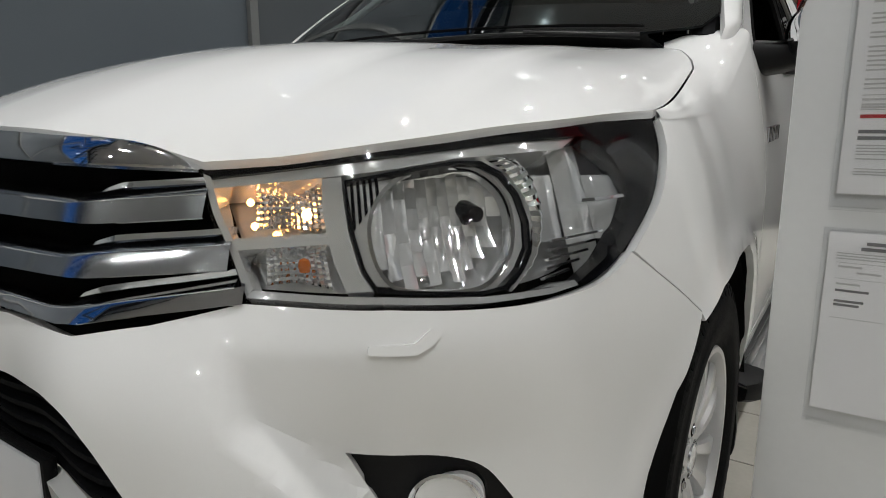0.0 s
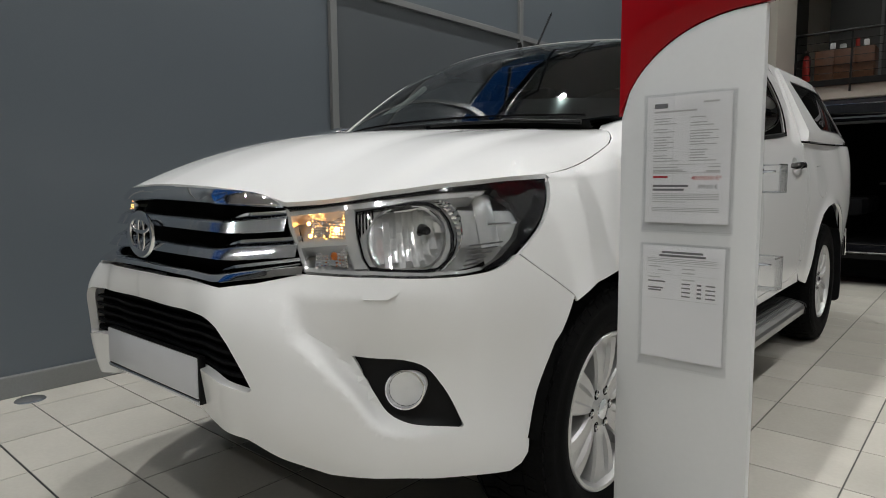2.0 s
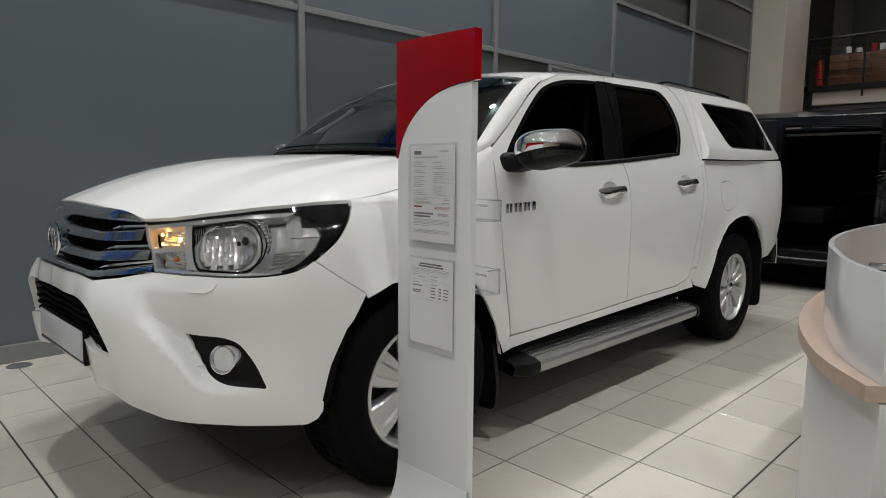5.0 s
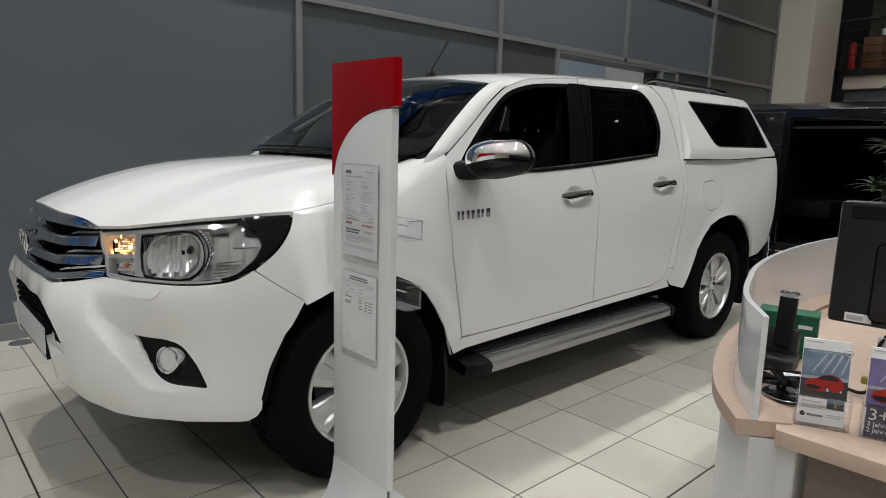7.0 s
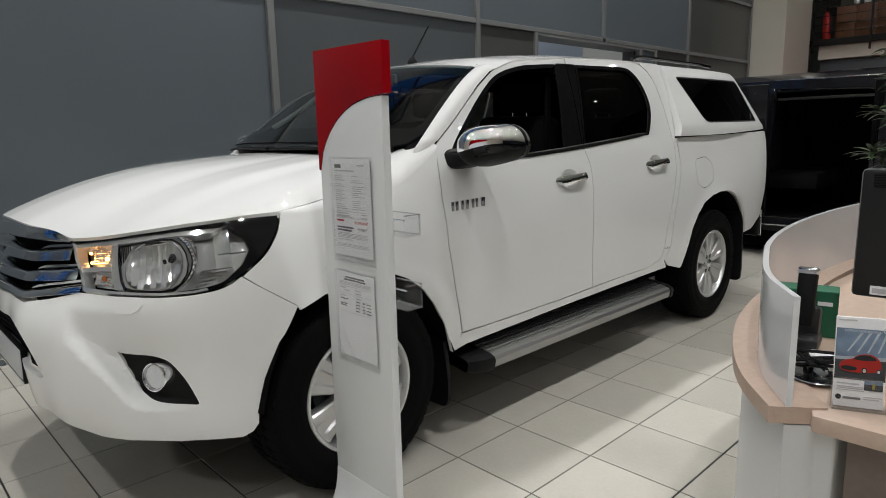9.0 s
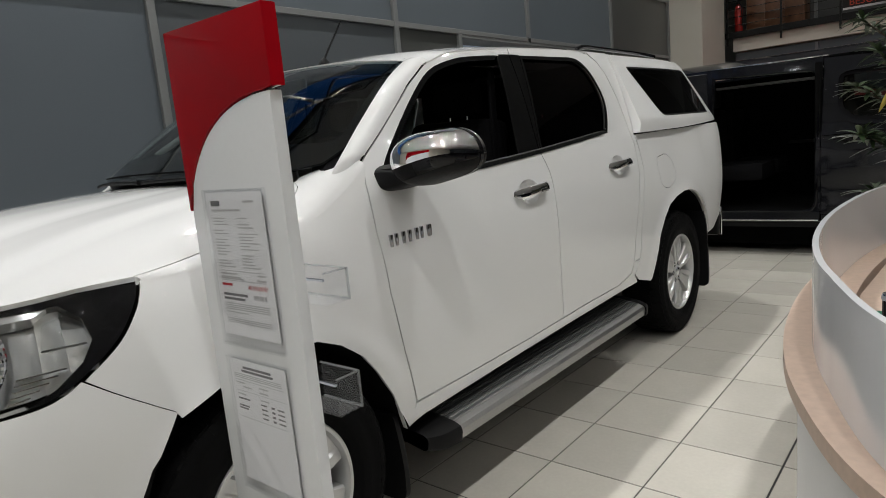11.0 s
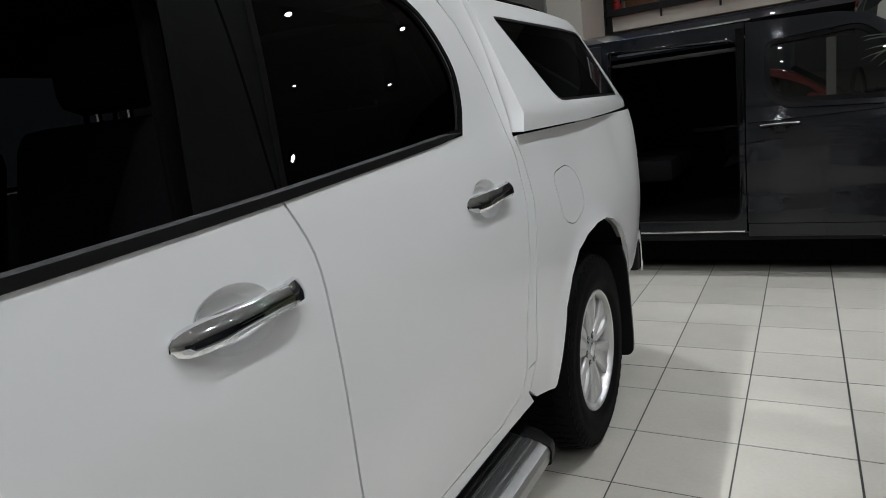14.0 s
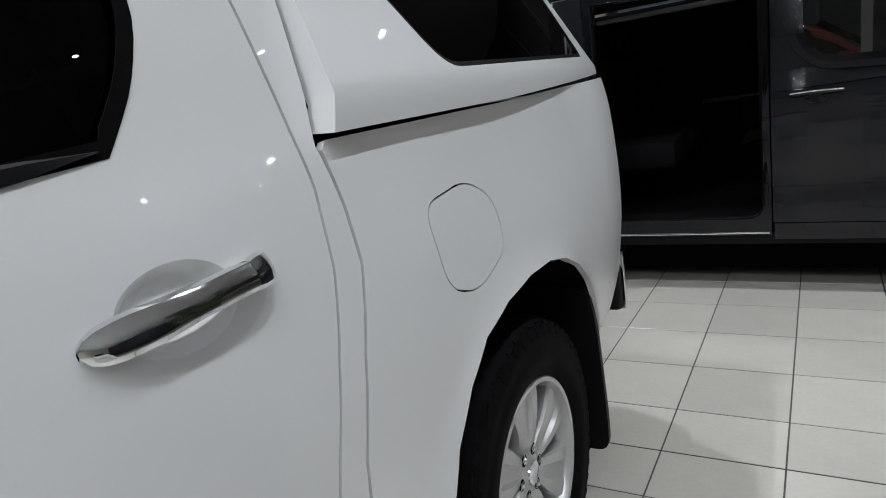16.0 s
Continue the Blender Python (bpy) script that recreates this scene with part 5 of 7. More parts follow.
    for k in range(5):
        a = 0.729 + 0.0085 * k
        lay("flute", [(a, 0.974 + 0.0012 * k), (a + 0.0045, 0.975 + 0.0012 * k), (a + 0.0045, 0.925 + 0.009 * k), (a, 0.920 + 0.009 * k)], -0.0205, GLOSS_BLACK, 0.012, 0.003)
    facets("reflector", shrink(ROUND, 0.002), (0.872, 0.926), -0.026, 0.050, 0.11, 0.0185, 0.024, 0.004, 0.0016, "faceted chrome reflector")
    lay("round_rim", shrink(ROUND, -0.003), -0.019, CHROME, 0.012, 0.006, "", [shrink(ROUND, 0.002)])
    def along(s0, z0, l0, s1, z1, l1, k):
        p = body(s0 + (s1 - s0) * k, z0 + (z1 - z0) * k, l0 + (l1 - l0) * k)
        return (p[0] * sd, p[1], p[2])
    socket = part("bulb_socket", tube([along(0.912, 0.934, -0.078, 0.908, 0.933, -0.040, k) for k in (0, 0.5, 1)], [0.014, 0.012, 0.010], 16), GLOSS_BLACK, lamp)
    part("bulb", tube([along(0.908, 0.933, -0.042, 0.885, 0.931, -0.030, k) for k in (0, 0.3, 0.8, 1)], [0.006, 0.008, 0.007, 0.003], 14), LENS_GLASS, socket)
    part("bulb_tip", tube([along(0.887, 0.931, -0.031, 0.878, 0.930, -0.026, k) for k in (0, 0.8, 1)], [0.0075, 0.0075, 0.003], 14), GLOSS_BLACK, socket)
    # beaded bright strip round the main lamp's outer side
    strip = curve([(0.965, 1.004), (0.984, 0.994), (0.998, 0.968), (0.996, 0.923), (0.968, 0.878), (0.925, 0.848)], 6)
    inner_strip = curve([(0.930, 1.000), (0.956, 0.984), (0.974, 0.958), (0.978, 0.925), (0.958, 0.884), (0.915, 0.850)], 6)
    rows = []
    for q, (a, b) in enumerate(zip(strip, inner_strip)):
        rows.append([(lambda w: (w[0] * sd, w[1], w[2]))(body(*(b + (a - b) * f), -0.020 + 0.007 * math.sin(math.pi * f) + 0.0022 * (q % 2))) for f in np.linspace(0, 1, 7)])
    part("bead_strip", turned_in(grid_mesh(rows), front_mid, 0), CHROME, lamp, smooth=False)
    # outer chamber: bright curved reflector behind the clear lens, with a clear marker block and low ribs
    SIDE = [(1.000, 1.000), (1.060, 1.010), (1.118, 1.024), (1.158, 0.998), (1.168, 0.956), (1.140, 0.918), (1.080, 0.876), (1.022, 0.852), (0.945, 0.848), (0.975, 0.876), (1.002, 0.922), (1.005, 0.968)]
    facets("side_reflector", SIDE, (1.02, 0.93), -0.028, 0.030, 0.17, 0.058, 0.085, 0.004, 0.006, "curved bright side reflector", seed=8)
    for k in range(5):
        z = 0.853 + 0.011 * k
        lay("side_rib", [(0.985 + 0.006 * k, z), (1.030 + 0.020 * k, z + 0.007), (1.030 + 0.020 * k, z + 0.010), (0.985 + 0.006 * k, z + 0.003)], -0.024, CHROME, 0.014, 0.010)
    lay("clear_block", rounded([(1.065, 0.945), (1.160, 0.948), (1.166, 0.985), (1.130, 1.010), (1.075, 0.998)], 0.01), -0.014, LENS_GLASS, 0.016, 0.016)
    lay("block_edge", rounded([(1.065, 0.945), (1.160, 0.948), (1.160, 0.952), (1.067, 0.949)], 0.001), -0.013, CHROME, 0.016, 0.004)
    # fluted reflectors of the inner lamps
    def fluted(name, s0, s1, z0, z1, lift, n, slope, label=""):
        rows = []
        for i in range(n + 1):
            for half_step in ((0.0,) if i == n else (0.0, 0.5)):
                t = (i + half_step) / n
                s = s0 + (s1 - s0) * t
                l = lift - 0.026 * math.sin(math.pi * t) + (0.004 if half_step else 0)
                rows.append([(lambda p: (p[0] * sd, p[1], p[2]))(body(s + slope * k, z0 + (z1 - z0) * k, l - 0.012 * math.sin(math.pi * k) + 0.0022 * (j % 2))) for j, k in enumerate(np.linspace(0, 1, 2 * 8 + 1))])
        return part(name, turned_in(grid_mesh(rows), front_mid, 0), CHROME, lamp, label, smooth=False)
    fluted("position_reflector", 0.592, 0.694, 0.918, 0.974, -0.034, 11, -0.008, "fluted chrome reflector glowing amber")
    fluted("indicator_reflector", 0.612, 0.700, 0.857, 0.906, -0.034, 9, -0.010)
    for s, z, l in ((0.668, 0.938, -0.026), (0.581, 0.950, -0.034), (0.590, 0.922, -0.034)):
        p = body(s, z, l)
        r = 0.007 if s > 0.6 else 0.005
        part("lit_bulb", moved(lathe([(0.001, -r), (r * 0.7, -r * 0.7), (r, 0), (r * 0.7, r * 0.7), (0.001, r)], 14), Matrix.Translation((p[0] * sd, p[1], p[2]))), LAMP_GLOW, lamp, "glowing bulb")
    p = body(0.664, 0.882, -0.024)
    part("amber_bulb", moved(lathe([(0.001, -0.009), (0.006, -0.007), (0.008, 0), (0.006, 0.007), (0.001, 0.009)], 18), Matrix.Translation((p[0] * sd, p[1], p[2]))), AMBER, lamp, "unlit amber indicator bulb")

# cabin
def seat(x, y, w, row):
    s = new("cabin_seat")
    s.parent = pickup
    tagged(s, "dark cloth seat inside the cab")
    part("cushion", boxed((x - w / 2, y, 0.72), (x + w / 2, y + 0.5, 0.88), 0.05), CABIN_GREY, s)
    part("backrest", boxed((x - w / 2, y + 0.42, 0.84), (x + w / 2, y + 0.56, 1.40), 0.05, Matrix.Translation((0, y + 0.45, 0.85)) @ pose(0, 0, 0, -12, 0, 0) @ Matrix.Translation((0, -y - 0.45, -0.85))), CABIN_GREY, s)
    for hx in ((x,) if w < 0.8 else (x - 0.4, x + 0.4)):
        part("headrest", boxed((hx - 0.13, y + 0.56, 1.40), (hx + 0.13, y + 0.66, 1.56), 0.04), CABIN_GREY, s)
        for e in (-0.05, 0.05):
            part("headrest_post", tube([(hx + e, y + 0.61, 1.33), (hx + e, y + 0.61, 1.43)], 0.006, 8), CHROME, s)


seat(0.38, 1.95, 0.52, 1)
seat(-0.38, 1.95, 0.52, 1)
seat(0.0, 2.78, 1.3, 2)
part("dashboard", extruded(rounded([(1.36, 0.70), (1.40, 1.13), (1.50, 1.20), (1.68, 1.19), (1.78, 1.10), (1.74, 0.70)], 0.05), -0.74, 0.74, "x"), CABIN_GREY, pickup)
wm = Matrix.Translation((0.38, 1.83, 1.14)) @ pose(0, 0, 0, 62, 0, 0)
bm = bmesh.new()
rings = [[bm.verts.new(((0.185 + 0.016 * math.cos(b)) * math.cos(a), (0.185 + 0.016 * math.cos(b)) * math.sin(a), 0.016 * math.sin(b))) for b in np.linspace(0, 2 * math.pi, 9)[:-1]] for a in np.linspace(0, 2 * math.pi, 41)[:-1]]
for i in range(40):
    for k in range(8):
        bm.faces.new((rings[i][k], rings[(i + 1) % 40][k], rings[(i + 1) % 40][(k + 1) % 8], rings[i][(k + 1) % 8]))
wheel_s = part("steering_wheel", moved(bm, wm), BLACK_PLASTIC, pickup, "dark steering wheel behind the windscreen")
part("spokes", moved(boxed((-0.18, -0.03, -0.02), (0.18, 0.03, 0.01), 0.012), wm), CABIN_GREY, wheel_s)
part("airbag_pad", moved(lathe([(0.001, 0.02), (0.05, 0.015), (0.07, -0.01), (0.06, -0.05)], 24), wm), CABIN_GREY, wheel_s)
for sd in (1, -1):
    pts = [tuple(np.array(screen(0.90 * sd, u, -0.04)) + np.array((0, 0.03 + 0.03 * math.sin(math.pi * (u - 0.25) / 0.35), 0))) for u in np.linspace(0.25, 0.6, 9)]
    part("grab_handle", tube(pts, [0.012] + [0.015] * 7 + [0.012], 8), HEADLINER, pickup, "grab handle on the windscreen pillar")
    part("pillar_lining", tube([tuple(np.array(screen(0.95 * sd, u, -0.03)) + (0, 0.03, 0)) for u in np.linspace(0, 1, 9)], 0.035, 8), CABIN_GREY, pickup)
    part("belt_pillar", boxed((min(0.62 * sd, 0.64 * sd), 2.46, 0.7), (max(0.62 * sd, 0.64 * sd), 2.50, 1.58), 0.008), CABIN_GREY, pickup)
part("headlining", grid_mesh([[(0.58 * v, y, 1.60 + 0.06 * (1 - v * v)) for v in np.linspace(-1, 1, 9)] for y in np.linspace(2.05, 3.45, 8)]), CABIN_GREY, pickup)
rv = part("rear_view_mirror", boxed((-0.12, 1.86, 1.535), (0.12, 1.89, 1.595), 0.012), BLACK_PLASTIC, pickup)
part("mirror_stalk", tube([(0, 1.86, 1.60), (0, 1.835, 1.655)], 0.010, 8), BLACK_PLASTIC, rv)
part("cab_back", boxed((-0.66, 3.50, 0.6), (0.66, 3.54, 1.66), 0.01), CABIN_GREY, pickup)

# ---- the showroom ----
WALL_X = -2.0
PILLARS = [-2.47, -0.05, 2.37, 4.79, 7.21, 9.63, 12.05]

structure("floor_bed", boxed((-2.6, -9.0, -0.14), (22.0, 18.0, -0.0022)), GROUT, "grey grout bed under the cream floor tiles", "floor")
structure("ceiling", boxed((-2.6, -9.0, 6.6), (22.0, 18.0, 6.8)), CEILING_WHITE, "pale grey showroom ceiling", "ceiling")
truss = thing("roof_truss", "dark steel truss along the high windows", "truss")
for k in range(9):
    y = -7.3 + 1.5 * k
    part("brace", tube([(-1.80, y, 4.25), (-1.80, y + 1.5, 6.55)], 0.045, 8), DARK_STEEL, truss)
    part("brace", tube([(-1.80, y + 1.5, 4.25), (-1.80, y, 6.55)], 0.030, 8), DARK_STEEL, truss)
part("chord", boxed((-1.87, -7.3, 5.36), (-1.73, 6.2, 5.44), 0.01), DARK_STEEL, truss, smooth=False)
# unseen wall, coloured dark so that the car windows mirror black
structure("wall_east", boxed((21.8, -9.0, -0.1), (22.0, 18.0, 6.8)), EAST_DARK, "unseen east wall, the dark of night put into its colour", "wall")
# unseen south wall, added in pale plaster as a bounce for the nose
structure("wall_south", boxed((-2.6, -9.2, -0.1), (22.0, -9.0, 6.8)), PLASTER, "unseen cream wall added to bounce light onto the pickup's nose", "wall")
structure("wall_north", boxed((-2.6, 17.8, -0.1), (22.0, 18.0, 6.8)), PLASTER, "cream plaster wall", "wall")

# partition along the pickup's far side: opaque panels in a grey frame, with a doorway
west = structure("wall_west", boxed((WALL_X - 0.30, -9.0, -0.1), (WALL_X - 0.12, 5.70, 4.2)), PANEL_DARK, "backing of the panelled partition", "wall")
structure("wall_west_far", boxed((WALL_X - 0.30, 8.20, -0.1), (WALL_X - 0.12, 18.0, 6.8)), PANEL_DARK, "backing of the panelled partition", "wall")
structure("wall_west_lintel", boxed((WALL_X - 0.30, 5.70, 2.46), (WALL_X - 0.12, 8.20, 6.8)), PANEL_DARK, "backing over the doorway in the partition", "wall")
glazing = thing("panel_partition", "tall partition of blue-grey opaque panels in a grey metal frame", "partition")


def bar(name, lo, hi):
    part(name, boxed(lo, hi, 0.004), MULLION, glazing, smooth=False)


for y in [-4.89, -7.31] + PILLARS:
    bar("mullion", (WALL_X - 0.06, y - 0.030, 2.531 if y == 7.21 else 0.0), (WALL_X + 0.02, y + 0.030, 6.6))
ends = [-7.31, -4.89] + PILLARS
for a, b in zip(ends, ends[1:]):
    for z in (2.505, 3.48, 4.2):
        if z == 3.48 and a < 7.0:
            continue
        bar("transom", (WALL_X - 0.055, a + 0.030, z - 0.026), (WALL_X + 0.016, b - 0.030, z + 0.026))
    if a == 4.79:
        bar("base_rail", (WALL_X - 0.055, a + 0.03, 0.0), (WALL_X + 0.022, 5.75, 0.11))
    elif a == 7.21:
        bar("base_rail", (WALL_X - 0.055, 8.20, 0.0), (WALL_X + 0.022, b - 0.03, 0.11))
    else:
        bar("base_rail", (WALL_X - 0.055, a + 0.03, 0.0), (WALL_X + 0.022, b - 0.03, 0.11))
bar("mullion", (WALL_X - 0.06, 5.75, 0.0), (WALL_X + 0.02, 5.81, 2.479))
bar("mullion", (WALL_X - 0.06, 8.14, 0.0), (WALL_X + 0.02, 8.20, 2.445))
bar("mullion", (WALL_X - 0.06, 8.57, 0.0), (WALL_X + 0.02, 8.63, 2.479))
bar("door_head", (WALL_X - 0.30, 5.81, 2.445), (WALL_X + 0.012, 8.57, 2.479))


HIGH_GLASS = clear_glass("high_window_glass", (0.9, 0.94, 0.96), 0.05)


def pane(a, b, z0, z1, mat):
    part("wall_panel", boxed((WALL_X - 0.05, a, z0), (WALL_X - 0.012, b, z1)), mat, glazing, smooth=False)


for a, b in zip(ends, ends[1:]):
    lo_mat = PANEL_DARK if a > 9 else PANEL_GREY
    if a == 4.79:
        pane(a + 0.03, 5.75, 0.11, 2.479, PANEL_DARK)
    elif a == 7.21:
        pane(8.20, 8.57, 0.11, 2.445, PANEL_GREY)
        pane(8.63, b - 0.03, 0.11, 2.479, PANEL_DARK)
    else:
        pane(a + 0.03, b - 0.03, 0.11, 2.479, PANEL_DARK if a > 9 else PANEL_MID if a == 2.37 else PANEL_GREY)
    if a < 7:
        pane(a + 0.03, b - 0.03, 2.531, 4.174, PANEL_GREY)
    else:
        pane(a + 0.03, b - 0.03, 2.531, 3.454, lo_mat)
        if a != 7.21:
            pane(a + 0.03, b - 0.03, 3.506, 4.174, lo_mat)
    part("upper_pane", boxed((WALL_X - 0.04, a + 0.03, 4.226), (WALL_X - 0.025, b - 0.03, 6.6)), HIGH_GLASS if b < 5.5 else lo_mat, glazing, smooth=False).visible_shadow = b > 5.5
# lit office behind the doorway and behind the clear upper pane
structure("office_wall", boxed((-4.6, 5.0, -0.1), (-4.4, 10.4, 6.8)), material("pale_blue_office_wall", (0.55, 0.60, 0.70), 0.7, 0, grain=0.03, grain_scale=40, blotch=0.05, blotch_scale=1.0), "pale blue office wall seen through the doorway", "wall")
structure("office_floor", boxed((-4.4, 5.0, -0.1), (WALL_X - 0.30, 10.4, -0.002)), TILE, "cream office floor", "floor")
for y in (5.0, 10.3):
    structure("office_side_wall", boxed((-4.4, y, -0.1), (WALL_X - 0.30, y + 0.1, 6.8)), PLASTER, "office side wall", "wall")
structure("office_ceiling", boxed((-4.6, 5.0, 6.6), (WALL_X - 0.30, 10.4, 6.8)), CEILING_WHITE, "office ceiling", "ceiling")
lamp = bpy.data.lights.new("office_lamp", "AREA")
lamp.shape, lamp.size, lamp.energy, lamp.color = "DISK", 0.6, 60, (0.85, 0.92, 1.0)
office_lamp = new("office_lamp", lamp)
office_lamp.matrix_basis = pose(-3.4, 7.6, 5.8)

# cream pillar at the partition's end
structure("pillar_corner", boxed((WALL_X - 0.02, 12.10, -0.1), (-1.42, 13.45, 6.6), 0.01), PLASTER, "cream plaster pillar beside the partition", "pillar")

# gallery with railing on the far side
gal = thing("gallery", "upper gallery with a dark steel railing and cream edge", "gallery")
part("slab", boxed((-1.42, 14.0, 2.60), (21.8, 17.8, 2.86), 0.01), PLASTER, gal, "cream gallery edge", smooth=False)
part("edge_beam", boxed((-1.60, 13.93, 2.86), (21.8, 13.995, 2.98), 0.005), DARK_STEEL, gal, smooth=False)
for x in np.arange(-1.50, 9.6, 0.96):
    part("post", boxed((x - 0.018, 13.90, 2.72), (x + 0.018, 13.925, 3.86), 0.003), DARK_STEEL, gal, smooth=False)
for z in (3.10, 3.25, 3.40, 3.55, 3.70):
    part("wire", tube([(-1.5, 13.915, z), (9.6, 13.915, z)], 0.007, 6), DARK_STEEL, gal)
part("handrail", tube([(-1.5, 13.90, 3.88), (9.6, 13.90, 3.88)], 0.026, 8), DARK_STEEL, gal)
structure("gallery_wall", boxed((-1.42, 16.6, 2.86), (21.8, 16.7, 6.6)), PANEL_DARK, "dark glazed wall at the back of the gallery", "wall")
for x in (-0.4, 1.2, 2.8):
    structure("gallery_wall_frame", boxed((x - 0.03, 16.53, 2.86), (x + 0.03, 16.595, 6.6)), MULLION, "grey frame post of the gallery wall", "frame")
cab = thing("sideboard", "low brown wooden sideboard behind the gallery railing", "sideboard")
part("carcass", boxed((-1.25, 14.35, 2.865), (-0.22, 14.85, 3.62), 0.008), WOOD_BROWN, cab)
for i in range(3):
    part("cabinet_door", boxed((-1.24 + 0.34 * i, 14.332, 2.93), (-0.915 + 0.34 * i, 14.349, 3.60), 0.004), WOOD_BROWN, cab)
for i, (x, r, h, m) in enumerate(((-0.98, 0.05, 0.16, PAPER), (-0.80, 0.06, 0.12, SIGN_WHITE), (-0.55, 0.04, 0.2, FIRE_RED), (-0.40, 0.05, 0.16, PAPER))):
    pot = thing("tin", "small tin standing on the brown sideboard", "tin", at=(x, 14.6, 3.628))
    part("can", lathe([(0.001, 0), (r, 0), (r, h * 0.9), (r * 0.8, h), (0.001, h)], 20), m, pot)
ext = thing("fire_extinguisher", "red fire extinguisher hanging behind the railing", "fire extinguisher", at=(-1.36, 14.2, 2.98))
part("cylinder", lathe([(0.001, 0), (0.07, 0.01), (0.075, 0.06), (0.075, 0.45), (0.05, 0.53), (0.02, 0.56), (0.001, 0.56)], 24), FIRE_RED, ext)
part("valve", boxed((-0.03, -0.05, 0.55), (0.03, 0.06, 0.64), 0.01), DARK_STEEL, ext)
part("hose", tube([(0.0, -0.05, 0.6), (0.07, -0.08, 0.5), (0.08, -0.06, 0.25), (0.075, -0.04, 0.12)], 0.012, 8), DARK_STEEL, ext)
# banner on the railing
banner = thing("banner", "dark banner with white and red lettering on the gallery railing", "banner")
part("cloth", boxed((0.45, 13.875, 3.02), (3.4, 13.885, 3.86)), DARK_STEEL, banner, smooth=False)
part("pale_band", boxed((0.46, 13.868, 3.02), (3.39, 13.874, 3.055)), INK_GREY, banner, smooth=False)


def lettering(text, size, at, mat, parent, rx=90, rz=0, name="lettering", depth=0.0006, align="LEFT", wide=1.0):
    cu = bpy.data.curves.new(name, "FONT")
    cu.body, cu.size, cu.extrude, cu.align_x, cu.resolution_u = text, size, depth, align, 3
    tmp = bpy.data.objects.new("tmp", cu)
    me = bpy.data.meshes.new_from_object(tmp.evaluated_get(bpy.context.evaluated_depsgraph_get()))
    bm = bmesh.new()
    bm.from_mesh(me)
    bpy.data.objects.remove(tmp)
    bmesh.ops.transform(bm, matrix=pose(*at, rx, 0, rz) @ Matrix.Diagonal((wide, 1, 1, 1)), verts=bm.verts)
    return part(name, bm, mat, parent, smooth=False)


lettering("BEREIT FÜR", 0.165, (0.55, 13.866, 3.225), PAPER, banner)
lettering("BESONDERS", 0.16, (0.55, 13.866, 3.085), material("orange_red_print", (0.5, 0.05, 0.02), 0.6, 0, grain=0.05, grain_scale=200), banner)
part("text_bar", boxed((0.55, 13.866, 3.375), (1.35, 13.874, 3.44)), PAPER, banner, smooth=False)
part("red_streak", boxed((1.95, 13.866, 3.30), (2.9, 13.874, 3.34)), FIRE_RED, banner, smooth=False)
# low grey screen under the gallery
low = thing("glass_screen", "grey glazed screen under the gallery edge", "screen")
for i in range(6):
    x = -1.40 + 1.45 * i
    part("pane", boxed((x, 14.1, 0.0), (x + 1.40, 14.14, 2.58)), PANEL_GREY if i < 2 else PANEL_DARK, low, smooth=False)
    part("post", boxed((x + 1.40, 14.06, 0.0), (x + 1.45, 14.16, 2.58), 0.004), MULLION if i != 2 else PLASTER, low, smooth=False)

# floor tiles
tile_y = [-9.0] + list(np.arange(-8.8, -0.01, 0.4)) + [0.0, 0.25, 0.645, 1.03, 1.418, 1.814, 2.212, 2.610, 3.012, 3.405, 3.802, 4.202, 4.612, 4.883, 5.186, 5.586, 5.984, 6.388] + list(np.arange(6.788, 18, 0.4))
tile_x = list(np.arange(1.0 - 0.3925 * 9, 21.8, 0.3925))
tile_floor = tagged(new("floor"), "glossy cream floor tiles with thin grey joints", "floor", "", "structure")
shared = {}
rest_v, rest_f = [], []
near = 0
for i, (x0, x1) in enumerate(zip(tile_x, tile_x[1:])):
    for y0, y1 in zip(tile_y, tile_y[1:]):
        w, d = x1 - x0, y1 - y0
        wide = abs(x1 - 1.785) < 0.05
        dark = abs(y1) < 0.01 or abs(y1 - 4.883) < 0.01
        gx, gy = (0.0075 if wide else 0.0055), (0.0075 if dark else 0.0062)
        if d < 0.05:
            continue
        if -1.7 < x0 < 2.4 and -0.9 < y0 < 6.7:
            key = (round(w, 3), round(d, 3), gx, gy)
            if key not in shared:
                b = bmesh.new()
                box(b, (0, 0, -0.008), (w - gx, d - gy, 0.0))
                top = [e for e in b.edges if all(v.co.z > -0.001 for v in e.verts)]
                bmesh.ops.bevel(b, geom=top, offset=0.0012, segments=1, affect="EDGES")
                me = bpy.data.meshes.new("tile")
                b.to_mesh(me)
                b.free()
                me.materials.append(TILE)
                shared[key] = me
            t = new("tile", shared[key])
            t.location = (x0, y0, 0)
            t.parent = tile_floor
        else:
            n = len(rest_v)
            rest_v += [(x, y, z) for z in (-0.008, 0.0) for x, y in ((x0, y0), (x1 - gx, y0), (x1 - gx, y1 - gy), (x0, y1 - gy))]
            rest_f += [tuple(n + k for k in f) for f in ((4, 5, 6, 7), (0, 1, 5, 4), (1, 2, 6, 5), (2, 3, 7, 6), (3, 0, 4, 7))]
rest_me = bpy.data.meshes.new("floor_tiles")
rest_me.from_pydata(rest_v, [], rest_f)
rest_me.materials.append(TILE)
far_tiles = new("floor_tiles", rest_me)
far_tiles.parent = tile_floor
tagged(far_tiles, kind="stuff")
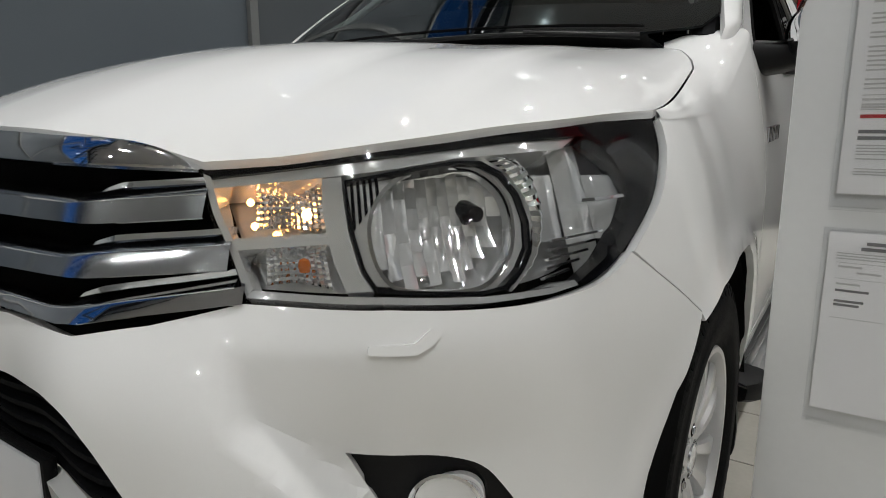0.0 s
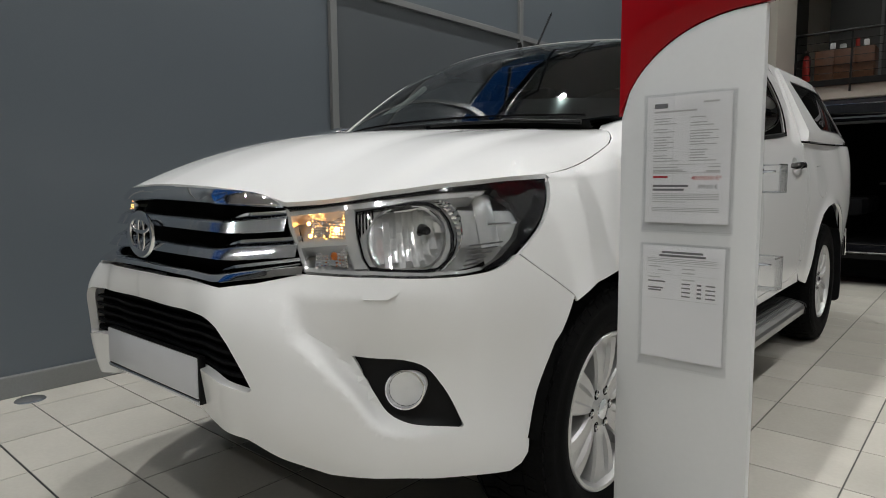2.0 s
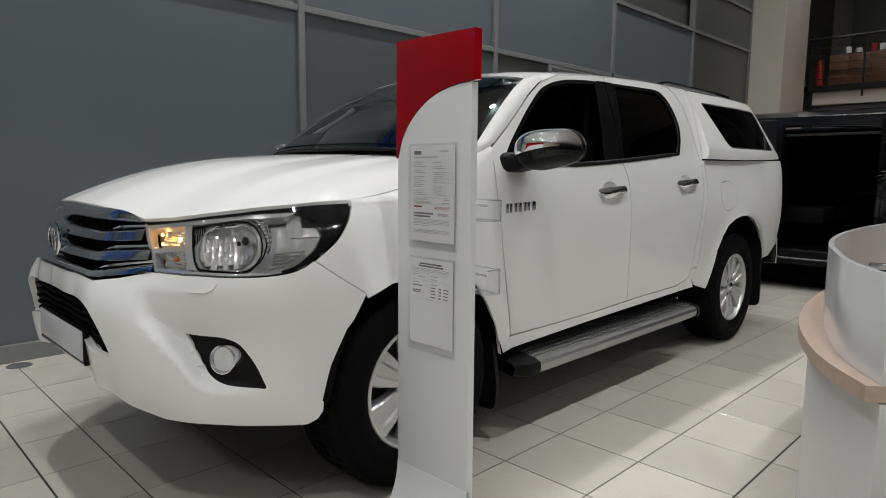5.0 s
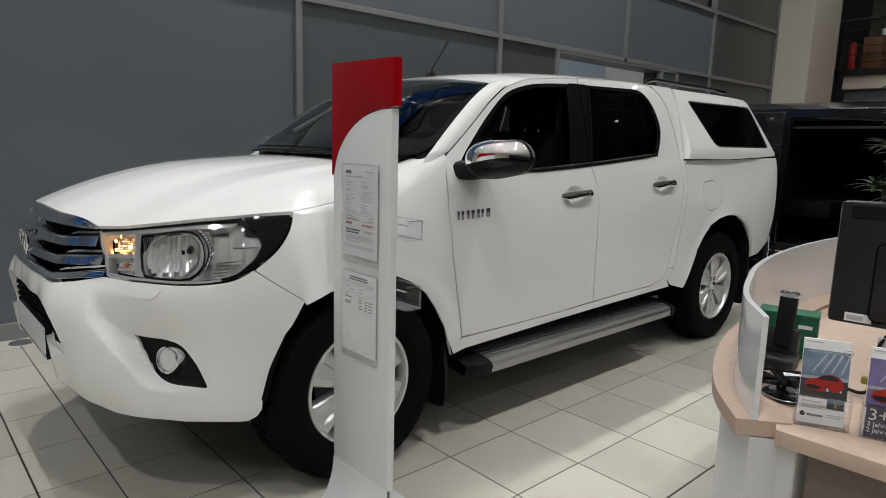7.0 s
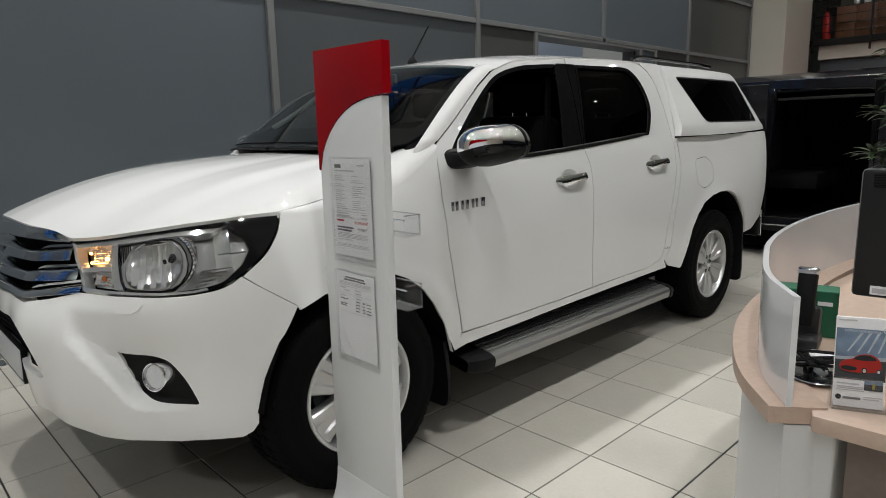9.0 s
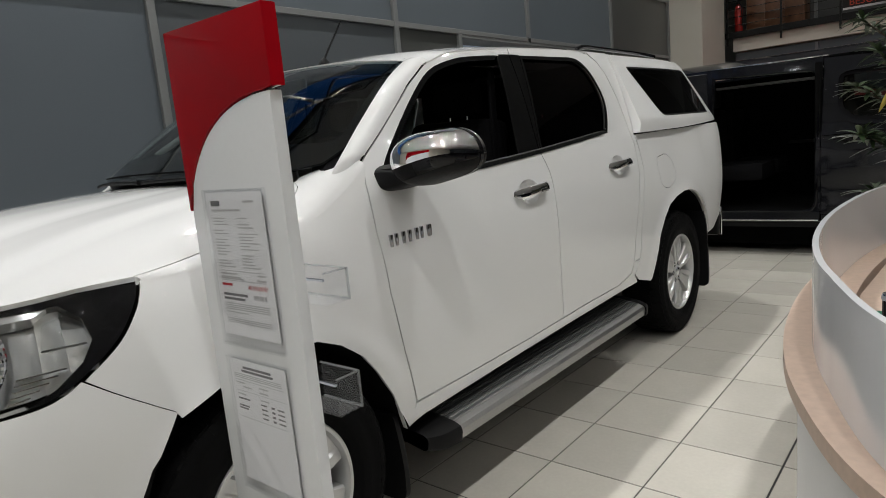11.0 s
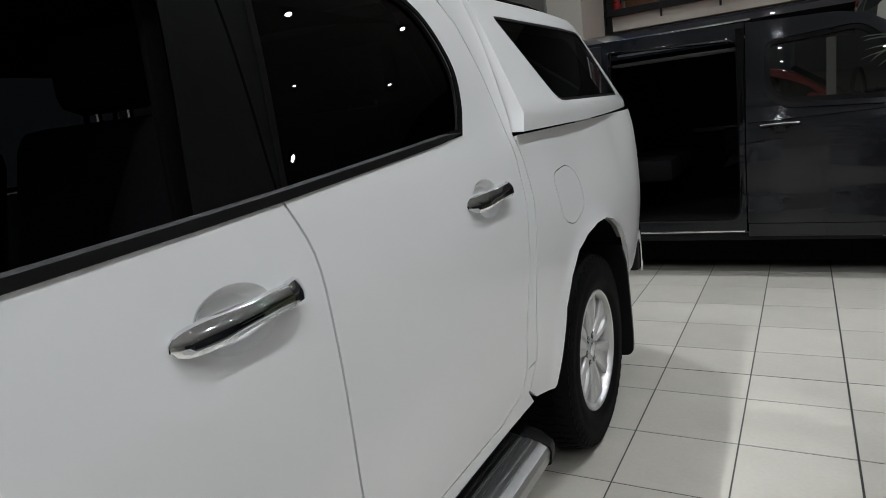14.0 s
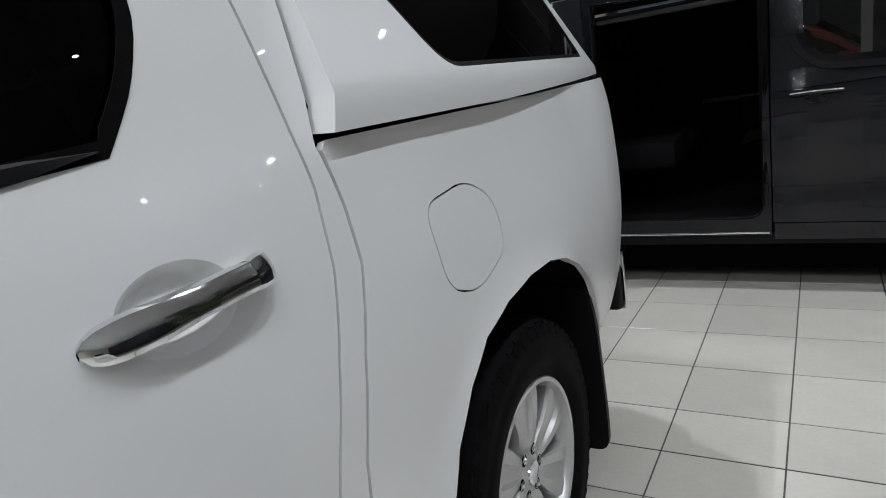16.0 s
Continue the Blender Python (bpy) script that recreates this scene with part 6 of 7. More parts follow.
for lo, hi in (((-2.5, -0.0062, -0.004), (21.8, -0.0002, -0.0012)), ((-2.5, 4.8768, -0.004), (21.8, 4.8828, -0.0012)), ((1.7788, -9.0, -0.004), (1.7848, 17.8, -0.0010))):
    part("expansion_joint", boxed(lo, hi), DARK_JOINT, tile_floor, smooth=False)
spot = thing("floor_socket", "flat round metal floor socket lid", "floor socket", at=(-1.88, 0.26, 0.0))
part("lid", lathe([(0.001, 0.006), (0.055, 0.006), (0.066, 0.004), (0.070, 0.0)], 32), SATIN_CHROME, spot)

LAMP_LENS = glowing("lit_lamp_lens", (0.98, 0.985, 0.97), 200)
# small downlights in the ceiling, and those of the far part of the hall
first_fit = None
for lx in SMALL_X:
    for ly in np.arange(-7.5, 13.6, 1.5 if lx < 2 else 3.0):
        at = pose(lx, float(ly), LAMP_Z + 0.30)
        if first_fit:
            copy_thing(first_fit, at)
            continue
        first_fit = tagged(new("downlight"), "small round ceiling downlight, lit", "downlight", "ceiling downlights")
        first_fit.matrix_basis = at
        part("ring", lathe([(0.038, -0.012), (0.052, -0.010), (0.058, 0.04), (0.001, 0.05)], 20), CHROME, first_fit)
        part("lens", lathe([(0.001, -0.016), (0.032, -0.015), (0.037, -0.011)], 16), LAMP_LENS, first_fit)
for lx in LAMP_X:
    for ly in LAMP_Y:
        fit = tagged(new("downlight"), "small round ceiling downlight, lit", "downlight", "ceiling downlights")
        fit.matrix_basis = pose(lx, ly, LAMP_Z + 0.30)
        part("ring", lathe([(0.06, -0.012), (0.08, -0.012), (0.085, 0.04), (0.001, 0.05)], 20), CHROME, fit)
        part("lens", lathe([(0.001, -0.008), (0.062, -0.008), (0.066, -0.002)], 24), LAMP_LENS, fit)
        lamp = bpy.data.lights.new("downlight_lamp", "AREA")
        lamp.shape, lamp.size, lamp.energy, lamp.color, lamp.spread = "DISK", 0.11, LAMP_W[LAMP_X.index(lx)] * DIMMED.get((lx, ly), 1.0), LAMP_COLOR, radians(LAMP_SPREAD)
        lo = new("downlight_lamp", lamp)
        lo.parent = fit
        lo.matrix_basis = pose(0, 0, -0.02)
# ---- the price stele ----
stele = thing("price_stele", "white price stele with glossy red top and flared foot", "sign")
SY = 0.81
left_edge = [(1.012, 1.235), (1.012, 0.012)]
right_edge = [(1.336, 0.012), (1.336, 1.455)]
arc = [(1.012 + (1.336 - 1.012) * k, 1.235 + 0.22 * (1 - (1 - k) ** 2.3) ** 0.62) for k in np.linspace(1, 0, 18)][1:-1]
part("white_board", extruded(left_edge + right_edge + arc, SY, SY + 0.028, "y", bevel=0.003), SIGN_WHITE, stele, "white lacquered board with a curved top")
red = [(1.006, 1.240), (1.006, 1.608), (1.346, 1.604), (1.346, 1.462)] + [(x, z + 0.003) for x, z in arc]
part("red_top", extruded(red, SY - 0.002, SY + 0.030, "y", bevel=0.002), SIGN_RED, stele, "glossy red acrylic top panel")
part("foot", boxed((0.98, SY - 0.17, 0.0), (1.37, SY + 0.24, 0.011), 0.004), SIGN_WHITE, stele)
rows = []
for k in np.linspace(0, 1, 14):
    a = k * math.pi / 2
    y, z = SY - 0.001 - 0.15 * (1 - math.cos(a)), 0.012 + 0.20 * (1 - math.sin(a))
    rows.append([(1.012 + (1.336 - 1.012) * q, y, z) for q in np.linspace(0, 1, 4)])
part("foot_flare", turned_in(grid_mesh(rows), lambda p: Vector((0, -1, 1)), 0.012), SIGN_WHITE, stele, "curved foot of the board")


def sheet_holder(name, x0, x1, z0, z1, tilt):
    m = Matrix.Translation(((x0 + x1) / 2, SY, (z0 + z1) / 2)) @ pose(0, 0, 0, 0, 0, tilt)
    w, h = (x1 - x0) / 2, (z1 - z0) / 2
    holder = part("paper_sheet", moved(boxed((-w + 0.004, -0.0062, -h + 0.008), (w - 0.004, -0.0046, h - 0.006)), m), PAPER, stele, name, smooth=False)
    part("acrylic_sleeve", moved(boxed((-w - 0.004, -0.0105, -h - 0.012), (w + 0.006, -0.0085, h), 0.0008), m), ACRYLIC, holder, smooth=False)
    part("sleeve_back", moved(boxed((-w - 0.004, -0.0035, -h - 0.012), (w + 0.006, -0.002, h)), m), ACRYLIC, holder, smooth=False)
    part("sleeve_fold", moved(boxed((-w - 0.004, -0.0105, -h - 0.016), (w + 0.006, -0.002, -h - 0.011)), m), ACRYLIC, holder, smooth=False)
    return holder, m, w, h


def text_bars(holder, m, rows, mat):
    """Lines of unreadable print: each row is x from, x to, height, thickness."""
    bm = bmesh.new()
    for x0, x1, z, t in rows:
        box(bm, (x0, -0.0068, z - t / 2), (x1, -0.0063, z + t / 2))
    part("print", moved(bm, m), mat, holder, smooth=False)


rnd = random.Random(7)
up, um, w, h = sheet_holder("printed price sheet in a clear acrylic sleeve", 1.078, 1.281, 0.972, 1.284, 0)
text_bars(up, um, [(-0.080, -0.048, 0.128, 0.011)], INK)
text_bars(up, um, [(0.034, 0.070, 0.131, 0.004), (-0.080, 0.020, 0.114, 0.004)], INK_GREY)
lines = []
for col, x in enumerate((-0.080, 0.006)):
    for i in range(17):
        if (i + 2 * col) in (3, 6, 13):
            continue
        lines.append((x, x + rnd.uniform(0.03, 0.066), 0.098 - 0.0062 * i, 0.0024))
text_bars(up, um, lines, INK_GREY)
text_bars(up, um, [(-0.080, 0.076, -0.010, 0.0012), (-0.080, 0.076, -0.030, 0.0012), (-0.080, -0.020, -0.016, 0.003), (-0.080, -0.010, -0.023, 0.003), (0.05, 0.076, -0.016, 0.003), (0.045, 0.076, -0.026, 0.004), (-0.080, 0.0, -0.0265, 0.003)], INK_GREY)
text_bars(up, um, [(-0.080, -0.044, -0.039, 0.005)], INK_RED)
for txt, size, x, z, mt in (("40.990,00 €*", 0.0128, 0.012, -0.046, INK_RED), ("399,00 €", 0.0128, 0.026, -0.066, INK)):
    lettering(txt, size, um @ Vector((x, -0.0064, z)), mt, up, depth=0.0002, name="price")
text_bars(up, um, [(-0.080, 0.005, -0.060, 0.005), (-0.080, -0.005, -0.069, 0.005)], INK)
text_bars(up, um, [(-0.080, 0.076, -0.079 - 0.0042 * i, 0.0018) for i in range(4)] + [(-0.080, 0.0, -0.098, 0.0018)] + [(-0.080, 0.076, -0.112 - 0.004 * i, 0.0015) for i in range(3)], INK_GREY)
dn, dm, w, h = sheet_holder("printed consumption sheet in a clear acrylic sleeve", 1.076, 1.278, 0.640, 0.930, 0)
text_bars(dn, dm, [(-0.050, 0.048, 0.124, 0.005), (-0.056, 0.054, 0.116, 0.005)], INK)
text_bars(dn, dm, [(-0.085, 0.080, 0.108 - 0.004 * i, 0.0015) for i in range(3)], INK_GREY)
text_bars(dn, dm, [(-0.085, 0.085, 0.094, 0.0008), (-0.085, 0.085, 0.010, 0.0008), (-0.085, 0.085, 0.070, 0.0006)] + [(x, x + 0.03, z, 0.0028) for x, z in ((-0.082, 0.088), (-0.058, 0.080), (0.0, 0.086), (0.0, 0.076), (-0.082, 0.062), (0.0, 0.060))], INK_GREY)
text_bars(dn, dm, [(-0.082, -0.040, 0.052, 0.0035), (-0.082, -0.045, 0.036, 0.0035), (-0.082, -0.05, 0.030, 0.0035)] + [(0.0, 0.02, 0.050 - 0.010 * i, 0.003) for i in range(4)] + [(0.036, 0.046, 0.050 - 0.010 * i, 0.0045) for i in range(4)] + [(0.056, 0.078, 0.050 - 0.010 * i, 0.003) for i in range(4)], INK)
# small acrylic boxes fixed behind the board
for x0, x1, z0, z1 in ((1.24, 1.368, 1.055, 1.115), (1.25, 1.368, 0.832, 0.905)):
    bx = new("leaflet_box")
    bx.parent = stele
    tagged(bx, "clear acrylic leaflet box with a metal clip")
    part("front", boxed((x0, SY + 0.10, z0), (x1, SY + 0.103, z1), 0.001), ACRYLIC, bx, smooth=False)
    part("side", boxed((x1 - 0.003, SY + 0.043, z0), (x1, SY + 0.0995, z1), 0.001), ACRYLIC, bx, smooth=False)
    part("base", boxed((x0, SY + 0.043, z0 - 0.004), (x1, SY + 0.103, z0 - 0.001), 0.001), ACRYLIC, bx, smooth=False)
    for nm, lo, hi in (("top_lip", (x0, SY + 0.0995, z1 - 0.002), (x1, SY + 0.1035, z1 + 0.001)), ("corner", (x1 - 0.0035, SY + 0.0995, z0), (x1 + 0.0005, SY + 0.1035, z1)), ("side_lip", (x1 - 0.0035, SY + 0.043, z1 - 0.002), (x1 + 0.0005, SY + 0.099, z1 + 0.001)), ("low_lip", (x0, SY + 0.0995, z0 - 0.004), (x1, SY + 0.1035, z0))):
        part(nm, boxed(lo, hi), ACRYLIC_EDGE, bx, smooth=False)
    part("clip", tube([(x1 - 0.07, SY + 0.05, z1 - 0.016), (x1 - 0.012, SY + 0.05, z1 - 0.016)], 0.003, 8), SATIN_CHROME, bx)

# ---- the reception counter ----
def counter_line(off):
    """The counter's curved outer line in plan, moved inwards by off."""
    pts = curve([(2.275, 1.175), (2.145, 1.345), (2.045, 1.545), (1.945, 1.830), (1.875, 2.200), (1.845, 2.650), (1.865, 3.150), (1.93, 3.60), (2.05, 4.05)], 8)
    t = np.gradient(pts, axis=0)
    t /= np.hypot(*t.T)[:, None]
    if isinstance(off, tuple):
        off = np.interp(np.arange(len(pts)), [0, 20], off)[:, None]
    return pts + off * np.stack([t[:, 1], -t[:, 0]], 1)


def ribbon(outer, inner, z0, z1):
    """A curved slab between two plan lines."""
    bm = bmesh.new()
    rows = []
    for (a, b), (c, d) in zip(outer, inner):
        rows.append([bm.verts.new(p) for p in ((a, b, z0), (a, b, z1), (c, d, z1), (c, d, z0))])
    for p, q in zip(rows, rows[1:]):
        for k in range(4):
            bm.faces.new((p[k], p[(k + 1) % 4], q[(k + 1) % 4], q[k]))
    bm.faces.new(rows[0])
    bm.faces.new(rows[-1])
    bmesh.ops.recalc_face_normals(bm, faces=bm.faces)
    return bm


desk = thing("reception_counter", "curved white reception counter with a pale beech ledge and white screen", "counter")
part("body", ribbon(counter_line(0.035), counter_line((0.115, 0.15)), 0.0, 0.660), WHITE_LAMINATE, desk, "white laminate curved front")
bm = ribbon(counter_line(0.0), counter_line((0.128, 0.165)), 0.664, 0.705)
part("ledge", bm, BEECH, desk, "pale beech curved ledge")
part("screen", ribbon(counter_line((0.036, 0.070)), counter_line((0.050, 0.086)), 0.7055, 0.968), material("white_acrylic_screen", (0.72, 0.73, 0.75), 0.18, 0, grain=0.01, grain_scale=60, blotch=0.02, blotch_scale=2, coat=0.5), desk, "glossy white acrylic screen on the ledge")
desk_top = extruded([(2.36, 1.200), (3.60, 1.225), (3.60, 3.8), (2.25, 3.8), (2.05, 3.2), (2.02, 2.6), (2.06, 2.2), (2.14, 1.85), (2.21, 1.58), (2.30, 1.36)], 0.660, 0.700, "z", bevel=0.003)
part("worktop", desk_top, BEECH, desk, "pale beech worktop")
part("front_panel", boxed((2.42, 1.255, 0.0), (3.58, 1.275, 0.6595)), BROWN_LAMINATE, desk, "taupe front panel", smooth=False)
part("panel_gap", boxed((2.70, 1.251, 0.0), (2.706, 1.2545, 0.659)), SHADOW_BLACK, desk, smooth=False)
part("end_post", boxed((2.30, 1.24, 0.0), (2.40, 1.38, 0.6595), 0.006), WHITE_LAMINATE, desk, smooth=False)


def stand_card(x, y, turn, label, sky, ground, subject):
    """A leaflet in a clear holder: printed sky with pale streaks, dark ground and a plain rounded shape with wheels."""
    c = thing("leaflet_holder", label, "leaflet", at=(x, y, 0.701), turn=turn)
    tilt = pose(0, 0, 0, -9, 0, 0)
    part("leaflet", boxed((-0.050, 0.004, 0.004), (0.050, 0.016, 0.212), 0.001, tilt), PAPER, c, smooth=False)
    def flat(name, loop, front, mat):
        part(name, moved(extruded(loop, front, 0.0038, "y"), tilt), mat, c, smooth=False)
    def bar_at(a, b, z, t, mat=INK_GREY, front=0.0028):
        flat("text_bar", [(a, z - t), (b, z - t), (b, z + t), (a, z + t)], front, mat)
    flat("printed_sky", [(-0.050, 0.118), (0.050, 0.118), (0.050, 0.186), (-0.050, 0.186)], 0.0028, sky)
    flat("printed_ground", [(-0.050, 0.068), (0.050, 0.068), (0.050, 0.1175), (-0.050, 0.1175)], 0.0028, ground)
    for k in range(4):
        flat("printed_streak", [(-0.028 + 0.020 * k, 0.132), (-0.025 + 0.020 * k, 0.132), (0.004 + 0.016 * k, 0.178), (-0.002 + 0.016 * k, 0.178)], 0.0024, PALE_PRINT)
    flat("printed_horizon", [(-0.050, 0.113), (0.050, 0.116), (0.050, 0.124), (-0.050, 0.120)], 0.0022, PALE_PRINT)
    flat("printed_shape", smooth_loop([(-0.040, 0.094), (-0.040, 0.104), (-0.032, 0.112), (-0.016, 0.117), (-0.004, 0.126), (0.016, 0.129), (0.030, 0.124), (0.039, 0.113), (0.041, 0.100), (0.036, 0.091), (0.006, 0.086), (-0.028, 0.087)], 4), 0.0016, subject)
    flat("printed_glass", smooth_loop([(-0.014, 0.116), (-0.003, 0.1245), (0.014, 0.127), (0.026, 0.1225), (0.030, 0.116), (0.008, 0.114)], 3), 0.0010, INK_BLACK)
    flat("printed_grille", smooth_loop([(-0.038, 0.097), (-0.024, 0.100), (-0.008, 0.097), (-0.010, 0.090), (-0.032, 0.090)], 3), 0.0010, INK_BLACK)
    for wx, r in ((0.008, 0.0075), (0.036, 0.006)):
        flat("printed_wheel", [(wx + r * 0.7 * math.cos(a), 0.091 + r * math.sin(a)) for a in np.linspace(0, 2 * math.pi, 17)[:-1]], 0.0008, INK_BLACK)
        flat("printed_rim", [(wx + r * 0.45 * math.cos(a), 0.091 + r * 0.62 * math.sin(a)) for a in np.linspace(0, 2 * math.pi, 13)[:-1]], 0.0004, INK_GREY)
    for a, b, z, t in ((-0.046, -0.010, 0.2045, 0.0016), (-0.044, 0.000, 0.058, 0.0018), (-0.044, 0.012, 0.051, 0.0010), (-0.044, 0.006, 0.047, 0.0010), (-0.044, 0.010, 0.043, 0.0010), (0.010, 0.046, 0.030, 0.0012), (0.010, 0.040, 0.025, 0.0012)):
        bar_at(a, b, z, t)
    flat("printed_ring", [(-0.040 + 0.006 * math.cos(a), 0.026 + 0.006 * math.sin(a)) for a in np.linspace(0, 2 * math.pi, 17)[:-1]], 0.0026, INK_BLACK)
    bar_at(-0.031, 0.004, 0.025, 0.0026, INK)
    flat("printed_inset", [(0.010, 0.046), (0.046, 0.046), (0.046, 0.070), (0.010, 0.070)], 0.0018, ground)
    flat("printed_glint", [(0.025, 0.050), (0.031, 0.050), (0.030, 0.064), (0.026, 0.064)], 0.0012, LEAF_YELLOW)
    flat("printed_horizon", [(0.010, 0.060), (0.046, 0.060), (0.046, 0.070), (0.010, 0.070)], 0.0014, sky)
    for nm, lo, hi in (("holder_front", (-0.056, -0.012, 0.0), (0.056, -0.0095, 0.078)), ("holder_back", (-0.056, 0.020, 0.0), (0.056, 0.0225, 0.12)), ("holder_base", (-0.056, -0.012, 0.0), (0.056, 0.035, 0.0028)), ("holder_side", (-0.058, -0.012, 0.0), (-0.0565, 0.022, 0.085)), ("holder_side", (0.0565, -0.012, 0.0), (0.058, 0.022, 0.085))):
        part(nm, boxed(lo, hi, 0.0005), ACRYLIC, c, smooth=False)
    for nm, lo, hi in (("holder_lip", (-0.056, -0.0125, 0.0770), (0.056, -0.0090, 0.0785)), ("holder_edge", (-0.0585, -0.0125, 0.0), (-0.0570, -0.0105, 0.085)), ("holder_edge", (0.0570, -0.0125, 0.0), (0.0585, -0.0105, 0.085)), ("holder_foot", (-0.056, -0.0130, 0.0), (0.056, -0.0115, 0.004))):
        part(nm, boxed(lo, hi), ACRYLIC_EDGE, c, smooth=False)
    return c


PALE_PRINT = material("printed_pale_haze", (0.42, 0.46, 0.52), 0.4, 0, blotch=0.2, blotch_scale=60)
INK_BLACK = material("black_print", (0.015, 0.015, 0.017), 0.5, 0, grain=0.1, grain_scale=300)
SKY_PRINT = material("printed_blue_grey_sky", (0.16, 0.22, 0.31), 0.4, 0, blotch=0.35, blotch_scale=22)
ROAD_PRINT = material("printed_dark_road", (0.05, 0.055, 0.06), 0.4, 0, blotch=0.3, blotch_scale=30)
VIOLET_PRINT = material("printed_violet_sky", (0.20, 0.16, 0.34), 0.4, 0, blotch=0.2, blotch_scale=14)
NAVY_PRINT = material("printed_navy", (0.05, 0.045, 0.09), 0.4, 0, blotch=0.1, blotch_scale=30)
c1 = stand_card(2.424, 1.300, 24, "leaflet with a red car picture in a clear holder", SKY_PRINT, ROAD_PRINT, FIRE_RED)
lettering("EINFACH ÜBERZEUGEND", 0.0062, (-0.046, -0.0295, 0.1935), INK_GREY, c1, rx=81, depth=0.0002)
part("badge_print", moved(oval(0.008, 0.006, 0.0012, 24), pose(0.036, -0.026, 0.199)), INK_GREY, c1)
c2 = stand_card(2.553, 1.345, 20, "leaflet with a violet picture and navy foot in a clear holder", VIOLET_PRINT, VIOLET_PRINT, FIRE_RED)
part("navy_foot", boxed((-0.050, -0.0085, 0.004), (0.050, -0.007, 0.084)), NAVY_PRINT, c2, smooth=False)
lettering("3+", 0.040, (-0.046, -0.0092, 0.046), PAPER, c2, depth=0.0003)
lettering("3 Jahre", 0.0155, (-0.046, -0.0092, 0.031), PAPER, c2, depth=0.0003)
lettering("2 Jahre", 0.0155, (-0.046, -0.0092, 0.016), PAPER, c2, depth=0.0003)

monitor = thing("monitor", "black computer monitor seen from behind, on the worktop", "monitor", at=(2.55, 1.71, 0.701), turn=7)
part("shell", boxed((-0.248, -0.02, 0.18), (0.248, 0.035, 0.528), 0.012), SOOT_GLASS, monitor)
part("bulge", boxed((-0.15, -0.05, 0.20), (0.15, -0.018, 0.42), 0.02), SOOT_GLASS, monitor)
part("stem", boxed((-0.04, -0.045, 0.0), (0.04, -0.012, 0.30), 0.008), SOOT_GLASS, monitor)
part("foot", lathe([(0.001, 0.0), (0.12, 0.0), (0.12, 0.008), (0.05, 0.016), (0.001, 0.018)], 32), SOOT_GLASS, monitor)
for k in range(9):
    part("vent_slot", boxed((-0.22, -0.0215, 0.480 + 0.0042 * k), (0.22, -0.0202, 0.482 + 0.0042 * k)), BLACK_PLASTIC, monitor, smooth=False)
part("type_label", boxed((-0.205, -0.0225, 0.190), (-0.14, -0.0203, 0.214)), PAPER, monitor, smooth=False)
part("type_print", boxed((-0.20, -0.0235, 0.195), (-0.16, -0.0226, 0.208)), INK_GREY, monitor, smooth=False)
part("cable", tube(curve([(-0.08, -0.04, 0.20), (-0.11, -0.08, 0.14), (-0.10, -0.10, 0.06), (-0.13, -0.09, 0.012), (-0.20, -0.06, 0.010)], 6), 0.005, 8), BLACK_PLASTIC, monitor)
part("grey_plug", boxed((-0.115, -0.07, 0.13), (-0.095, -0.05, 0.17), 0.004), INK_GREY, monitor)
part("yellow_tie", boxed((-0.135, -0.12, 0.045), (-0.085, -0.10, 0.065), 0.004), LEAF_YELLOW, monitor)

phone = thing("desk_phone", "black cordless desk telephone in its cradle", "telephone", at=(2.185, 1.685, 0.701), turn=10)
part("cradle", boxed((-0.05, -0.06, 0.0), (0.05, 0.06, 0.04), 0.012), SOOT_GLASS, phone)
part("cradle_back", boxed((-0.045, 0.0, 0.03), (0.045, 0.05, 0.12), 0.012, pose(0, 0, 0, -10, 0, 0)), SOOT_GLASS, phone)
part("handset", boxed((-0.026, -0.018, 0.06), (0.026, 0.010, 0.225), 0.010, pose(0, 0, 0, -10, 0, -6)), BLACK_PLASTIC, phone)
part("earpiece_cap", boxed((-0.028, -0.022, 0.214), (0.028, 0.012, 0.236), 0.008, pose(0, 0, 0, -10, 0, -6)), SATIN_CHROME, phone)
card = thing("green_box", "dark green cardboard box on the worktop", "box", at=(2.16, 1.84, 0.701), turn=14)
part("carton", boxed((-0.10, -0.04, 0.0), (0.075, 0.05, 0.145), 0.003), GREEN_CARD, card, smooth=False)
part("label_print", boxed((0.02, -0.0415, 0.10), (0.06, -0.0402, 0.112)), PAPER, card, smooth=False)
papers = thing("paper_stack", "loose white papers leaning beside the green box", "papers", at=(2.27, 1.58, 0.701), turn=-20)
for k in range(5):
    part("sheet", boxed((-0.06, -0.05, 0.003 * k), (0.06, 0.05, 0.003 * k + 0.0015), 0, pose(0.004 * k, 0.003 * k, 0, 0, 0, 5 * k)), PAPER, papers, smooth=False)
tray = thing("cable_tangle", "tangle of black cables lying on the worktop", "cables", at=(2.24, 1.50, 0.703))
for k in range(5):
    r2 = random.Random(k)
    part("cable", tube(curve([(r2.uniform(-0.06, 0.10), r2.uniform(-0.05, 0.12), 0.006 + 0.006 * k) for _ in range(6)], 6), 0.0045, 6), BLACK_PLASTIC, tray)
dish = thing("round_dish", "small round metal dish on the worktop", "dish", at=(2.30, 1.43, 0.701))
part("plate", lathe([(0.001, 0.004), (0.05, 0.004), (0.062, 0.010), (0.060, 0.012), (0.048, 0.007), (0.001, 0.006)], 32), SATIN_CHROME, dish)

# ---- the anthracite van across the hall ----
van = thing("van", "anthracite panel van with its sliding door open, standing across the hall", "van")
VY = 6.62


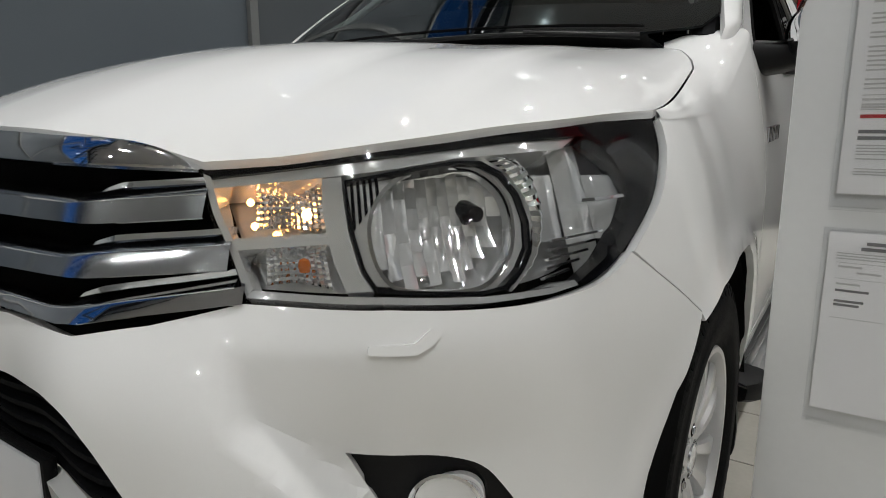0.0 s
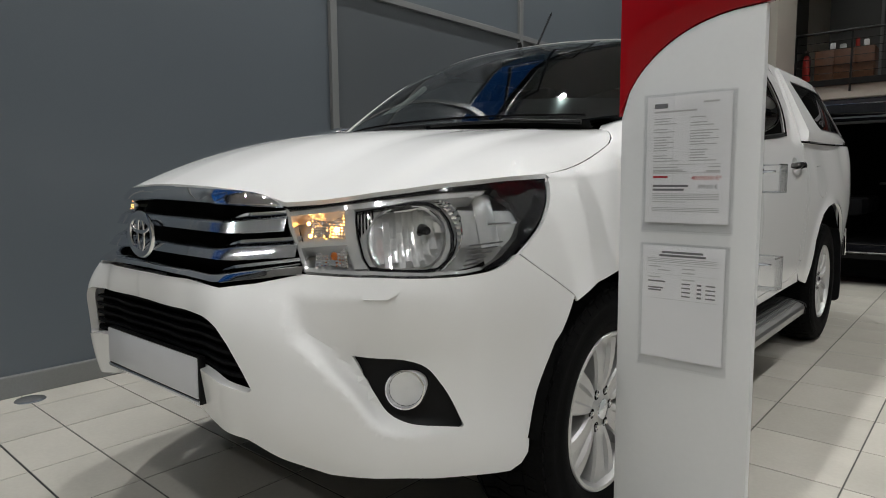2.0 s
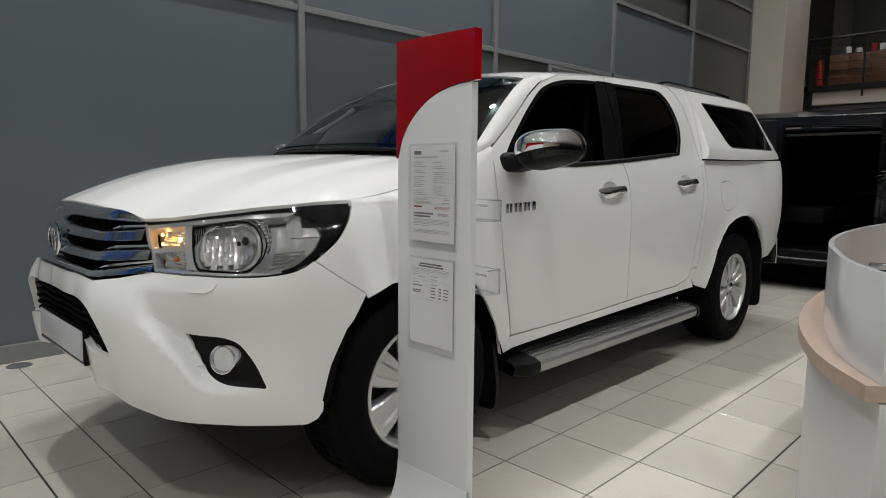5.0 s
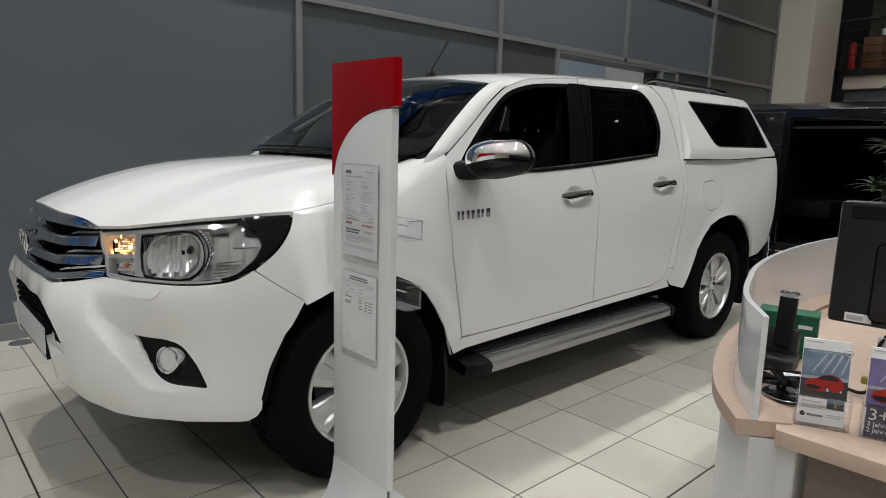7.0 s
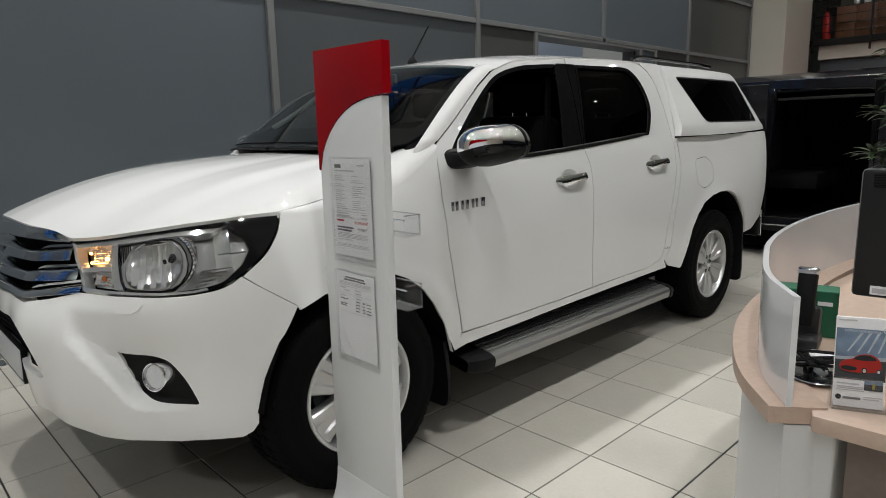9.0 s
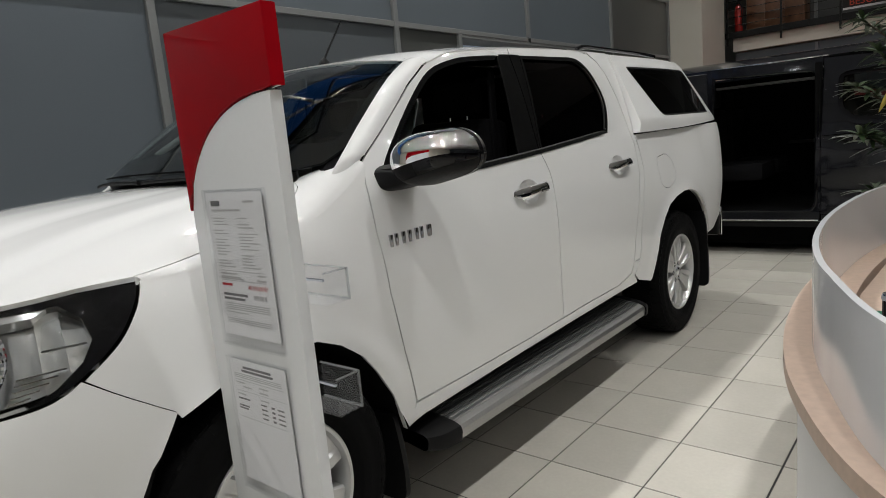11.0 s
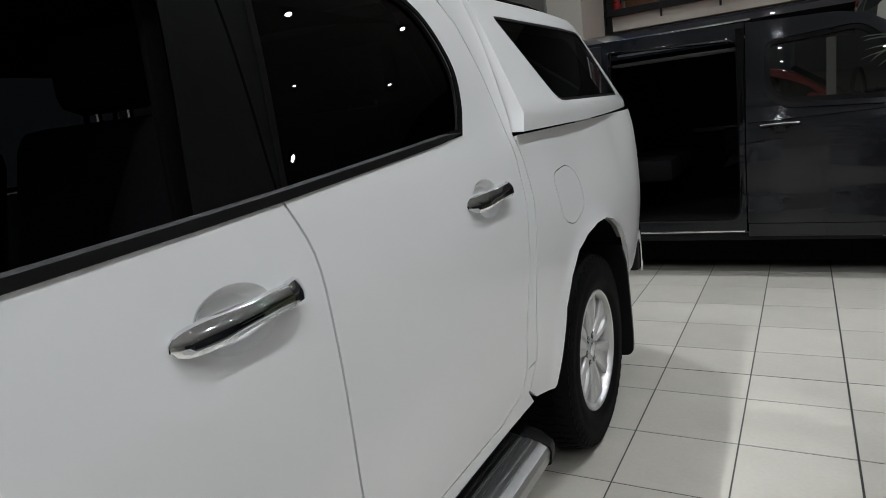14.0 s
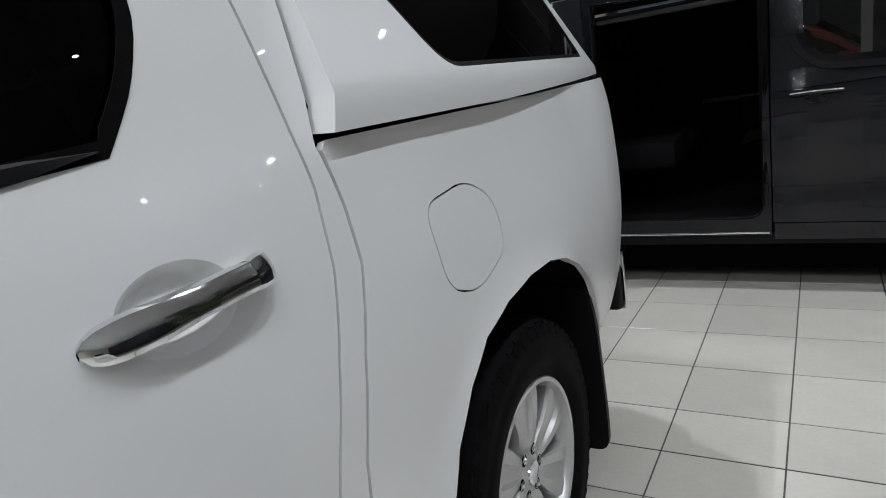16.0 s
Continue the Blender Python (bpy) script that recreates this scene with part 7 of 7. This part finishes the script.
def van_side(x, z, lift=0.0):
    """The van's flank, facing the pickup: bowed at the belt, leaning in above it."""
    y = VY + 0.16 * max(0, z - 1.16) ** 1.3 * 1.2 + 0.05 * max(0, 0.75 - z) ** 2
    y += 0.05 * min(1, (z - 0.92) / 0.26) ** 2 if 0.92 < z else 0.02 * math.exp(-((z - 0.62) / 0.10) ** 2)
    y += 0.35 * max(0, x - 2.9) ** 2 + 0.02 * max(0, -0.9 - x) ** 2
    return (x, y - lift, z)


def van_panel(name, loops, mat, parent, step=0.06, depth=0.02, lift=0.0, label=""):
    bm = sheet(loops, lambda x, z: van_side(x, z, lift), step, 0)
    return part(name, turned_in(bm, lambda p: Vector((0, -1, 0)), depth), mat, parent, label)


OPEN = rounded([(0.345, 0.435), (1.215, 0.435), (1.225, 0.60), (1.235, 1.50), (1.205, 1.665), (0.345, 1.705)], [0, 0.10, 0.03, 0.08, 0.06, 0])
outer = [(-1.55, 0.36), (-1.15, 0.34), (-1.10, 0.60), (-0.95, 0.74), (-0.75, 0.78), (-0.55, 0.74), (-0.40, 0.60), (-0.36, 0.33), (1.262, 0.33), (1.262, 1.78), (0.30, 1.80), (-1.45, 1.80), (-1.58, 1.5)]
body_v = van_panel("body_side", [outer, OPEN], VAN_PAINT, van)
F_OUT = [(1.270, 0.40), (2.42, 0.385), (2.46, 0.62), (2.52, 1.18), (2.20, 1.56), (1.98, 1.715), (1.80, 1.755), (1.270, 1.775)]
FWIN = rounded([(1.40, 1.62), (1.40, 1.33), (1.50, 1.225), (2.40, 1.175), (2.10, 1.52), (1.93, 1.655)], [0.06, 0.10, 0.08, 0.05, 0.05, 0.06])
fdoor = van_panel("front_door", [F_OUT, FWIN], VAN_PAINT, van, label="anthracite front door with a chrome-edged handle")
van_panel("window_seal", [shrink(FWIN, -0.012), shrink(FWIN, 0.022)], GLOSS_BLACK, fdoor, 0.05, 0.004, 0.003)
van_panel("window_pane", [shrink(FWIN, -0.005)], clear_glass("van_glass", (0.09, 0.10, 0.10), 0.05), fdoor, 0.1, 0, -0.012)
van_panel("window_surround", [shrink(FWIN, -0.045), shrink(FWIN, -0.012)], VAN_PAINT, fdoor, 0.05, 0.01, 0.014)
van_panel("belt_crease", [[(1.28, 1.100), (2.50, 1.130), (2.50, 1.150), (1.28, 1.122)]], VAN_PAINT, fdoor, 0.06, 0.006, 0.010)
van_panel("low_crease", [[(1.28, 0.560), (2.44, 0.575), (2.44, 0.600), (1.28, 0.590)]], VAN_PAINT, fdoor, 0.06, 0.006, 0.008)
van_panel("sill", [[(-0.36, 0.275), (2.44, 0.275), (2.42, 0.325), (-0.36, 0.325)]], BLACK_PLASTIC, van, 0.08, 0.05, -0.01)
van_panel("lower_door_trim", [[(1.275, 0.305), (2.42, 0.30), (2.42, 0.382), (1.275, 0.395)]], VAN_PAINT, van, 0.06, 0.02, 0.004)
part("step_rail", boxed((0.35, VY + 0.005, 0.335), (1.25, VY + 0.05, 0.348), 0.003), CHROME, van, "bright sill rail in the sliding door opening")
part("step_plate", boxed((0.35, VY + 0.05, 0.395), (1.22, VY + 0.45, 0.405), 0.003), GLOSS_BLACK, van)
part("roof_rail", boxed((0.30, VY + 0.16, 1.790), (1.30, VY + 0.185, 1.803), 0.004), CHROME, van, "thin bright strip along the roof gutter")
part("door_track", boxed((0.345, VY + 0.16, 1.60), (1.22, VY + 0.22, 1.625), 0.006), STEP_GREY, van)
rows = []
for v in np.linspace(0, 1, 13):
    rows.append([(x, VY + 0.155 + 1.55 * v, 1.795 + 0.10 * (1 - (2 * v - 1) ** 4)) for x in np.linspace(-1.5, 2.0, 10)])
part("roof", turned_in(grid_mesh(rows), lambda p: Vector((0, 0, 1)), 0), VAN_PAINT, van)
rows = [[(x, VY + 0.15 + 1.56 * v, z - 0.02 * abs(2 * v - 1) ** 2) for x, z in ((2.0, 1.86), (2.25, 1.62), (2.62, 1.28))] for v in np.linspace(0, 1, 7)]
part("windscreen", turned_in(grid_mesh(rows), lambda p: Vector((1, 0, 1)), 0), WINDSCREEN_GLASS, van)
nose = extruded(rounded([(2.44, 0.30), (2.52, 1.18), (2.62, 1.26), (3.10, 1.08), (3.32, 0.88), (3.36, 0.35)], 0.08), 0, 1.7, "y")
part("nose", moved(nose, Matrix.Translation((0, VY + 0.09, 0))), VAN_PAINT, van)
part("far_side", joined(boxed((-1.5, VY + 1.78, 0.33), (2.45, VY + 1.83, 1.15)), boxed((-1.5, VY + 1.78, 1.15), (1.30, VY + 1.83, 1.78)), boxed((1.30, VY + 1.78, 1.68), (2.0, VY + 1.83, 1.78))), VAN_PAINT, van, smooth=False)
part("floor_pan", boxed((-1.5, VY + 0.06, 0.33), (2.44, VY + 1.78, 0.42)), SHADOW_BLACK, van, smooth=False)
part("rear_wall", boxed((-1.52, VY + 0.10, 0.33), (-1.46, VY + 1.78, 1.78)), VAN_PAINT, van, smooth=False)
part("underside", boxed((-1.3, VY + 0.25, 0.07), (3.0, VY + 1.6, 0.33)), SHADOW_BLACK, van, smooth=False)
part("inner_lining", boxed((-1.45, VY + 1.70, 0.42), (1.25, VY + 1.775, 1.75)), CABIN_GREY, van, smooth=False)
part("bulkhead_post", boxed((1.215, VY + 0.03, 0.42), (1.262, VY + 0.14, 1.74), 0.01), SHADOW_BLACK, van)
part("sliding_door", boxed((-0.62, VY - 0.085, 0.38), (0.335, VY - 0.035, 1.76), 0.02), VAN_PAINT, van, "open sliding door pushed to the rear")
for y in (VY + 0.35, VY + 1.05):
    st = new("van_seat")
    st.parent = van
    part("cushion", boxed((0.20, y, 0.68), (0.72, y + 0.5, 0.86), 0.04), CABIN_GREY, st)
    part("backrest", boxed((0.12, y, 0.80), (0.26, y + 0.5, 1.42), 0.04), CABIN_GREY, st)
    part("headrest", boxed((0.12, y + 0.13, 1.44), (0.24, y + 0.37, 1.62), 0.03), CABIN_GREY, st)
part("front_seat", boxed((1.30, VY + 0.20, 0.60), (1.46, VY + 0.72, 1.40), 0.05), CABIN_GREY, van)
part("opening_seal", tube([(x, VY + 0.012 + 0.19 * max(0, z - 1.16) ** 1.3, z) for x, z in shrink(OPEN, -0.012) + shrink(OPEN, -0.012)[:1]], 0.012, 6), GLOSS_BLACK, van)
part("armrest", boxed((0.70, VY + 1.60, 0.98), (1.15, VY + 1.69, 1.01), 0.008), STEP_GREY, van)
part("lining_panel", extruded([(0.95, 0.62), (1.20, 0.70), (1.20, 0.92), (1.14, 0.92)], VY + 1.66, VY + 1.69, "y"), STEP_GREY, van)
part("seat_side_card", boxed((0.98, VY + 1.55, 0.75), (1.20, VY + 1.60, 1.0), 0.01), BLACK_PLASTIC, van)
part("steering_wheel", tube([(1.95 + 0.05 * math.cos(a), VY + 0.50 + 0.18 * math.cos(a), 1.20 + 0.18 * math.sin(a)) for a in np.linspace(0, 2 * math.pi, 25)], 0.014, 8), BLACK_PLASTIC, van)
part("dashboard", boxed((2.0, VY + 0.16, 0.85), (2.5, VY + 1.6, 1.19), 0.05), CABIN_GREY, van)
hp = [van_side(x, 1.075 + 0.004 * math.sin(math.pi * (x - 1.36) / 0.235), 0.028 + 0.012 * math.sin(math.pi * (x - 1.36) / 0.235)) for x in np.linspace(1.36, 1.595, 14)]
vh = part("door_handle", tube(hp, [0.008] + [0.012] * 12 + [0.008], 10), VAN_PAINT, fdoor, "body-coloured handle with chrome edge")
part("chrome_edge", tube([(x, y - 0.010, z + 0.004) for x, y, z in hp], 0.0035, 6), CHROME, fdoor)
part("handle_cup", moved(lathe([(0.001, 0.0), (0.05, -0.002), (0.058, 0.003)], 28, "y"), Matrix.Translation((1.478, VY - 0.004, 1.055)) @ Matrix.Diagonal((1, 1, 0.62, 1))), GLOSS_BLACK, fdoor)
part("van_aerial", tube([(1.92, VY + 0.75, 1.89), (1.66, VY + 0.75, 2.03)], [0.007, 0.004], 8), BLACK_PLASTIC, van)
for x in (-0.75, 2.62):
    wl = new("wheel")
    wl.parent = van
    wl.matrix_basis = pose(x, VY + 0.14, 0.335, 0, 0, -90)
    part("tyre", lathe([(0.20, 0.09), (0.30, 0.105), (0.335, 0.08), (0.335, -0.08), (0.30, -0.10), (0.20, -0.10)], 40, "x"), RUBBER, wl)
    part("rim", lathe([(0.20, 0.08), (0.17, 0.05), (0.05, 0.06), (0.001, 0.062)], 40, "x"), ALLOY, wl)
    wl2 = copy_thing(wl, pose(x, VY + 1.66, 0.335, 0, 0, 90))
    wl2.parent = van

# ---- the red car beyond the van ----
redcar = thing("red_car", "red hatchback glimpsed beyond the van", "car", at=(0.80, 12.35, 0), turn=180)
prof = [(-1.9, 0.35), (-2.0, 0.75), (-1.7, 1.02), (-1.2, 1.10), (-0.55, 1.52), (0.5, 1.55), (1.4, 1.25), (1.9, 0.98), (2.1, 0.70), (2.08, 0.35)]
rb = part("body", extruded(smooth_loop([(x, z) for x, z in prof], 4), -0.85, 0.85, "y", bevel=0.05), RED_PAINT, redcar)
part("side_window", extruded(smooth_loop([(-0.95, 1.08), (-0.45, 1.44), (0.4, 1.47), (1.05, 1.22), (0.9, 1.08)], 4), -0.858, -0.852, "y"), GLOSS_BLACK, redcar)
part("windscreen", extruded([(-1.26, 1.10), (-0.66, 1.50), (-0.72, 1.545), (-1.34, 1.125)], -0.70, 0.70, "y"), GLOSS_BLACK, redcar)
part("side_window", extruded(smooth_loop([(-0.95, 1.08), (-0.45, 1.44), (0.4, 1.47), (1.05, 1.22), (0.9, 1.08)], 4), 0.852, 0.858, "y"), GLOSS_BLACK, redcar)
for y in (-0.92, 0.92):
    part("door_mirror", boxed((-0.98, y - 0.09, 1.05), (-0.86, y + 0.09, 1.17), 0.03), RED_PAINT, redcar)
for x in (-1.3, 1.35):
    for y in (-0.80, 0.80):
        part("tyre", moved(lathe([(0.18, 0.09), (0.29, 0.10), (0.32, 0.07), (0.32, -0.07), (0.18, -0.09)], 32, "y"), pose(x, y, 0.32)), RUBBER, redcar)
structure("hall_post", boxed((1.86, 10.85, 0), (1.96, 10.95, 2.1), 0.005), PLASTER, "slim pale post behind the van", "post")

# ---- the oleander in its tub ----
plant = thing("oleander", "potted oleander with narrow green leaves behind the counter", "plant", at=(2.36, 4.15, 0))
part("tub", lathe([(0.001, 0.0), (0.19, 0.0), (0.23, 0.36), (0.245, 0.38), (0.225, 0.385), (0.20, 0.35), (0.001, 0.34)], 32), BROWN_LAMINATE, plant, "taupe plant tub")
rp = random.Random(11)
stems = []
tips = [(-0.46, -0.55, 1.20), (-0.40, -0.48, 1.56), (-0.30, -0.60, 1.72), (-0.50, -0.30, 1.42), (-0.10, -0.35, 1.85), (0.22, -0.25, 1.75), (0.35, 0.1, 1.55), (-0.25, 0.15, 1.70), (-0.20, -0.62, 1.00), (0.10, 0.35, 1.6), (-0.42, -0.40, 0.92), (-0.05, -0.55, 1.45), (-0.50, -0.15, 1.75)]
leaves = bmesh.new()
yellow = bmesh.new()


def leaf(bm, base, way, up, length, width):
    w = Vector(way).normalized()
    side = w.cross(up)
    side = side.normalized() if side.length > 1e-3 else Vector((1, 0, 0))
    nrm = side.cross(w)
    prev = None
    for k in range(6):
        t = k / 5
        c = Vector([float(v) for v in base]) + w * length * t - Vector((0, 0, 1)) * 0.25 * length * t * t
        hw = width * math.sin(math.pi * min(1, 0.08 + 0.92 * t)) ** 0.8 * 0.5
        row = [bm.verts.new(c - side * hw + nrm * hw * 0.35), bm.verts.new(c), bm.verts.new(c + side * hw + nrm * hw * 0.35)]
        if prev:
            bm.faces.new((prev[0], prev[1], row[1], row[0]))
            bm.faces.new((prev[1], prev[2], row[2], row[1]))
        prev = row


for tx, ty, tz in tips:
    line = curve([(rp.uniform(-0.05, 0.05), rp.uniform(-0.05, 0.05), 0.33), (tx * 0.25, ty * 0.25, 0.33 + (tz - 0.33) * 0.5), (tx * 0.65, ty * 0.65, 0.33 + (tz - 0.33) * 0.85), (tx, ty, tz)], 8)
    part("stem", tube([tuple(p) for p in line], list(np.linspace(0.011, 0.004, len(line))), 6), BARK, plant)
    for i in range(9, len(line)):
        for k in range(7):
            a = rp.uniform(0, 2 * math.pi)
            d = Vector((math.cos(a), math.sin(a), rp.uniform(-0.2, 0.9)))
            leaf(leaves, line[i], d, Vector((0, 0, 1)), rp.uniform(0.09, 0.15), rp.uniform(0.016, 0.026))
    for k in range(7):
        a = 2 * math.pi * k / 7 + rp.uniform(-0.3, 0.3)
        d = Vector((math.cos(a), math.sin(a), rp.uniform(0.0, 0.9)))
        leaf(leaves, line[-1], d, Vector((0, 0, 1)), rp.uniform(0.10, 0.16), rp.uniform(0.018, 0.028))
leaf(yellow, (-0.33, -0.50, 1.42), (-0.4, 0, -0.6), Vector((0, 1, 0)), 0.12, 0.026)
tagged(part("foliage", leaves, LEAF, plant, "narrow dark green leaves"), kind="stuff")
part("yellow_leaf", yellow, LEAF_YELLOW, plant, "single yellow leaf")
